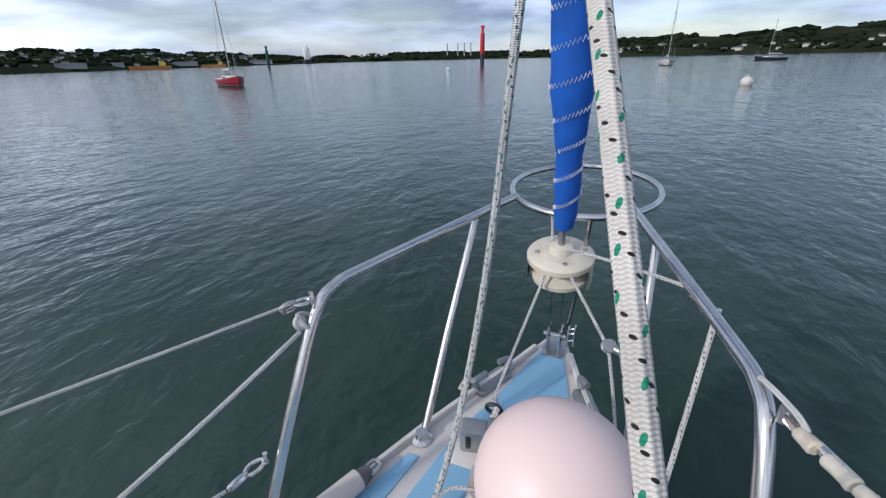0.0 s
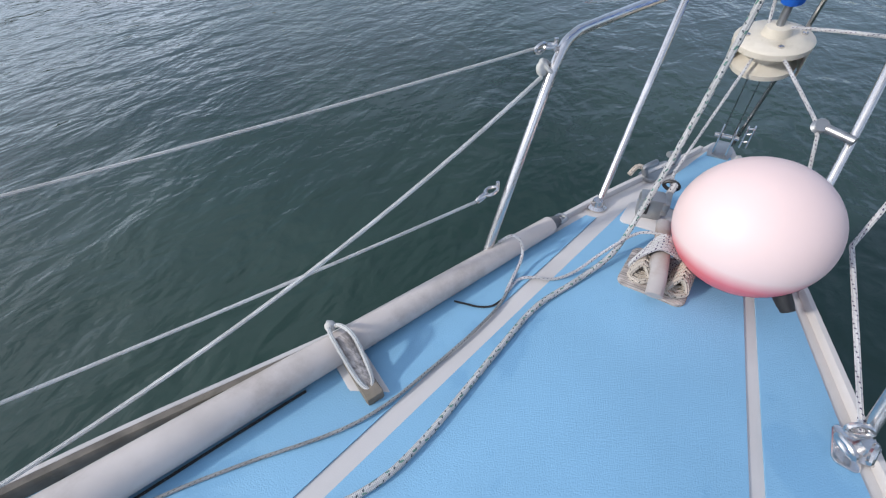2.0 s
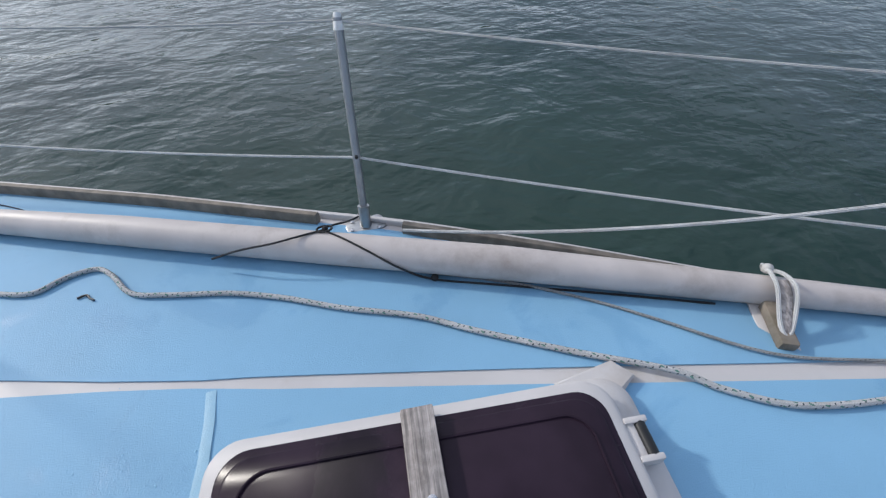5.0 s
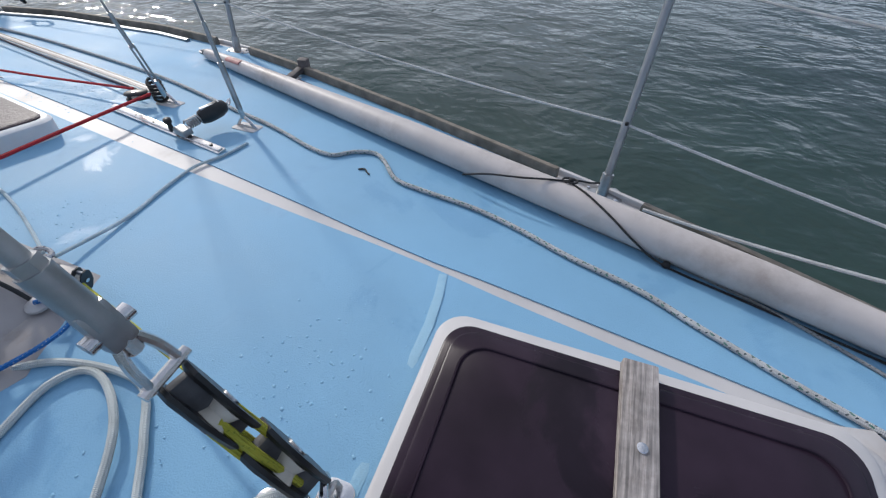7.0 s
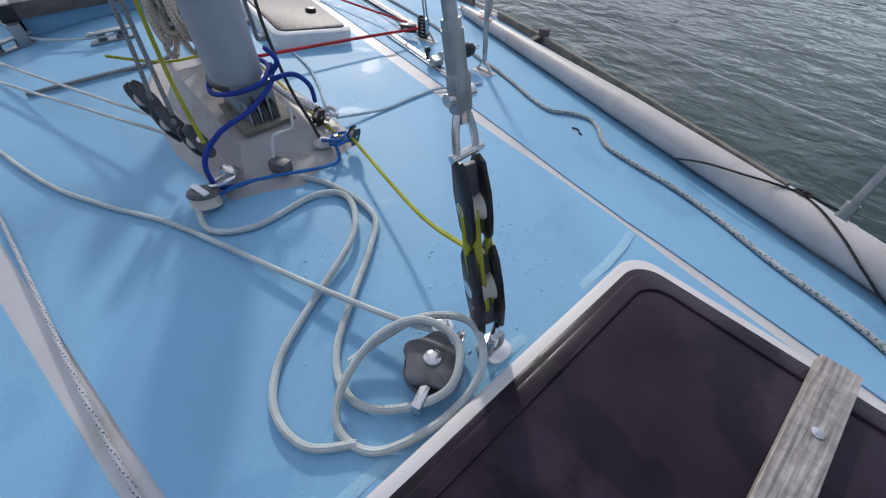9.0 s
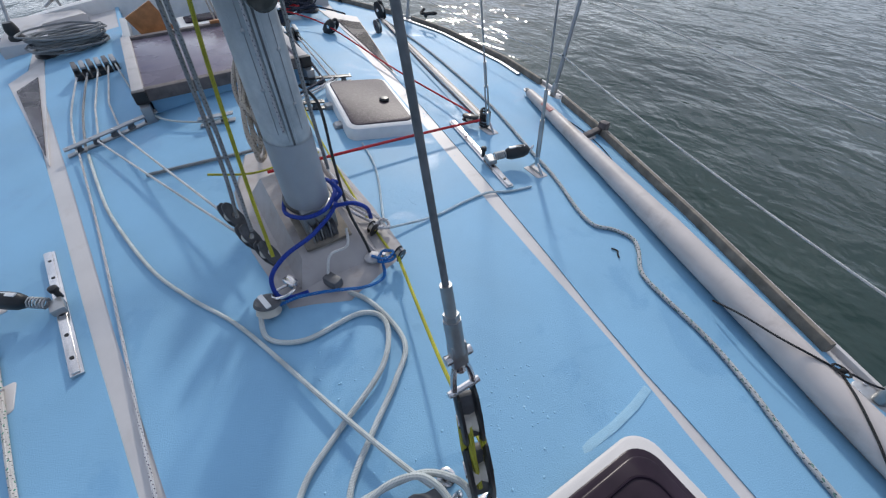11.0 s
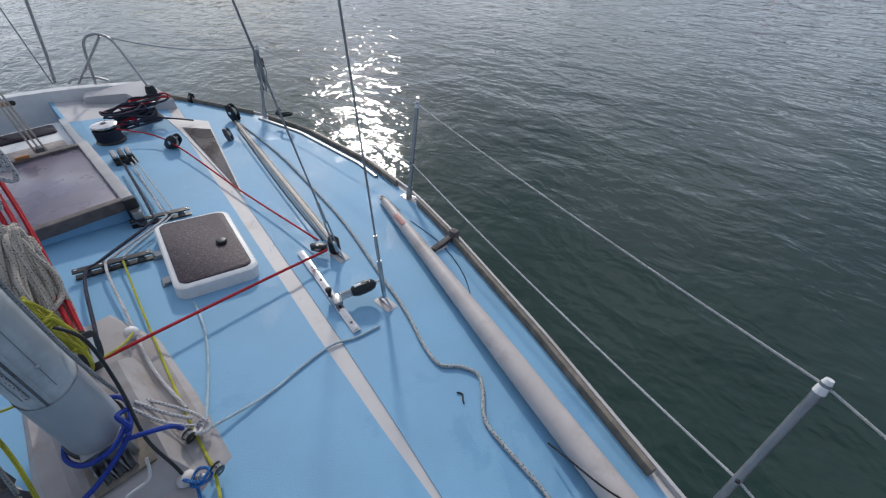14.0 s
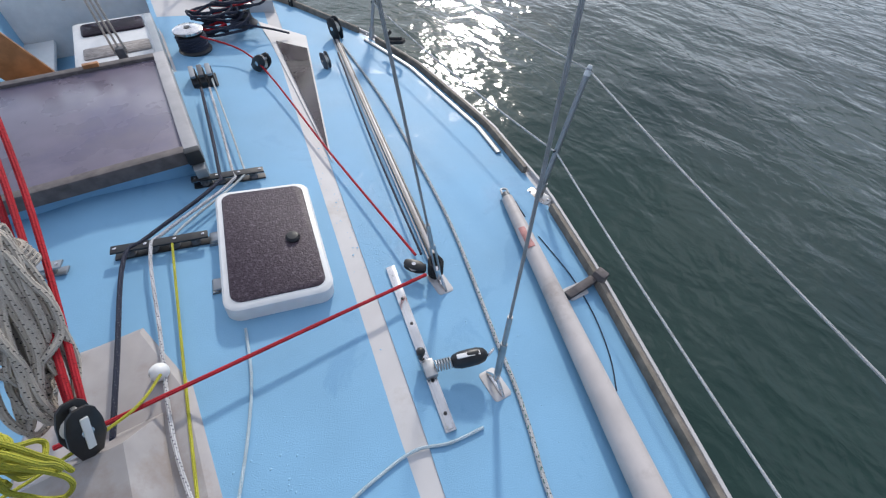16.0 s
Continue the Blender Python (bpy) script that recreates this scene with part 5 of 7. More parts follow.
zs = [0.30, 0.31, 0.52, 0.525, 2.0, 5.0, 11.0]
secs = [mast_section(z, 0.066, 0.092) for z in zs]
g.add([p for sct in secs for p in sct], [(i * 28 + j, i * 28 + (j + 1) % 28, (i + 1) * 28 + (j + 1) % 28, (i + 1) * 28 + j) for i in range(len(zs) - 1) for j in range(28)] + [tuple(range(28))[::-1]])
part("tube", g, MAST, mast)
sl = [mast_section(z, 0.0685, 0.0945) for z in (0.285, 0.29, 0.50, 0.515)]
part("heel_sleeve", Geo().add([p for sct in sl for p in sct], [(i * 28 + j, i * 28 + (j + 1) % 28, (i + 1) * 28 + (j + 1) % 28, (i + 1) * 28 + j) for i in range(3) for j in range(28)]), SLEEVE, mast, "smooth grey heel sleeve")
part("heel_band", Geo().tube([(p[0] * 1.01, p[1] * 1.0, 0.285) for p in mast_section(0.285, 0.068, 0.094)], 0.008, 8, closed=True), BLACK, mast)
for x0, w in ((0.004, 0.020),):
    y0 = -1.70 + 0.092 * math.sqrt(1 - (x0 / 0.066) ** 2)
    part("track", Geo().box((x0, y0 + 0.001, 3.0), (w, 0.012, 4.95), rz=-x0 * 900 / 10, bevel=0.003), MAST, mast)
    part("groove", Geo().box((x0, y0 + 0.0055, 3.0), (w * 0.28, 0.006, 4.96), rz=-x0 * 90), GREYP, mast)
for x0 in (-0.030, 0.034):
    y0 = -1.70 + 0.092 * math.sqrt(1 - (x0 / 0.066) ** 2)
    part("seam", Geo().box((x0, y0, 3.0), (0.0018, 0.003, 4.9)), ALLOY, mast)
    for i in range(20):
        part("rivet", Geo().lathe([(0.0062, 0), (0.0062, 0.002), (0.003, 0.0042)], 8, pose(x0, y0 - 0.0005, 0.62 + 0.135 * i + (0.05 if x0 > 0 else 0), -90, 0, -x0 * 900)), DULL_STEEL, mast)
part("leech_cord", Geo().tube([(0.021, -1.607, 0.56), (0.021, -1.607, 2.0), (0.021, -1.607, 5.0)], 0.004, 8), FLECKED, mast, "thin flecked cord lying along the mast")
part("label_band", Geo().box((0.0625, -1.672, 1.27), (0.030, 0.008, 0.045), rz=-72, bevel=0.001), BLACK, mast, "black tape patch")
heel = part("heel_box", Geo().box((0, -1.655, 0.235), (0.105, 0.13, 0.125), bevel=0.008), ALLOY, mast)
for x in (-0.028, 0.0, 0.028):
    part("sheave", Geo().lathe([(0.034, -0.008), (0.026, 0), (0.034, 0.008)], 18, pose(x, -1.585, 0.215, 0, 90, 0)), GREYP, heel)
    part("cheek", Geo().box((x + 0.014, -1.575, 0.225), (0.005, 0.045, 0.085), bevel=0.002), DULL_STEEL, heel)

# the mast rakes aft and leans a little to starboard
RAKE = Matrix(((1, 0, 0.016, 0.003 - 0.0048), (0, 1, -0.032, 0.011 + 0.0096), (0, 0, 1, 0), (0, 0, 0, 1)))
for ob in list(bpy.data.objects):
    if ob.parent == mast and ob != heel and ob.data:
        ob.data.transform(RAKE)

car = thing("spinnaker_pole_car", "corroded slider car and toggle with a wound rope end", "slider")
CORRODED = material("corroded_bronze", (0.075, 0.065, 0.055), 0.55, 0.4, spread=0.5, scale=45, bump=0.5, fine=260, stain=(0.20, 0.17, 0.14), stain_amount=0.5)
part("car_body", Geo().box((0.004, -1.585, 0.955), (0.052, 0.05, 0.12), bevel=0.010), CORRODED, car)
part("toggle", Geo().lathe([(0.022, -0.04), (0.026, -0.02), (0.02, 0.0), (0.026, 0.02), (0.018, 0.04)], 14, pose(-0.005, -1.562, 0.905, 70, 0, 0) @ Matrix.Scale(1.25, 4)), CORRODED, car)
part("cup", Geo().lathe([(0.010, -0.022), (0.028, -0.018), (0.034, 0.0), (0.028, 0.016), (0.012, 0.020)], 18, pose(-0.012, -1.545, 0.885, 62, 18, 0)), CORRODED, car)
part("ring", link_ring((-0.006, -1.530, 0.945), 0.020, 0.0042, pose(0, 0, 0, 80, 0, 10)), DULL_STEEL, car)
part("ring", link_ring((0.022, -1.548, 0.915), 0.015, 0.0036, pose(0, 0, 0, 65, 0, -20)), DULL_STEEL, car)
part("lug", Geo().box((0.030, -1.575, 0.93), (0.022, 0.03, 0.05), rz=20, bevel=0.006), CORRODED, car)
part("bolt", Geo().lathe([(0.009, 0), (0.009, 0.008), (0.004, 0.011)], 6, pose(-0.028, -1.555, 0.965, -80, 0, 0)), DULL_STEEL, car)
g = Geo()
for i in range(4):
    k = 0.9 + 0.1 * (i % 2)
    g.tube(smooth([(0.026 * k, -1.575, 0.99 + 0.012 * i), (0.0, -1.548 - 0.003 * (i % 2), 0.992 + 0.012 * i), (-0.026 * k, -1.575, 1.0 + 0.012 * i), (0.0, -1.60, 0.995 + 0.012 * i)], 5, True), 0.0072, 8, closed=True)
g.tube(smooth([(0.022, -1.560, 1.03), (0.0, -1.540, 1.022), (-0.03, -1.540, 1.005), (-0.058, -1.545, 0.982), (-0.066, -1.55, 0.965)], 5), 0.0085, 8)
g.tube(smooth([(0.010, -1.560, 1.03), (0.018, -1.575, 1.07), (0.016, -1.59, 1.12)], 5), 0.006, 8)
for ob in list(bpy.data.objects):
    if ob.parent == car:
        ob.data.transform(RAKE)
lash = solid("car_lashing", g, FLECKED, "thick white rope end wound above the slider car", "rope")


lash.data.transform(RAKE)


def halyard(name, pts, r, mat, label, k=8):
    return solid(name, Geo().tube(smooth(pts, k), r, 8), mat, label, "rope", "halyards")


halyard("halyard", [(-0.085, -1.69, 0.36), (-0.069, -1.668, 0.6), (-0.062, -1.672, 1.06), (-0.048, -1.70, 2.0), (0.0, -1.79, 5.0)], 0.0055, HALYARD, "grey rope running up along the mast side")
halyard("halyard", [(-0.02, -1.836, 4.6), (-0.065, -1.75, 2.0), (-0.095, -1.70, 1.05)], 0.006, FLECKED, "pale halyard hanging beside the mast")
halyard("halyard", [(0.198, -1.66, 0.25), (0.183, -1.715, 0.43), (0.167, -1.72, 0.84), (0.158, -1.72, 1.21), (0.146, -1.725, 1.56), (0.10, -1.76, 5.0)], 0.0058, HALYARD, "grey halyard leading from deck block up the mast")
halyard("halyard", [(0.220, -1.71, 0.28), (0.199, -1.735, 0.45), (0.181, -1.74, 0.84), (0.166, -1.74, 1.21), (0.152, -1.745, 1.56), (0.11, -1.78, 5.0)], 0.0058, HALYARD, "grey halyard leading from deck block up the mast")
halyard("halyard", [(0.172, -1.57, 0.20), (0.158, -1.71, 0.36), (0.134, -1.75, 0.70), (0.112, -1.765, 0.90), (0.085, -1.785, 1.10), (0.04, -1.84, 1.7), (0.02, -1.88, 5.0)], 0.0055, YELLOW_ROPE, "faded yellow rope leading up beside the mast")
halyard("vang_rope", [(-0.060, -2.03, 0.30), (-0.085, -2.55, 0.55), (-0.06, -3.1, 0.82), (-0.02, -3.6, 1.08)], 0.008, RED_ROPE, "thick red rope of the boom tackle")
halyard("vang_rope", [(-0.042, -2.04, 0.31), (-0.060, -2.55, 0.57), (-0.045, -3.1, 0.84), (-0.02, -3.6, 1.10)], 0.008, RED_ROPE, "thick red rope of the boom tackle")
halyard("vang_rope", [(-0.030, -2.02, 0.28), (-0.035, -2.52, 0.55), (-0.03, -3.05, 0.82), (-0.02, -3.55, 1.10)], 0.008, RED_ROPE, "thick red rope of the boom tackle")
vang_block = block("black ball-bearing block with white side strap at mast foot", (-0.03, -1.97, 0.235), (-0.25, -0.35, 0.8), 0.135, cheek=BLACK, axle=(-0.6, 0.7, 0.4))
out = Vector((-0.6, 0.7, 0.4)) - Vector((-0.25, -0.35, 0.8)) * (Vector((-0.6, 0.7, 0.4)).dot(Vector((-0.25, -0.35, 0.8))) / Vector((-0.25, -0.35, 0.8)).length_squared)
tilt = Matrix((out.normalized(), Vector((-0.25, -0.35, 0.8)).normalized().cross(out.normalized()), Vector((-0.25, -0.35, 0.8)).normalized())).transposed().to_4x4()
part("side_strap", Geo().box(Vector((-0.03, -1.97, 0.235)) + Vector((-0.25, -0.35, 0.8)).normalized() * 0.072 + out.normalized() * 0.029, (0.006, 0.016, 0.085), m=tilt, bevel=0.0025), WHITE, vang_block, "white side strap")
vang = thing("vang_shackle", "steel snap shackle below the vang block", "shackle")
part("bow", link_ring((0.055, -2.02, 0.145), 0.024, 0.007, pose(0, 0, 0, 80, 0, 30)), STEEL, vang)
part("swivel", Geo().tube([(0.045, -2.01, 0.165), (-0.005, -1.985, 0.21), (-0.032, -1.972, 0.24)], 0.0085, 10), STEEL, vang)
part("eye", Geo().box((0.05, -2.0, 0.125), (0.03, 0.03, 0.03), bevel=0.008), DULL_STEEL, vang)

# hung coils beside the mast
def coil(name, c, w, h, turns, r, mat, label, tip=0.0, seed=1, axis=(0, 0, -1)):
    rnd = random.Random(seed)
    ob = thing(name, label, "rope coil", group="hanging rope coils")
    way = Vector(axis).normalized()
    for i in range(turns):
        a = radians(rnd.uniform(-80, 80) + tip)
        ww, hh = w * rnd.uniform(0.35, 1.15), h * rnd.uniform(0.7, 1.12)
        ox, oy = rnd.uniform(-0.028, 0.028), rnd.uniform(-0.035, 0.035)
        lean, phase = rnd.uniform(-0.03, 0.03), rnd.uniform(0, 6.28)
        pts = []
        for q in range(14):
            t = 6.28318 * q / 14
            u, v = ww * math.sin(t) * (0.45 + 0.55 * (1 - math.cos(t)) / 2), hh * (1 - math.cos(t)) / 2
            near = 0.35 + 0.65 * (1 - math.cos(t)) / 2
            u += 0.010 * math.sin(2 * t + phase) + rnd.uniform(-0.006, 0.006)
            pts.append((c[0] + ox * near + lean * (v / h) + u * math.cos(a) + v * way.x, c[1] + oy * near + u * math.sin(a) + v * way.y + rnd.uniform(-0.006, 0.006), c[2] + v * way.z + rnd.uniform(-0.012, 0.012)))
        part("rope_turn", Geo().tube(smooth(pts, 4, True), r, 8, closed=True), mat, ob)
    for i in range(4):
        part("wrapping_turn", Geo().tube(smooth([(c[0] - 0.032, c[1], c[2] - 0.06 - 0.014 * i), (c[0], c[1] - 0.037, c[2] - 0.064 - 0.014 * i), (c[0] + 0.032, c[1], c[2] - 0.06 - 0.014 * i), (c[0], c[1] + 0.037, c[2] - 0.056 - 0.014 * i)], 4, True), r, 8, closed=True), mat, ob)
    return ob


coil("rope_coil", (-0.125, -1.86, 1.20), 0.065, 0.30, 14, 0.0055, FLECKED, "white rope coil hung high beside the mast", 60, 3)
coil("rope_coil", (-0.05, -2.36, 0.60), 0.075, 0.43, 16, 0.0088, BEIGE, "beige flecked rope coil hung behind the mast", 20, 5, (0.06, 0.27, -0.32))
coil("rope_coil", (-0.03, -1.88, 0.62), 0.04, 0.27, 8, 0.0052, YELLOW_ROPE, "yellow rope coil hung at the mast foot", 10, 7)

navy = smooth([(-0.075, -1.62, 0.32), (-0.02, -1.575, 0.30), (0.05, -1.585, 0.29), (0.085, -1.68, 0.27), (0.02, -1.79, 0.28), (-0.08, -1.72, 0.30), (-0.06, -1.60, 0.29), (0.04, -1.53, 0.265), (0.14, -1.50, 0.25), (0.20, -1.49, 0.20), (0.205, -1.47, 0.14), (0.17, -1.455, 0.125), (0.12, -1.45, 0.122)], 7)
solid("navy_lashing", Geo().tube(navy, 0.0068, 10).tube(smooth([(-0.06, -1.59, 0.31), (-0.075, -1.57, 0.345), (-0.065, -1.60, 0.37), (-0.09, -1.63, 0.34)], 5), 0.0068, 10).tube(smooth([(-0.05, -1.575, 0.30), (-0.10, -1.545, 0.31), (-0.145, -1.56, 0.26), (-0.16, -1.58, 0.20)], 6), 0.0068, 10), NAVY_ROPE, "thick navy blue rope lashed round the mast foot", "rope")
solid("mast_cable", Geo().tube(smooth([(-0.07, -1.73, 0.62), (-0.105, -1.70, 0.56), (-0.10, -1.66, 0.40), (-0.085, -1.56, 0.28), (-0.10, -1.50, 0.18), (-0.105, -1.475, 0.125)], 7), 0.0048, 8), BLACK, "black electric cable looping into a deck gland", "cable")
gland = thing("cable_gland", "round white cable gland on the plinth", "gland")
part("base", Geo().lathe([(0.026, 0), (0.026, 0.006), (0.018, 0.012), (0.008, 0.018)], 18, pose(-0.105, -1.47, MZ + 0.02)), GEL, gland)
gland = thing("cable_gland", "grey cable clamp with a pale cable on the plinth", "gland")
part("base", Geo().box((0.045, -1.43, MZ + 0.035), (0.035, 0.055, 0.035), rz=25, bevel=0.008), GREYP, gland)
part("cable", Geo().tube(smooth([(0.05, -1.45, MZ + 0.05), (0.02, -1.49, MZ + 0.085), (-0.04, -1.50, MZ + 0.085), (-0.06, -1.54, MZ + 0.12)], 6), 0.0045, 8), WHITE_LINE, gland)
ring = thing("mast_foot_ring", "steel ring and plate holding blocks at the mast foot", "ring")
part("plate", Geo().box((0.155, -1.495, MZ + 0.035), (0.03, 0.05, 0.022), rz=20, bevel=0.006), STEEL, ring)
part("ring", link_ring((0.185, -1.47, MZ + 0.035), 0.034, 0.005, pose(0, 0, 0, 20, 0, 10) @ Matrix.Diagonal((1, 1.5, 1, 1))), STEEL, ring)
snatch = thing("snatch_block", "round grey block with a white side strap lying on deck", "pulley block", group="blocks")
part("cheek", Geo().lathe([(0.036, 0.028), (0.04, 0.032), (0.036, 0.042), (0.01, 0.045)], 24, pose(0.245, -1.455, MZ - 0.005, 12, -10, 0)), GREYP, snatch)
part("sheave", Geo().lathe([(0.037, 0.002), (0.034, 0.014), (0.037, 0.028)], 24, pose(0.245, -1.455, MZ - 0.005, 12, -10, 0)), IVORY, snatch)
part("strap", Geo().box((0.245, -1.455, MZ + 0.044), (0.016, 0.06, 0.006), rz=12, bevel=0.003), WHITE, snatch)
for i, (x, y, z) in enumerate(((0.165, -1.60, 0.17), (0.195, -1.655, 0.21), (0.215, -1.72, 0.26))):
    block("grey halyard turning block standing at the mast foot", (x, y, z - 0.03), (0.35, -0.25, 1), 0.10, cheek=GREYP, group="halyard blocks", axle=(0.55, -0.75, 0.0), slim=0.8)
for x, y in ((-0.175, -1.43), (-0.155, -1.59)):
    block("small black bullet block beside the mast foot", (x, y, MZ + 0.012), (-0.2, 0.3, 1), 0.06, cheek=BLACK, group="halyard blocks", rz=70)
stud = thing("stud_nut", "threaded steel stud with a nut on the plinth", "stud")
part("nut", Geo().lathe([(0.014, 0), (0.014, 0.01), (0.01, 0.013)], 6, pose(-0.135, -1.44, MZ + 0.018)), STEEL, stud)
part("stud", Geo().tube([(-0.135, -1.44, MZ + 0.02), (-0.135, -1.44, MZ + 0.05)], 0.006, 10), STEEL, stud)
solid("blue_cord", Geo().tube(smooth([(-0.10, -1.46, MZ + 0.04), (-0.13, -1.42, MZ + 0.045), (-0.165, -1.43, MZ + 0.05), (-0.14, -1.46, MZ + 0.04), (-0.11, -1.43, MZ + 0.035), (-0.15, -1.41, MZ + 0.04), (-0.185, -1.44, MZ + 0.04)], 6), 0.005, 8)
      .tube(smooth([(-0.12, -1.42, MZ + 0.03), (-0.10, -1.38, MZ + 0.012), (-0.03, -1.36, MZ + 0.03), (0.06, -1.40, MZ + 0.03), (0.15, -1.43, MZ + 0.03), (0.21, -1.44, MZ + 0.02)], 6), 0.005, 8), BLUE_CORD, "bright blue thin cord knotted round deck fittings", "rope")
solid("tied_rope", Geo().tube(smooth([(-0.08, -1.72, 0.24), (-0.12, -1.66, 0.19), (-0.17, -1.62, 0.15), (-0.20, -1.60, 0.135), (-0.185, -1.57, 0.15), (-0.16, -1.60, 0.16)], 6), 0.006, 8)
      .tube(smooth([(-0.09, -1.76, 0.22), (-0.14, -1.69, 0.175), (-0.19, -1.64, 0.14)], 6), 0.006, 8).tube(smooth([(-0.09, -1.80, 0.2), (-0.15, -1.73, 0.165), (-0.20, -1.66, 0.135), (-0.215, -1.62, 0.13)], 6), 0.006, 8)
      .tube([(-0.20 + 0.022 * math.cos(i * 0.52), -1.585 + 0.022 * math.sin(i * 0.52), 0.145 + 0.006 * math.sin(i)) for i in range(12)], 0.006, 8, closed=True), FLECKED, "knotted white and grey rope ends beside the mast", "rope")
ball = thing("parrel_ball", "white plastic ball on a yellow line", "ball")
part("ball", Geo().ball((-0.163, -2.16, MZ + 0.036), 0.026, 10), WHITE, ball)
part("cord", Geo().tube(smooth([(-0.17, -2.14, MZ + 0.05), (-0.12, -2.05, 0.20), (-0.02, -1.98, 0.25), (0.12, -1.93, 0.28), (0.25, -1.90, 0.34)], 6), 0.004, 8), YELLOW_ROPE, ball, "thin yellow cord")

# ---- deck lines, organisers, clutches ----
def line(pts, r, mat, label, lift=0.0):
    return solid("control_line", Geo().tube(smooth(on_deck([(p[0], p[1], (p[2] if len(p) > 2 else 0) + lift) for p in pts], r), 6), r, 8), mat, label, "rope", "control lines")


line([(-0.03, -1.93, 0.03), (-0.07, -2.25, 0.03), (-0.12, -2.64, 0.03), (-0.20, -2.72, 0.03), (-0.46, -2.93, 0.03), (-0.50, -3.06, 0.03), (-0.56, -3.75, 0.04)], 0.0075, DARK_ROPE, "dark navy control line led aft along deck")
line([(-0.19, -1.70, 0.02), (-0.165, -1.95, 0.02), (-0.18, -2.3, 0.02), (-0.20, -2.65, 0.03), (-0.26, -2.73, 0.03), (-0.52, -2.93, 0.03), (-0.55, -3.06, 0.03), (-0.60, -3.75, 0.04)], 0.006, FLECKED, "white flecked control line led aft along deck")
line([(-0.172, -1.45, 0.015), (-0.178, -1.65, 0.01), (-0.205, -2.0, 0.012), (-0.24, -2.4, 0.015), (-0.268, -2.66, 0.03)], 0.0045, YELLOW_ROPE, "thin yellow-green control line led aft along deck")
line([(-0.268, -2.67, 0.03), (-0.32, -2.74, 0.03), (-0.57, -2.95, 0.03), (-0.595, -3.06, 0.03), (-0.63, -3.85, 0.04)], 0.0045, PALE_ROPE, "thin pale control line led aft to a clutch")
for a, b, far in (((0.222, -1.75, 0.215), (0.565, -2.95), [(0.60, -3.4, 0.01), (0.57, -3.94, 0.03)]), ((0.205, -1.69, 0.175), (0.66, -2.94), [(0.67, -3.4, 0.01), (0.63, -3.94, 0.03)])):
    run = sag(a, (*b, deck_z(*b) + 0.03), 0.004, 8) + [Vector(p) for p in on_deck([(b[0], b[1] - 0.10, 0.02)] + far, 0.005)]
    solid("control_line", Geo().tube(run, 0.005, 8), WHITE_LINE, "thin white halyard tail led from the mast foot aft", "rope", "control lines")
line([(0.715, -2.88, 0.02), (0.73, -3.4, 0.01), (0.69, -3.94, 0.03)], 0.006, HALYARD, "grey halyard tail led aft along deck")
line([(0.755, -2.90, 0.02), (0.79, -3.4, 0.01), (0.75, -3.94, 0.03)], 0.005, WHITE_LINE, "thin white halyard tail led aft along deck")
line([(0.745, -2.88, 0.02), (0.70, -2.33), (0.655, -1.75), (0.61, -1.10), (0.57, -0.75), (0.5, -0.2)], 0.0045, FLECKED, "thin white line lying along the pale seam")
line([(0.10, -2.72, 0.02), (0.20, -2.75, 0.02), (0.37, -2.95, 0.02), (0.45, -3.3, 0.01), (0.53, -3.94, 0.03)], 0.005, PALE_ROPE, "pale green control line led aft along deck")
line([(0.49, -2.49), (0.36, -2.45), (0.2, -2.40), (0.09, -2.37), (0.03, -2.33, 0.02), (0.01, -2.2, 0.10), (0.03, -2.08, 0.2)], 0.0075, HALYARD, "grey rope end lying across the deck")
line([(-0.40, -2.22), (-0.375, -2.05), (-0.33, -1.90), (-0.275, -1.76), (-0.22, -1.62, 0.02)], 0.0045, CYAN_CORD, "pale blue-white cord lying loose on deck")
line([(-0.91, -1.595), (-0.80, -1.605), (-0.70, -1.635), (-0.57, -1.62), (-0.41, -1.59), (-0.22, -1.58, 0.02)], 0.0048, CYAN_CORD, "pale blue-white cord lying across the deck")
line([(-0.67, -4.28, 0.10), (-0.895, -4.03, 0.05), (-0.975, -3.0, 0.03), (-1.03, -2.24, 0.05)], 0.0055, RED_ROPE, "thin red rope led from winch to shroud base")
solid("red_line", Geo().tube(sag((-1.02, -2.14, deck_z(1.02, -2.1) + 0.06), (0.06, -2.04, 0.20), -0.005, 10), 0.0065, 8), RED_ROPE, "taut red rope across the deck to the mast", "rope", "control lines")


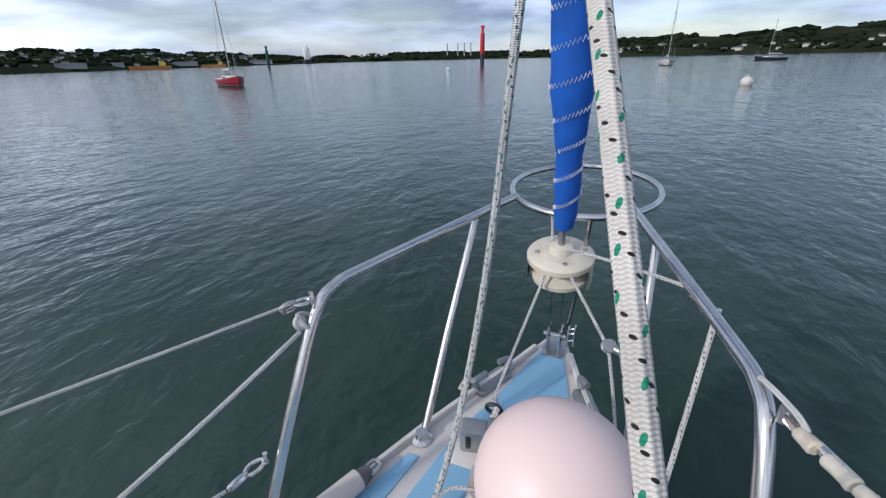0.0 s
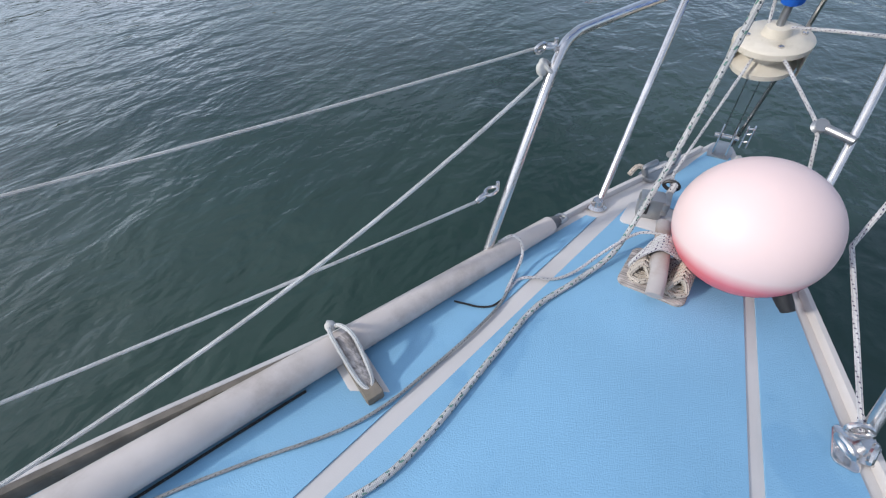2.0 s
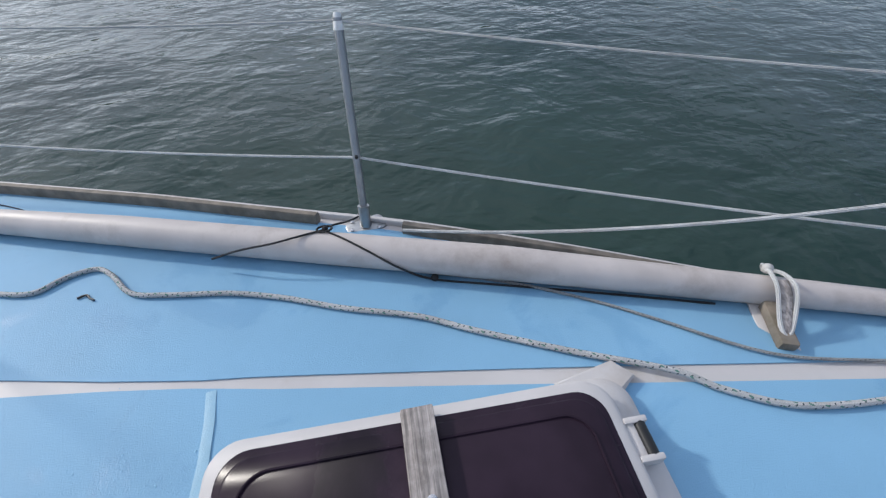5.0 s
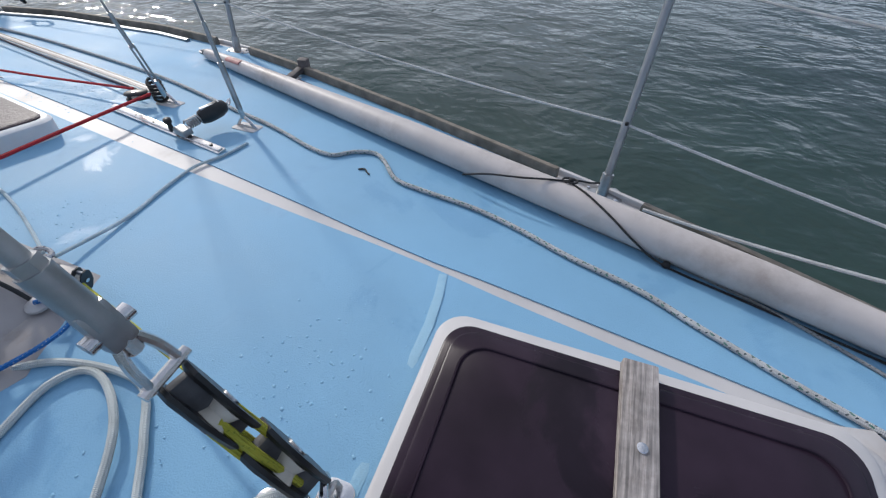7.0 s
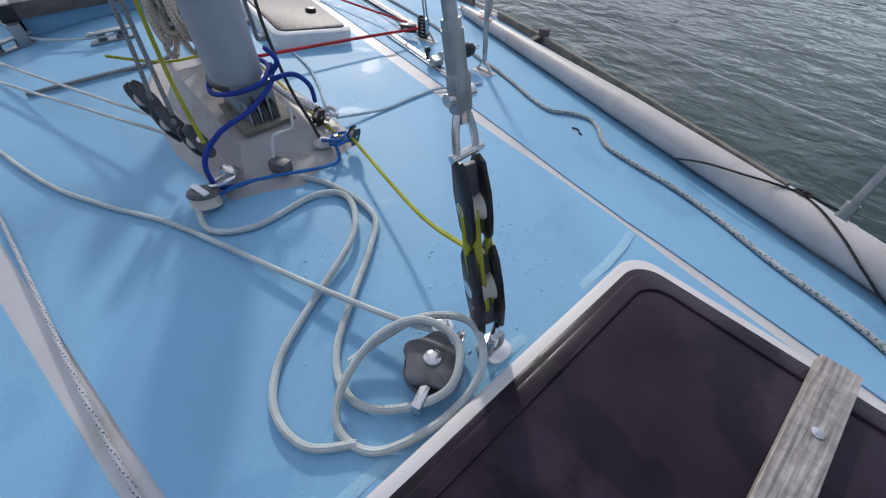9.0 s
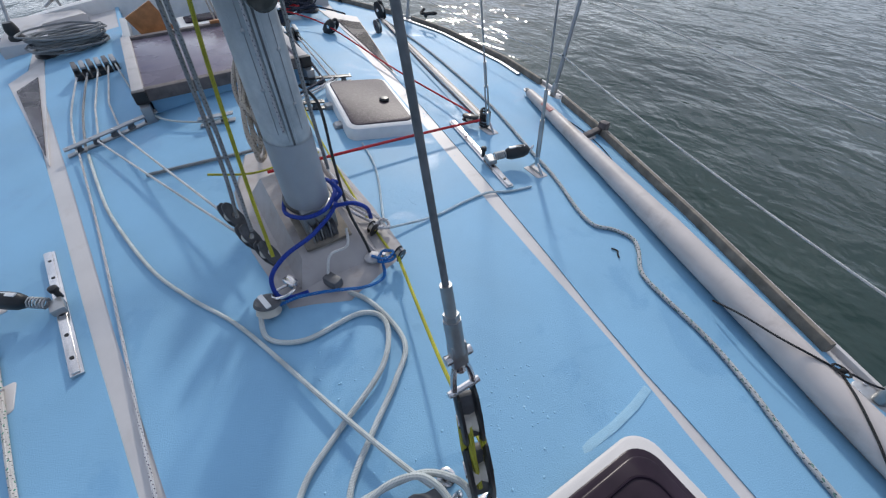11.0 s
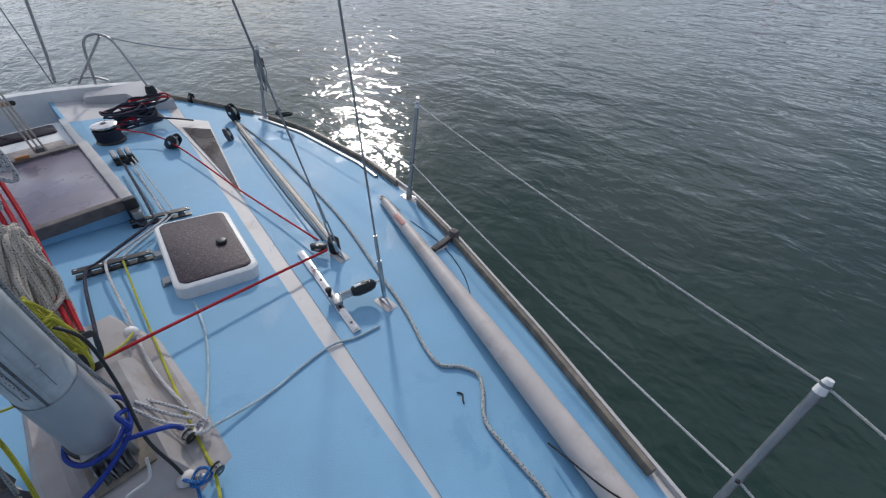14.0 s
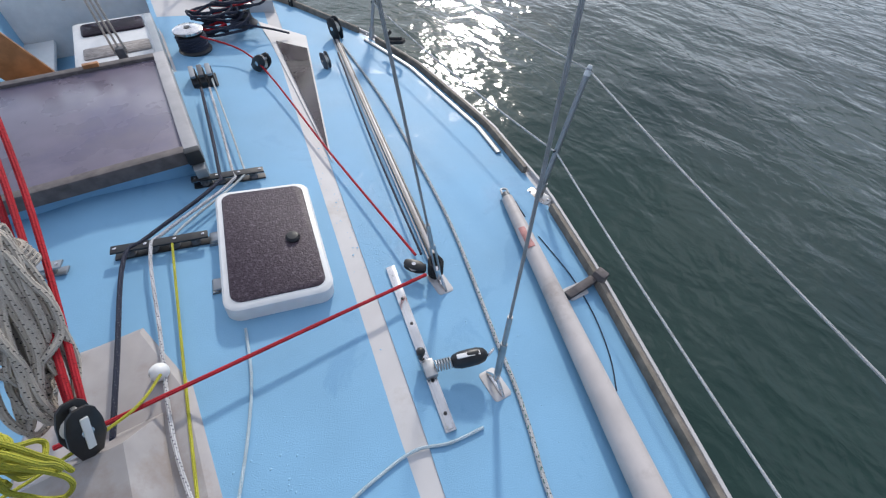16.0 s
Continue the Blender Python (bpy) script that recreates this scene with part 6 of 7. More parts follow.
def organiser(a, b, k, mat=BLACK):
    a, b = Vector((*a, deck_z(*a) + 0.004)), Vector((*b, deck_z(*b) + 0.004))
    ob = thing("deck_organiser", "dark flat deck organiser with a row of small sheaves", "deck organiser", group="deck organisers")
    ang = math.degrees(math.atan2(b.y - a.y, b.x - a.x))
    tiltm = Matrix.Rotation(radians(ang), 4, "Z") @ Matrix.Rotation(-math.atan2(b.z - a.z, math.hypot(b.x - a.x, b.y - a.y)), 4, "Y")
    ln = (b - a).length
    part("top_plate", Geo().box(a.lerp(b, 0.5) + Vector((0, 0, 0.038)), (ln + 0.03, 0.036, 0.008), m=tiltm, bevel=0.003), mat, ob)
    part("base_plate", Geo().box(a.lerp(b, 0.5) + Vector((0, 0, 0.004)), (ln + 0.03, 0.036, 0.008), m=tiltm, bevel=0.003), mat, ob)
    for i in range(k):
        c = a.lerp(b, (i + 0.5) / k)
        part("sheave", Geo().lathe([(0.019, 0.009), (0.014, 0.021), (0.019, 0.033)], 16, Matrix.Translation(c)), GREYP, ob)
        part("bolt", Geo().lathe([(0.006, 0.04), (0.006, 0.045), (0.003, 0.046)], 8, Matrix.Translation(a.lerp(b, i / max(1, k - 1)))), STEEL, ob)
    return ob


organiser((-0.10, -2.70), (-0.37, -2.66), 4)
organiser((-0.40, -3.0), (-0.65, -2.975), 4)
organiser((0.79, -2.95), (0.39, -3.02), 5, ALLOY)
organiser((0.07, -2.72), (0.20, -2.76), 2, ALLOY)


def clutch(at, rz, k, label):
    x, y = at
    ob = thing("rope_clutch", label, "rope clutch", (x, y, deck_z(x, y) + 0.004), "rope clutches", rz)
    w = 0.042
    for i in range(k):
        ox = (i - (k - 1) / 2) * w
        b = part("body", Geo().slab([(-0.07, 0), (0.07, 0), (0.07, 0.03), (0.03, 0.055), (-0.05, 0.06), (-0.07, 0.03)], -0.016, 0.016, pose(ox, 0, 0) @ Matrix.Rotation(radians(90), 4, "Z") @ Matrix.Rotation(radians(90), 4, "X"), 0.003), BLACK, ob)
        part("lever", Geo().box((ox, 0.01, 0.068), (0.026, 0.10, 0.016), m=Matrix.Rotation(radians(-8), 4, "X"), bevel=0.005), GREYP if i % 2 else ALLOY, b)
    part("base", Geo().box((0, 0, 0.003), (k * w + 0.01, 0.15, 0.006), bevel=0.002), BLACK, ob)
    return ob


clutch((-0.59, -3.92), -4, 3, "triple black rope clutch with lines passing through it")
clutch((0.64, -3.99), 6, 6, "row of black rope clutches with white lines through")

# ---- side deck tracks, cars, shroud bases ----
def sheet_track(s):
    ob = thing("sheet_track", "drilled alloy sheet track bolted to the deck", "track", group="sheet tracks")
    a, b = (Vector((-0.82, -1.63)), Vector((-0.93, -2.26))) if s > 0 else (Vector((0.77, -1.60)), Vector((0.855, -2.20)))
    n = (a - b).normalized()
    rz = math.degrees(math.atan2(n.y, n.x))
    c = a.lerp(b, 0.5)
    z = deck_z(c.x, c.y) + 0.004
    m = Matrix.Rotation(radians(rz), 4, "Z") @ Matrix.Rotation(radians(7 * s), 4, "X")
    part("rail", Geo().box((c.x, c.y, z + 0.006), (0.64, 0.034, 0.012), m=m, bevel=0.002).box((c.x, c.y, z + 0.014), (0.63, 0.020, 0.008), m=m, bevel=0.002), STEEL, ob)
    for i in range(6):
        q = a.lerp(b, 0.08 + 0.168 * i)
        part("hole", Geo().lathe([(0.006, 0), (0.006, 0.0025), (0.004, 0.003)], 10, pose(q.x, q.y, deck_z(q.x, q.y) + 0.021)), BLACK, ob)
    return a, b


for s in (1, -1):
    a, b = sheet_track(s)
    q = a.lerp(b, 0.30 if s > 0 else 0.46)
    z = deck_z(q.x, q.y) + 0.024
    lead = thing("sheet_car", "track car with a sprung black fairlead block lying outboard", "sheet car", group="sheet cars")
    part("slider", Geo().box((q.x, q.y, z + 0.012), (0.04, 0.06, 0.026), rz=-10 * s, bevel=0.006), DULL_STEEL, lead)
    part("plunger", Geo().lathe([(0.009, 0), (0.009, 0.03), (0.014, 0.032), (0.014, 0.046), (0.008, 0.05)], 14, pose(q.x + 0.004 * s, q.y - 0.05, z + 0.005)), BLACK, lead)
    reach = Vector((-0.196 * s, 0.06 if s > 0 else -0.14, 0.012))
    root = Vector((q.x, q.y, z + 0.024))
    turn = reach.to_track_quat("Z", "Y").to_matrix().to_4x4()
    spring = [root + reach * (0.10 + 0.0062 * i) + turn.to_3x3() @ Vector((0.017 * math.cos(i * 0.9), 0.017 * math.sin(i * 0.9), 0)) for i in range(40)]
    part("spring", Geo().tube(spring, 0.003, 6), DULL_STEEL, lead)
    mid = root + reach * 0.62
    part("block_body", Geo().lathe([(0.010, -0.060), (0.024, -0.050), (0.031, -0.028), (0.032, 0.0), (0.031, 0.028), (0.024, 0.050), (0.010, 0.060)], 22, Matrix.Translation(mid) @ turn, 0.85, 1.0), BLACK, lead)
    part("side_plate", Geo().box(mid + Vector((0.004 * s, 0, 0.0285)), (0.075, 0.015, 0.005), rz=math.degrees(math.atan2(reach.y, reach.x)), bevel=0.002), WHITE, lead)
    part("end_ring", link_ring(root + reach * 0.97 + Vector((0, 0, 0.004)), 0.015, 0.0038, pose(0, 0, 0, 75, 0, 20)), STEEL, lead)

SHROUDS = [((-1.07, -2.12), Vector((-0.36, -1.93, 4.0))), ((-1.022, -1.69), Vector((-1.09, -1.95, 4.0)))]
for s in (1, -1):
    for i, (b, up) in enumerate(SHROUDS):
        foot = Vector((b[0] * s + (0.06 if s < 0 else 0) * (-1), b[1] + (0.06 if s < 0 else 0), deck_z(*b) + 0.004))
        head = Vector((up.x * s, up.y, up.z))
        way = (head - foot).normalized()
        ob = thing("shroud", "grey wire shroud with an open rigging screw on a deck eye", "shroud", group="shrouds")
        part("wire", Geo().tube([foot + way * (0.36 if i == 0 else 0.30), head], 0.0042, 8), WIRE, ob)
        part("swage", Geo().tube([foot + way * 0.25, foot + way * 0.38], 0.0075, 10), DULL_STEEL, ob)
        if i == 0:
            for d in (-0.008, 0.008):
                part("screw_frame", Geo().tube([foot + way * 0.10 + Vector((d, 0, 0)), foot + way * 0.26 + Vector((d, 0, 0))], 0.0042, 8), DULL_STEEL, ob)
        else:
            part("screw_body", Geo().tube([foot + way * 0.08, foot + way * 0.25], 0.0105, 10), DULL_STEEL, ob)
        part("toggle", Geo().tube([foot + way * 0.04, foot + way * 0.11], 0.010, 10), STEEL, ob)
        part("deck_loop", Geo().tube(smooth([foot + Vector((0.0, -0.045, 0)), foot + Vector((0, -0.02, 0.03)), foot + Vector((0, 0, 0.045)), foot + Vector((0, 0.02, 0.03)), foot + Vector((0, 0.045, 0))], 5), 0.006, 8).tube([foot + Vector((0, -0.045, 0.003)), foot + Vector((0, 0.045, 0.003))], 0.006, 8), STEEL, ob)
        part("pad", Geo().slab(rounded(0.065, 0.105, 0.012, 3, foot.x, foot.y), lambda x, y: deck_z(x, y) + 0.003, lambda x, y: deck_z(x, y) + 0.007, inset=0.002), GEL, ob)
block("dark snatch block shackled to the shroud base with red rope", (-1.035, -2.17, deck_z(1.03, -2.17) + 0.05), (0.7, -0.75, 0.05), 0.085, cheek=BLACK, group="blocks", axle=(0.1, 0.1, 1), slim=0.9)
g = Geo()
for i in range(5):
    g.tube(smooth([(-1.06, -2.14, 0.015 + 0.016 * i), (-1.095, -2.15, 0.02 + 0.016 * i), (-1.08, -2.19, 0.03 + 0.016 * i), (-1.05, -2.17, 0.02 + 0.016 * i)], 4, True), 0.006, 7, closed=True)
solid("shroud_lashing", g, BLACK_CORD, "black line wound round the shroud base", "rope")

# leads from the quarter block to the shroud base
strap = thing("preventer_strap", "folded grey webbing strap with dark edges along the deck", "strap")
for off, w, mat in ((0.0, 0.018, GEL_GREY), (0.0135, 0.010, BLACK), (-0.0135, 0.010, BLACK), (0.026, 0.005, GEL_GREY)):
    pts = [(-1.10 + off - 0.41 * f, -2.20 - 2.12 * f, deck_z(-1.10 - 0.41 * f, -2.20 - 2.12 * f) + 0.03 - 0.01 * f) for f in (i / 14 for i in range(15))]
    part("band", Geo().tube(pts, w / 2, 8, squash=0.22), mat, strap)
line([(-1.06, -2.25, 0.03), (-1.20, -3.0, 0.02), (-1.42, -4.05, 0.03)], 0.005, DARK_ROPE, "thin dark line running beside the webbing strap")
block("tall black quarter block on the side deck", (-1.54, -4.36, deck_z(1.54, -4.36)), (0.15, -0.25, 1), 0.15, cheek=BLACK, group="quarter blocks")
block("small dark block tied beside the quarter block", (-1.30, -3.92, deck_z(1.30, -3.92) + 0.005), (0.1, -0.3, 1), 0.10, cheek=GREYP, group="quarter blocks")
block("black fairlead block for the red rope", (-0.895, -4.03, deck_z(0.9, -4.03) + 0.006), (-0.25, 0.5, 0.45), 0.15, cheek=BLACK, group="blocks", axle=(1.0, 0.45, 0.1))
for y, lab in ((-4.05, "black cord bundle"),):
    solid("cord_bundle", Geo().tube(smooth([(-1.80, -4.02, 0.0), (-1.76, -3.95, 0.04), (-1.82, -3.90, 0.05), (-1.86, -3.98, 0.03), (-1.78, -4.06, 0.02), (-1.83, -4.1, 0.04)], 6), 0.012, 8), BLACK_CORD, "dark cord bundled on the toe rail", "rope")

# ---- small hatch ----
small = thing("deck_hatch", "small deck hatch with a speckled dark lid in a white frame", "hatch", (-0.572, -2.525, deck_z(0.572, -2.525) + 0.002), rz=-9.0)
tilt4 = Matrix.Rotation(radians(-6.6), 4, "Y")
PEB = material("speckled_nonslip_lid", (0.054, 0.037, 0.047), 0.46, spread=0.6, scale=230, bump=1.0, fine=150, stain=(0.15, 0.12, 0.14), stain_amount=0.45, ior=1.3)
part("frame", Geo().slab(rounded(0.350, 0.585, 0.05, 7), -0.004, 0.070, tilt4, 0.010), WHITE, small)
part("lid", Geo().slab(rounded(0.302, 0.535, 0.038, 7), 0.05, 0.0765, tilt4, 0.004), PEB, small, "dark speckled non-slip lid")
part("knob", Geo().lathe([(0.024, 0.074), (0.026, 0.084), (0.02, 0.092), (0.006, 0.094)], 18, tilt4 @ pose(-0.075, 0.03, 0)), BLACK, small)
for y in (-0.10, 0.13):
    part("hinge", Geo().box((0.185, y, 0.03), (0.04, 0.05, 0.03), bevel=0.008).tube([(0.20, y - 0.03, 0.025), (0.20, y + 0.03, 0.025)], 0.013, 10), ALLOY, small)

# ---- sliding hatch, cabin windows, cockpit ----
slide = thing("sliding_hatch", "sliding companionway hatch of hazed acrylic in a weathered frame", "hatch")
SZ = 0.190
part("panel", Geo().slab(rounded(0.80, 0.90, 0.02, 3, -0.01, -3.53), SZ + 0.012, SZ + 0.026, inset=0.003), HAZED, slide, "hazed violet-grey acrylic panel")
for y, h in ((-3.07, 0.062), (-3.985, 0.055)):
    part("cross_bar", Geo().box((-0.01, y, SZ + 0.042 - h / 2), (0.80, 0.045, h), bevel=0.006), DARK_WOOD, slide, "weathered dark wooden cross bar")
for s in (-1, 1):
    part("side_rail", Geo().box((-0.01 + s * 0.425, -3.53, SZ + 0.01), (0.055, 0.97, 0.06), bevel=0.006), FADED, slide, "pale worn side rail")
    part("runner", Geo().box((-0.01 + s * 0.425, -3.87, SZ - 0.065), (0.045, 1.76, 0.09), bevel=0.004), ALLOY, slide, "alloy hatch runner")
    part("end_stop", Geo().box((-0.01 + s * 0.425, -3.05, SZ + 0.012), (0.06, 0.04, 0.062), bevel=0.006), BLACK, slide)
part("handle", Geo().box((-0.13, -3.975, SZ + 0.052), (0.07, 0.028, 0.02), bevel=0.005), BROWN_WOOD, slide)
part("lower_board", Geo().box((-0.01, -3.57, SZ - 0.065), (0.79, 0.97, 0.10), bevel=0.006), BLUE, slide)
for s in (-1, 1):
    wdw = thing("cabin_window", "dark triangular cabin side window set in pale gelcoat", "window", group="cabin windows")
    tri_o = [(0.90, -3.02), (1.11, -4.10), (1.0, -4.25)] if s > 0 else [(s * 0.985, -3.06), (s * 1.27, -4.23), (s * 1.11, -4.38)]
    if s > 0:
        tri_o = tri_o[::-1]
    part("surround", Geo().slab([(0.885, -2.93), (1.18, -4.32), (0.985, -4.62), (0.965, -4.27)] if s > 0 else [(s * 0.97, -2.97), (s * 1.335, -4.45), (s * 1.09, -4.76), (s * 1.075, -4.40)], lambda x, y: deck_z(x, y), lambda x, y: deck_z(x, y) + 0.009, inset=0.003), GEL, wdw)
    part("pane", Geo().slab(tri_o, lambda x, y: deck_z(x, y) + 0.006, lambda x, y: deck_z(x, y) + 0.016, inset=0.003), SMOKED, wdw, "dark smoked pane with wet marks")


def winch(at, size, label):
    ob = thing("winch", label, "winch", (at[0], at[1], deck_z(*at) + 0.004), "winches")
    part("base", Geo().lathe([(0.075 * size, 0), (0.078 * size, 0.01), (0.062 * size, 0.026), (0.058 * size, 0.04)], 28), BLACK, ob)
    part("drum", Geo().lathe([(0.055 * size, 0.036), (0.050 * size, 0.075), (0.056 * size, 0.108), (0.068 * size, 0.116)], 28), BLACK, ob)
    part("top", Geo().lathe([(0.068 * size, 0.116), (0.068 * size, 0.128), (0.054 * size, 0.137), (0.02 * size, 0.137), (0.016 * size, 0.130)], 28), STEEL, ob)
    part("socket", Geo().lathe([(0.014 * size, 0.135), (0.014 * size, 0.140), (0.009 * size, 0.140)], 8), BLACK, ob)
    return ob


winch((-0.62, -4.35), 1.25, "black winch with a bright steel top wrapped in dark line")
winch((-0.99, -4.73), 1.2, "black winch with a bright steel top beside the cockpit")
winch((0.95, -4.72), 1.15, "black winch with a bright steel top beside the cockpit")
rnd = random.Random(9)
g, gr = Geo(), Geo()
for i in range(16):
    c = Vector((-0.665 - 0.018 * i * rnd.random(), -4.40 - 0.016 * i * rnd.random(), deck_z(0.7, -4.2) + 0.04 + 0.008 * i))
    w = rnd.uniform(0.08, 0.2)
    pts = [c + Vector((-w * 0.9 + w * math.cos(6.28318 * q / 9 + i), -0.10 + 0.5 * w * math.sin(6.28318 * q / 9 + i), rnd.uniform(-0.012, 0.02))) for q in range(9)]
    (gr if i % 5 == 4 else g).tube(smooth(pts, 4, True), 0.008, 7, closed=True)
g.tube(smooth([(-0.85, -4.46, 0.15), (-1.0, -4.45, 0.10), (-1.12, -4.44, 0.06), (-1.22, -4.43, 0.02)], 5), 0.007, 7)
for i in range(5):
    g.tube([(-0.62 + 0.078 * math.cos(6.28318 * q / 18), -4.35 + 0.078 * math.sin(6.28318 * q / 18), deck_z(0.63, -4.17) + 0.03 + 0.016 * i) for q in range(18)], 0.009, 7, closed=True)
solid("tangled_rope", g, DARK_ROPE, "dark tangled rope heaped against the winch", "rope coil")
solid("red_rope", gr, RED_ROPE, "red rope turns among the dark tangle", "rope coil")
g = Geo()
for i in range(22):
    c = Vector((0.79 + rnd.uniform(-0.03, 0.03), -4.66 + rnd.uniform(-0.04, 0.04), deck_z(0.8, -4.5) + 0.02 + 0.0055 * i))
    w = rnd.uniform(0.17, 0.26)
    g.tube(smooth([c + Vector((w * math.cos(6.28318 * q / 10), 0.5 * w * math.sin(6.28318 * q / 10), rnd.uniform(-0.008, 0.012))) for q in range(10)], 3, True), 0.007, 7, closed=True)
solid("rope_coil", g, HALYARD, "large grey coil of halyard tails lying on deck", "rope coil")

# cockpit well, coamings, stern
cp = thing("cockpit", "white gelcoat cockpit well with pale coamings", "cockpit")
tagged(cp, kind="structure")
part("sole", Geo().box((0, -4.84, -0.34), (0.92, 1.52, 0.04), bevel=0.01), BLUE, cp, "pale blue cockpit floor")
part("bulkhead", Geo().box((0, -4.065, -0.20), (0.92, 0.03, 0.60), bevel=0.005), WHITE, cp)
part("hatch_board", Geo().box((0, 0, 0), (0.20, 0.022, 0.26), m=Matrix(), bevel=0.006), BROWN_WOOD, cp, "orange-brown wooden hatch board standing open").matrix_basis = pose(0.235, -4.3, 0.19, 0, 24, 0)
part("washboard", Geo().box((0.12, -4.10, -0.02), (0.50, 0.02, 0.34), bevel=0.004), BROWN_WOOD, cp, "brown wooden washboard")
for s in (-1, 1):
    part("side", Geo().box((s * 0.462, -4.84, -0.21), (0.03, 1.54, 0.56), bevel=0.005), BLUE, cp, "pale blue cockpit side")
    part("side_bench", Geo().box((s * 0.36, -5.25, -0.20), (0.20, 0.66, 0.035), bevel=0.01), WHITE, cp)
part("thwart", Geo().box((-0.19, -4.92, -0.08), (0.50, 0.72, 0.16), bevel=0.03), WHITE, cp, "white moulded locker box")
part("locker_lid", Geo().slab(rounded(0.38, 0.20, 0.03, 4, -0.19, -5.10), 0.0, 0.012, inset=0.003), SMOKED, cp, "dark smoked locker lid")
part("locker_lid", Geo().slab(rounded(0.38, 0.16, 0.02, 4, -0.19, -4.72), 0.0, 0.008, inset=0.003), PALE_WOOD, cp, "bleached wooden slat panel")
part("traveller", Geo().box((0, -4.50, 0.0), (0.90, 0.04, 0.03), bevel=0.004), ALLOY, cp)
crown = Geo()
n = 16
vs = []
for i in range(n + 1):
    x = -1.22 + 2.44 * i / n
    yb = -5.60 + 0.10 * (x / 1.22) ** 2
    t = 0.17 - 0.10 * (x / 1.22) ** 2
    vs += [(x, yb, -0.5), (x, yb, t), (x, yb - 0.07, t + 0.008), (x, yb - 0.14, -0.9)]
crown.add(vs, [(i * 4 + j, i * 4 + j + 1, (i + 1) * 4 + j + 1, (i + 1) * 4 + j) for i in range(n) for j in range(3)])
part("transom_coaming", crown, WHITE, cp)
for s in (-1, 1):
    part("coaming", Geo().slab([(s * 1.05, -4.95), (s * 1.26, -4.95), (s * 1.22, -5.55), (s * 0.72, -5.58), (s * 0.68, -5.42), (s * 0.98, -5.3)], lambda x, y: deck_z(x, y) - 0.05, lambda x, y: 0.07 - 0.06 * (y + 4.95), inset=0.02), GEL, cp)
tiller = thing("tiller", "brown varnished wooden tiller with a rope hitched to it", "tiller")
part("shaft", Geo().tube([(0.05, -5.5, 0.10), (-0.12, -5.15, 0.24), (-0.22, -4.92, 0.30)], 0.022, 12, r2=0.016), BROWN_WOOD, tiller)
part("grip", Geo().tube([(-0.22, -4.92, 0.30), (-0.235, -4.885, 0.305)], 0.018, 12), BLACK, tiller)
sheet = thing("mainsheet_tackle", "pale mainsheet tackle falling to the bridge deck", "tackle")
for dx in (-0.03, 0.0, 0.03):
    part("fall", Geo().tube([(-0.22 + dx, -4.52, 0.05), (-0.17 + dx * 0.6, -4.80, 0.6), (-0.1, -5.1, 1.4)], 0.0065, 8), BEIGE, sheet)
part("block", Geo().box((-0.22, -4.51, 0.05), (0.05, 0.05, 0.09), bevel=0.015), GREYP, sheet)
for s in (-1, 1):
    push = thing("pushpit", "bent stainless stern rail with two legs", "stern rail", group="stern rails")
    part("rail", Geo().tube(smooth([(s * 1.16, -5.02, 0.02), (s * 1.08, -5.22, 0.44), (s * 1.04, -5.32, 0.545), (s * 0.95, -5.42, 0.56), (s * 0.88, -5.50, 0.47), (s * 0.84, -5.58, 0.14)], 7), 0.011, 10), DULL_STEEL, push)
    part("leg", Geo().tube([(s * 1.0, -5.36, 0.55), (s * 0.72, -5.58, 0.17)], 0.010, 10), DULL_STEEL, push)
    part("lower_rail", Geo().tube(smooth([(s * 0.95, -5.60, 0.14), (s * 0.85, -5.62, 0.19), (s * 0.70, -5.63, 0.20), (s * 0.66, -5.63, 0.17)], 5), 0.010, 10), DULL_STEEL, push)
    ven = thing("stern_winch", "stack of black winch drums on the coaming corner", "winch", (s * 1.13, -5.02, 0.06), "winches")
    part("drum", Geo().lathe([(0.05, 0), (0.052, 0.03), (0.04, 0.05), (0.045, 0.08), (0.035, 0.12), (0.03, 0.13)], 22), BLACK, ven)
lines = sag((-1.04, -5.32, 0.545), STAN[2][1], 0.06, 12)
solid("stern_lifeline", Geo().tube(lines, 0.006, 8), WHITE_LINE, "slack white lifeline from stern rail to stanchion", "lifeline", "lifelines")
coil("rope_coil", (-1.90, -4.44, 0.44), 0.035, 0.34, 6, 0.004, HALYARD, "grey line coil hung on the stanchion", 0, 12)
block("black block hung on the stanchion", (-1.92, -4.43, 0.38), (0, 0, -1), 0.08, cheek=BLACK, group="blocks")
block("pair of black stern blocks at the deck edge", (-1.42, -5.06, deck_z(1.42, -5.06)), (-0.3, -0.1, 1), 0.09, cheek=BLACK, group="blocks")
solid("backstay", Geo().tube([(-0.55, -5.62, 0.20), (-0.2, -4.9, 4.0), (0.0, -4.0, 8.5)], 0.005, 8).tube([(-0.57, -5.62, 0.20), (-0.62, -5.66, 0.42), (-0.72, -5.75, 1.0)], 0.012, 8), WIRE, "grey wire backstay rising from the stern", "stay")
solid("backstay", Geo().tube([(0.35, -5.58, 0.20), (0.33, -5.3, 3.0), (0.2, -4.6, 7.5)], 0.0045, 8), WIRE, "grey wire running backstay with a rope tail", "stay")
solid("stern_lifeline", Geo().tube(sag((1.04, -5.32, 0.545), (1.95, -4.4, 0.5), 0.01, 6), 0.011, 8), DULL_STEEL, "bright steel stern rail tube", "lifeline", "lifelines")

# wet marks and small dents of the deck
solid("bent_clip", Geo().tube(smooth(on_deck([(-0.915, -1.145), (-0.925, -1.125), (-0.91, -1.11), (-0.90, -1.095)], 0.003), 4), 0.003, 6), BLACK, "tiny dark bent clip lying on deck", "clip")

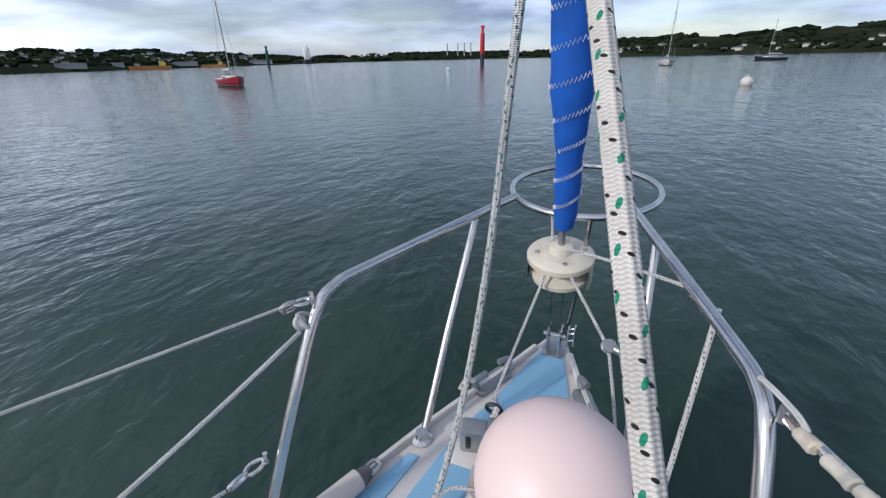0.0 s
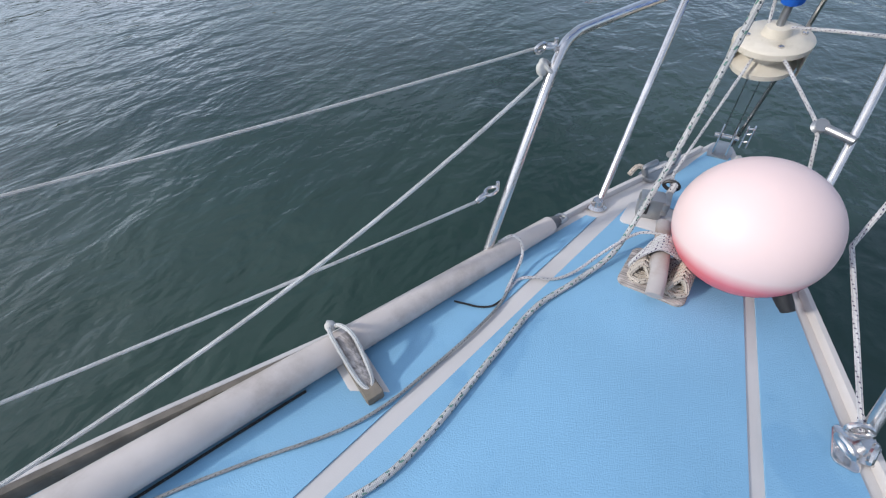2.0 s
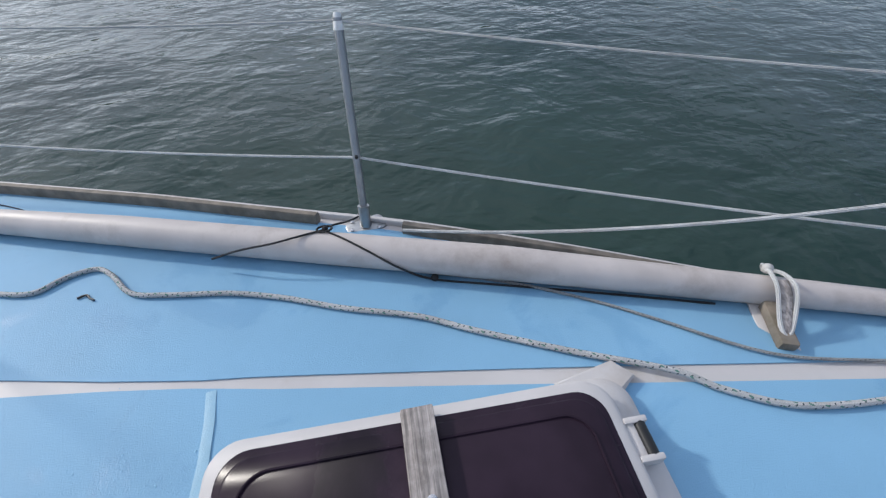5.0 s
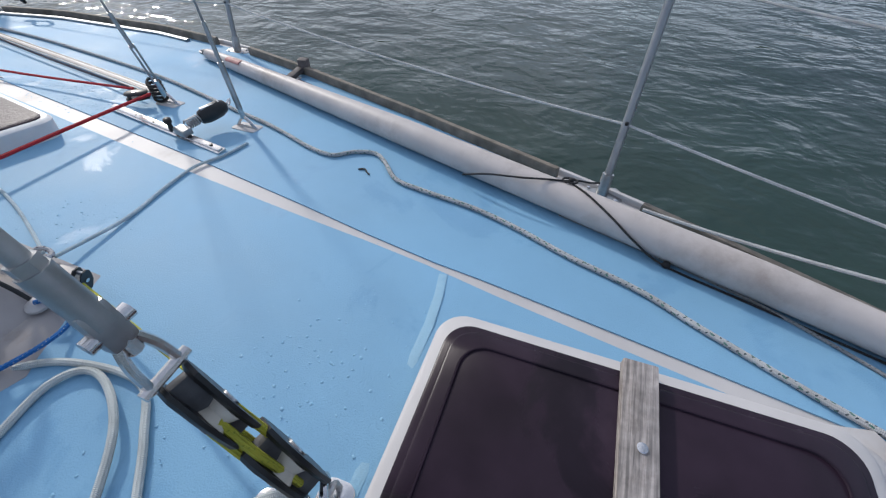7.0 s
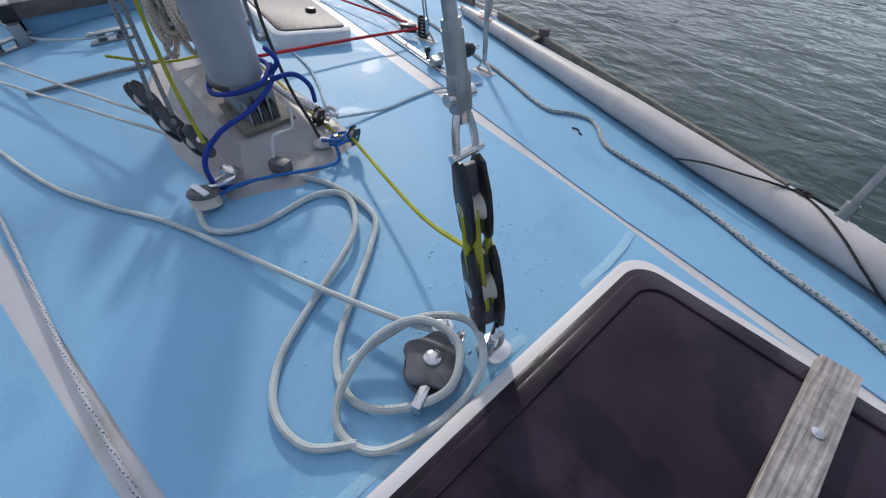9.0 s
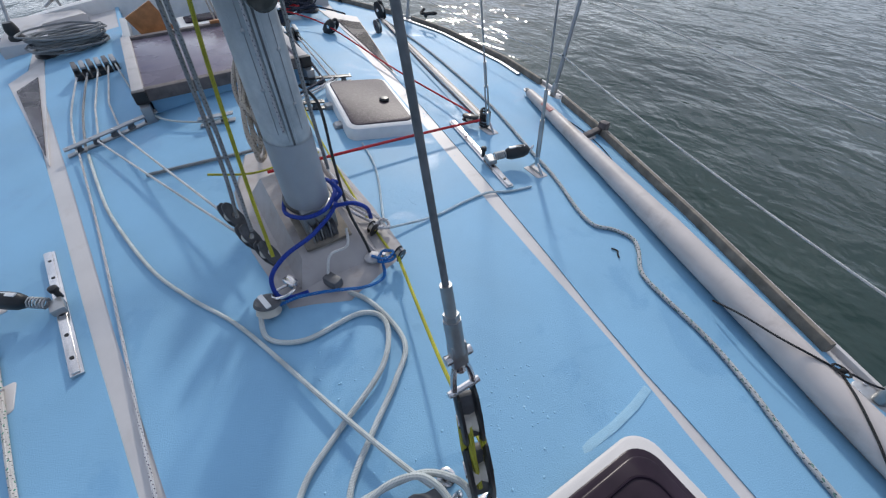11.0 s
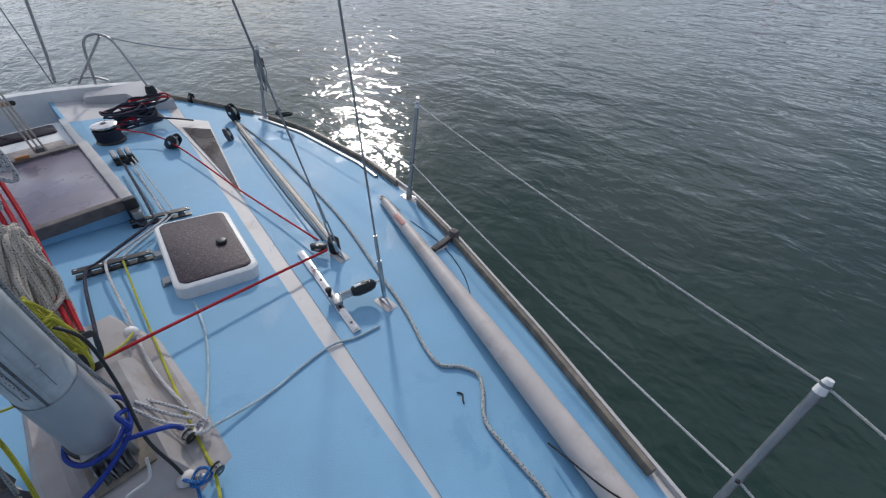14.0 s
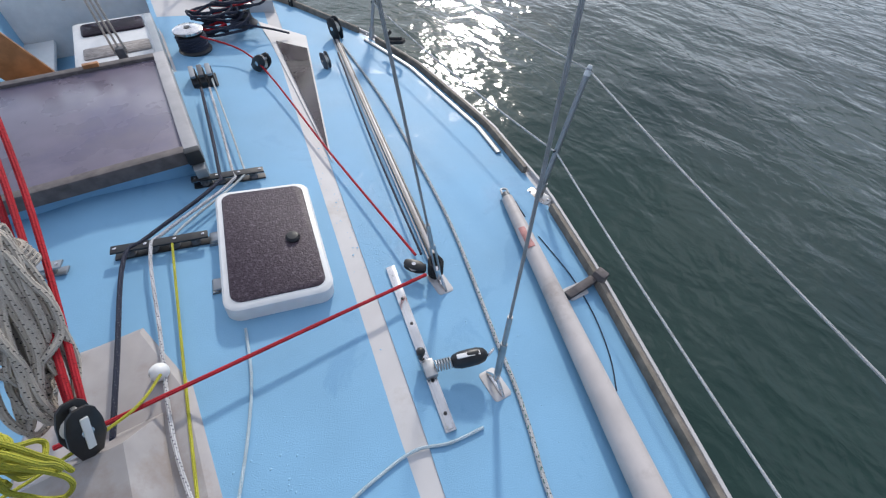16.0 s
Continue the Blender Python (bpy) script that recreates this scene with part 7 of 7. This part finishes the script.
# ---- moored boats, buoys, beacons, far shore works ----
RED_HULL = material("red_hull_paint", (0.24, 0.012, 0.025), 0.4, spread=0.12, scale=0.8, bump=0.0)
BLUE_HULL = material("pale_blue_hull_paint", (0.16, 0.27, 0.42), 0.4, spread=0.08, scale=0.8, bump=0.0)
DARK_HULL = material("dark_hull_paint", (0.02, 0.022, 0.03), 0.4, spread=0.2, scale=0.8, bump=0.0)
ORANGE = material("red_buoy_paint", (0.50, 0.022, 0.025), 0.5, spread=0.12, scale=3, bump=0.0)
YELLOW = material("yellow_paint", (0.62, 0.50, 0.08), 0.5, spread=0.12, scale=3, bump=0.0)
GREEN = material("green_beacon_paint", (0.02, 0.10, 0.06), 0.5, spread=0.12, scale=1, bump=0.0)
SEA = -1.1


def yacht(at, heading, length, hull_mat, label, mast_h, cover=BLUE_HULL, stripe=DARK_HULL):
    """A moored sailing boat; heading in degrees clockwise from our bow."""
    ob = thing("moored_yacht", label, "sailing boat", (at[0], at[1], SEA), "moored boats", -heading)
    L, B = length, length * 0.31
    g = Geo()
    st = [(-0.5, 0.62, 0.095), (-0.3, 0.92, 0.085), (0.0, 1.0, 0.085), (0.25, 0.78, 0.10), (0.42, 0.36, 0.12), (0.5, 0.02, 0.135)]
    vs = []
    for y, b, f in st:
        hb, z = b * B / 2, f * L
        tuck = 0.06 * L if y > 0.4 else 0.0
        vs += [(-hb, y * L, z), (-hb * 0.97, y * L - tuck * 0.3, z * 0.45), (-hb * 0.78, y * L - tuck, 0.05), (-hb * 0.3, y * L - tuck, -0.3), (hb * 0.3, y * L - tuck, -0.3), (hb * 0.78, y * L - tuck, 0.05), (hb * 0.97, y * L - tuck * 0.3, z * 0.45), (hb, y * L, z)]
    fs = [(i * 8 + j, i * 8 + j + 1, (i + 1) * 8 + j + 1, (i + 1) * 8 + j) for i in range(5) for j in range(7)] + [tuple(range(8))]
    part("hull", g.add(vs, fs), hull_mat, ob)
    d = Geo()
    d.add([p for y, b, f in st for p in ((-b * B / 2 * 0.98, y * L, f * L - 0.02), (b * B / 2 * 0.98, y * L, f * L - 0.02))], [(i * 2, i * 2 + 1, i * 2 + 3, i * 2 + 2) for i in range(5)])
    part("deck", d, GEL, ob)
    part("boot_stripe", Geo().tube([(-s[1] * B / 2 * 0.80, s[0] * L - (0.06 * L if s[0] > 0.4 else 0), 0.07) for s in st] + [(s[1] * B / 2 * 0.80, s[0] * L - (0.06 * L if s[0] > 0.4 else 0), 0.07) for s in st[::-1]], 0.07, 6, closed=True), stripe, ob)
    part("cabin", Geo().slab([(-B * 0.27, -0.16 * L), (B * 0.27, -0.16 * L), (B * 0.22, 0.14 * L), (B * 0.1, 0.22 * L), (-B * 0.1, 0.22 * L), (-B * 0.22, 0.14 * L)], 0.08 * L, 0.127 * L, inset=0.05 * L * 0.3), GEL, ob)
    for s in (-1, 1):
        part("cabin_window", Geo().box((s * B * 0.262, -0.02 * L, 0.105 * L), (0.02, 0.2 * L, 0.02 * L)), SMOKED, ob)
    part("mast", Geo().tube([(0, 0.08 * L, 0.08 * L), (0, 0.07 * L, mast_h)], 0.008 * L, 8), ALLOY, ob)
    part("boom", Geo().tube([(0, 0.07 * L, 0.20 * L), (0, -0.36 * L, 0.19 * L)], 0.007 * L, 8), ALLOY, ob)
    part("sail_cover", Geo().tube([(0, 0.07 * L, 0.215 * L), (0, -0.1 * L, 0.212 * L), (0, -0.34 * L, 0.205 * L)], 0.015 * L, 8, r2=0.008 * L), cover, ob)
    part("rigging", Geo().tube([(0, 0.5 * L, 0.135 * L), (0, 0.07 * L, mast_h * 0.98)], 0.012, 5).tube([(0, -0.5 * L, 0.1 * L), (0, 0.07 * L, mast_h * 0.98)], 0.01, 5).tube([(B * 0.47, 0.03 * L, 0.09 * L), (0, 0.07 * L, mast_h * 0.9)], 0.01, 5).tube([(-B * 0.47, 0.03 * L, 0.09 * L), (0, 0.07 * L, mast_h * 0.9)], 0.01, 5), DULL_STEEL, ob)
    rails = Geo()
    for s in (-1, 1):
        top = [(s * b * B / 2 * 0.95, y * L, f * L + 0.55) for y, b, f in st]
        rails.tube(top, 0.012, 5)
        for y, b, f in st:
            rails.tube([(s * b * B / 2 * 0.95, y * L, f * L - 0.02), (s * b * B / 2 * 0.95, y * L, f * L + 0.55)], 0.012, 5)
    part("guard_rails", rails, DULL_STEEL, ob)
    return ob


yacht((-41.5, 35.5), 118, 7.8, RED_HULL, "red-hulled moored yacht with a white cabin and bare mast", 10.5, GEL)
yacht((2.5, 110), 175, 9.0, GEL, "white moored yacht seen end on with furled sails", 12.0, GEL)
yacht((29.5, 157), 250, 8.5, DARK_HULL, "dark-hulled yacht moored off the wooded shore", 10.5, GEL)
yacht((-55.5, -15.3), 325, 9.4, BLUE_HULL, "pale blue sloop moored on calm water with furled sail", 13.0, RED_HULL)
dinghy = thing("moored_launch", "small black and red launch moored far off", "boat", (2.5, -75, SEA), "moored boats", 60)
part("hull", Geo().slab([(-1.0, -2.2), (1.0, -2.2), (1.05, 0.5), (0.5, 2.0), (0, 2.6), (-0.5, 2.0), (-1.05, 0.5)], -0.2, 0.75, inset=0.1), DARK_HULL, dinghy)
part("band", Geo().slab([(-1.02, -2.25), (1.02, -2.25), (1.07, 0.5), (0.5, 2.05), (0, 2.65), (-0.5, 2.05), (-1.07, 0.5)], 0.02, 0.28), RED_HULL, dinghy)


def mooring(at, r, mat, label, top=None):
    ob = thing("mooring_buoy", label, "buoy", (at[0], at[1], SEA), "mooring buoys")
    part("float", Geo().ball((0, 0, r * 0.45), r, 10, (1, 1, 0.92)), mat, ob)
    part("eye", Geo().tube([(0, 0, r * 1.2), (0, 0, r * 1.65)], r * 0.16, 8), top or DULL_STEEL, ob)
    return ob


mooring((6.4, 39.3), 0.42, GEL, "white mooring buoy with a yellow top", YELLOW)
mooring((-40.5, 91), 0.42, WHITE, "white mooring buoy on open water")
mooring((-67, -58), 0.5, GEL, "pale mooring buoy on glittering water")
mooring((-29.7, -77), 0.42, ORANGE, "small red mooring buoy")
mooring((-72, -150), 0.75, DARK_HULL, "dark mooring buoy far off")
mooring((-59.8, -10.6), 0.5, ORANGE, "red mooring buoy under a yacht's bow")
mooring((-45.5, 38.2), 0.5, ORANGE, "red mooring buoy beside the red yacht")
mooring((14, -62), 0.6, ORANGE, "red mooring buoy on open water")


def beacon(at, h, w, mat, low, label):
    ob = thing("beacon_pile", label, "beacon", (at[0], at[1], SEA), "channel beacons")
    part("pile", Geo().lathe([(w * 0.5, -1), (w * 0.5, h * 0.3)], 14), low, ob)
    part("tower", Geo().lathe([(w * 0.5, h * 0.3), (w * 0.55, h * 0.31), (w * 0.5, h * 0.85), (w * 0.32, h * 0.87), (w * 0.3, h)], 14), mat, ob)
    part("topmark", Geo().box((0, 0, h * 1.03), (w * 0.7, w * 0.7, h * 0.06)), mat, ob)
    return ob


beacon((-56.8, 157.5), 12.0, 1.5, ORANGE, DARK_HULL, "tall red channel beacon on a black pile")
beacon((-180, 176), 9.5, 1.5, GREEN, DARK_HULL, "green channel beacon pile off the quay")
ship = thing("moored_ship", "distant dark ship with a white superstructure", "ship", (-585, 660, SEA), "", 50)
part("hull", Geo().slab([(-5, -38), (5, -38), (5, 28), (0, 38), (-5, 28)], -1, 7, inset=0.5), DARK_HULL, ship)
part("superstructure", Geo().box((0, -24, 14), (9, 12, 15), bevel=0.5).box((0, -24, 23), (10, 7, 4), bevel=0.5), WHITE, ship)
part("funnel", Geo().lathe([(1.5, 22), (1.5, 30)], 10, pose(0, -30, 0)), WHITE, ship)
for az, d, w in ((-57.5, 330, 22), (-51.5, 420, 18)):
    b = thing("barge", "rusty orange barge moored along the quay", "barge", (*polar(az, d)[:2], SEA), "barges", -az)
    part("hull", Geo().slab([(-w / 2, -3), (w / 2, -3), (w / 2, 3), (-w / 2, 3)], -0.5, 2.2, inset=0.3), RUST, b)
    part("deckhouse", Geo().box((w * 0.3, 0, 3.2), (w * 0.16, 3.5, 2.2), bevel=0.2), YELLOW, b)
for i, (az, f, w, h) in enumerate(((-64, 0.06, 22, 4.5), (-60.5, 0.12, 14, 4.5), (-54.5, 0.06, 26, 4), (-47, 0.05, 30, 4), (246, 0.05, 42, 6), (262, 0.16, 60, 7), (226, 0.05, 34, 6), (221.5, 0.06, 24, 8))):
    x, y, z = slope(az, f)
    k = shore(az)[0] / 500
    b = thing("quay_shed", "long grey sheet-metal shed on the shore", "shed", (x, y, 0.6), "sheds on the shore", -az)
    part("wall", Geo().box((0, 0, h * k * 0.3), (w * k, 8 * k, h * k * 0.75)), SHED, b)
    part("roof", Geo().add([(-w * k / 2, -4.2 * k, h * k * 0.66), (w * k / 2, -4.2 * k, h * k * 0.66), (w * k / 2, 4.2 * k, h * k * 0.66), (-w * k / 2, 4.2 * k, h * k * 0.66), (-w * k / 2, 0, h * k * 0.95), (w * k / 2, 0, h * k * 0.95)], [(0, 1, 5, 4), (2, 3, 4, 5), (0, 4, 3), (1, 2, 5), (0, 3, 2, 1)]), SLATE, b)
for az in (-24.3, -23.0, -22.2, -21.4):
    c = thing("chimney", "distant slender works chimney on the skyline", "chimney", (*polar(az, 1900)[:2], 4), "far chimneys")
    part("stack", Geo().lathe([(3.2, -6), (2.2, 52)], 10), SHED, c)
    part("rim", Geo().lathe([(2.5, 52), (2.5, 55)], 10), SLATE, c)
for i in range(5):
    c = thing("storage_tank", "distant pale storage tank on the skyline", "tank", (*polar(-35.8 + 0.9 * i, 1850)[:2], 15), "far tanks")
    part("tank", Geo().lathe([(6, -12), (6, 9), (1, 10.5)], 14), SHED, c)
bridge = thing("road_bridge", "distant flat grey road bridge on slender piers", "bridge")
a0, a1 = Vector(polar(187, 760)), Vector(polar(163, 1000))
part("roadway", Geo().box(a0.lerp(a1, 0.5) + Vector((0, 0, 27)), ((a1 - a0).length, 12, 3.2), rz=math.degrees(math.atan2(a1.y - a0.y, a1.x - a0.x))), SHED, bridge)
for f in (0.12, 0.3, 0.48, 0.66, 0.84):
    q = a0.lerp(a1, f)
    part("pier", Geo().tube([(q.x, q.y, -2), (q.x, q.y, 26)], 3.0, 8, r2=2.2), SHED, bridge)

# raised lip of the deck behind the forward hatch
# the highlight along the lip is put into its paler blue colour
part("deck_lip", bar([(-0.545, -0.70, deck_z(0.545, -0.7) + 0.002), (-0.47, -0.685, deck_z(0.47, -0.69) + 0.004), (-0.38, -0.675, deck_z(0.38, -0.68) + 0.004), (0.0, -0.668, deck_z(0, -0.67) + 0.004), (0.38, -0.675, deck_z(0.38, -0.68) + 0.004), (0.545, -0.70, deck_z(0.545, -0.7) + 0.002)], 0.022, 0.003), material("lip_highlight_blue", (0.29, 0.49, 0.62), 0.5, spread=0.1, scale=14, bump=0.4, fine=320, stain=(0.20, 0.415, 0.585), stain_amount=0.5), deck, "raised panel edge, its highlight painted in paler blue")

# rain drops standing on the paint
DROP = material("rain_drop", (0.27, 0.49, 0.66), 0.08, spread=0.02, scale=5, bump=0.0, ior=1.5)
rnd = random.Random(21)
g = Geo()
for cx, cy, sx, sy, k in ((-1.04, -2.55, 0.08, 0.24, 520), (-0.93, -2.35, 0.06, 0.16, 160), (-1.22, -2.35, 0.06, 0.16, 160), (-1.15, -1.75, 0.08, 0.12, 60), (-0.36, -1.75, 0.06, 0.10, 60), (0.12, -1.0, 0.16, 0.16, 60), (-0.2, -0.85, 0.12, 0.10, 130)):
    for _ in range(k):
        x, y, q = rnd.gauss(cx, sx), rnd.gauss(cy, sy), rnd.uniform(0.001, 0.0036)
        g.lathe([(q, 0), (q * 0.8, q * 0.22), (q * 0.3, q * 0.34)], 7, pose(x, y, deck_z(x, y) + 0.0042, 0, 0, rnd.uniform(0, 90)), rnd.uniform(0.7, 1.5), 1.0)
solid("rain_drops", g, DROP, "scattered rain drops standing on the blue deck paint", "water drops", kind="stuff")
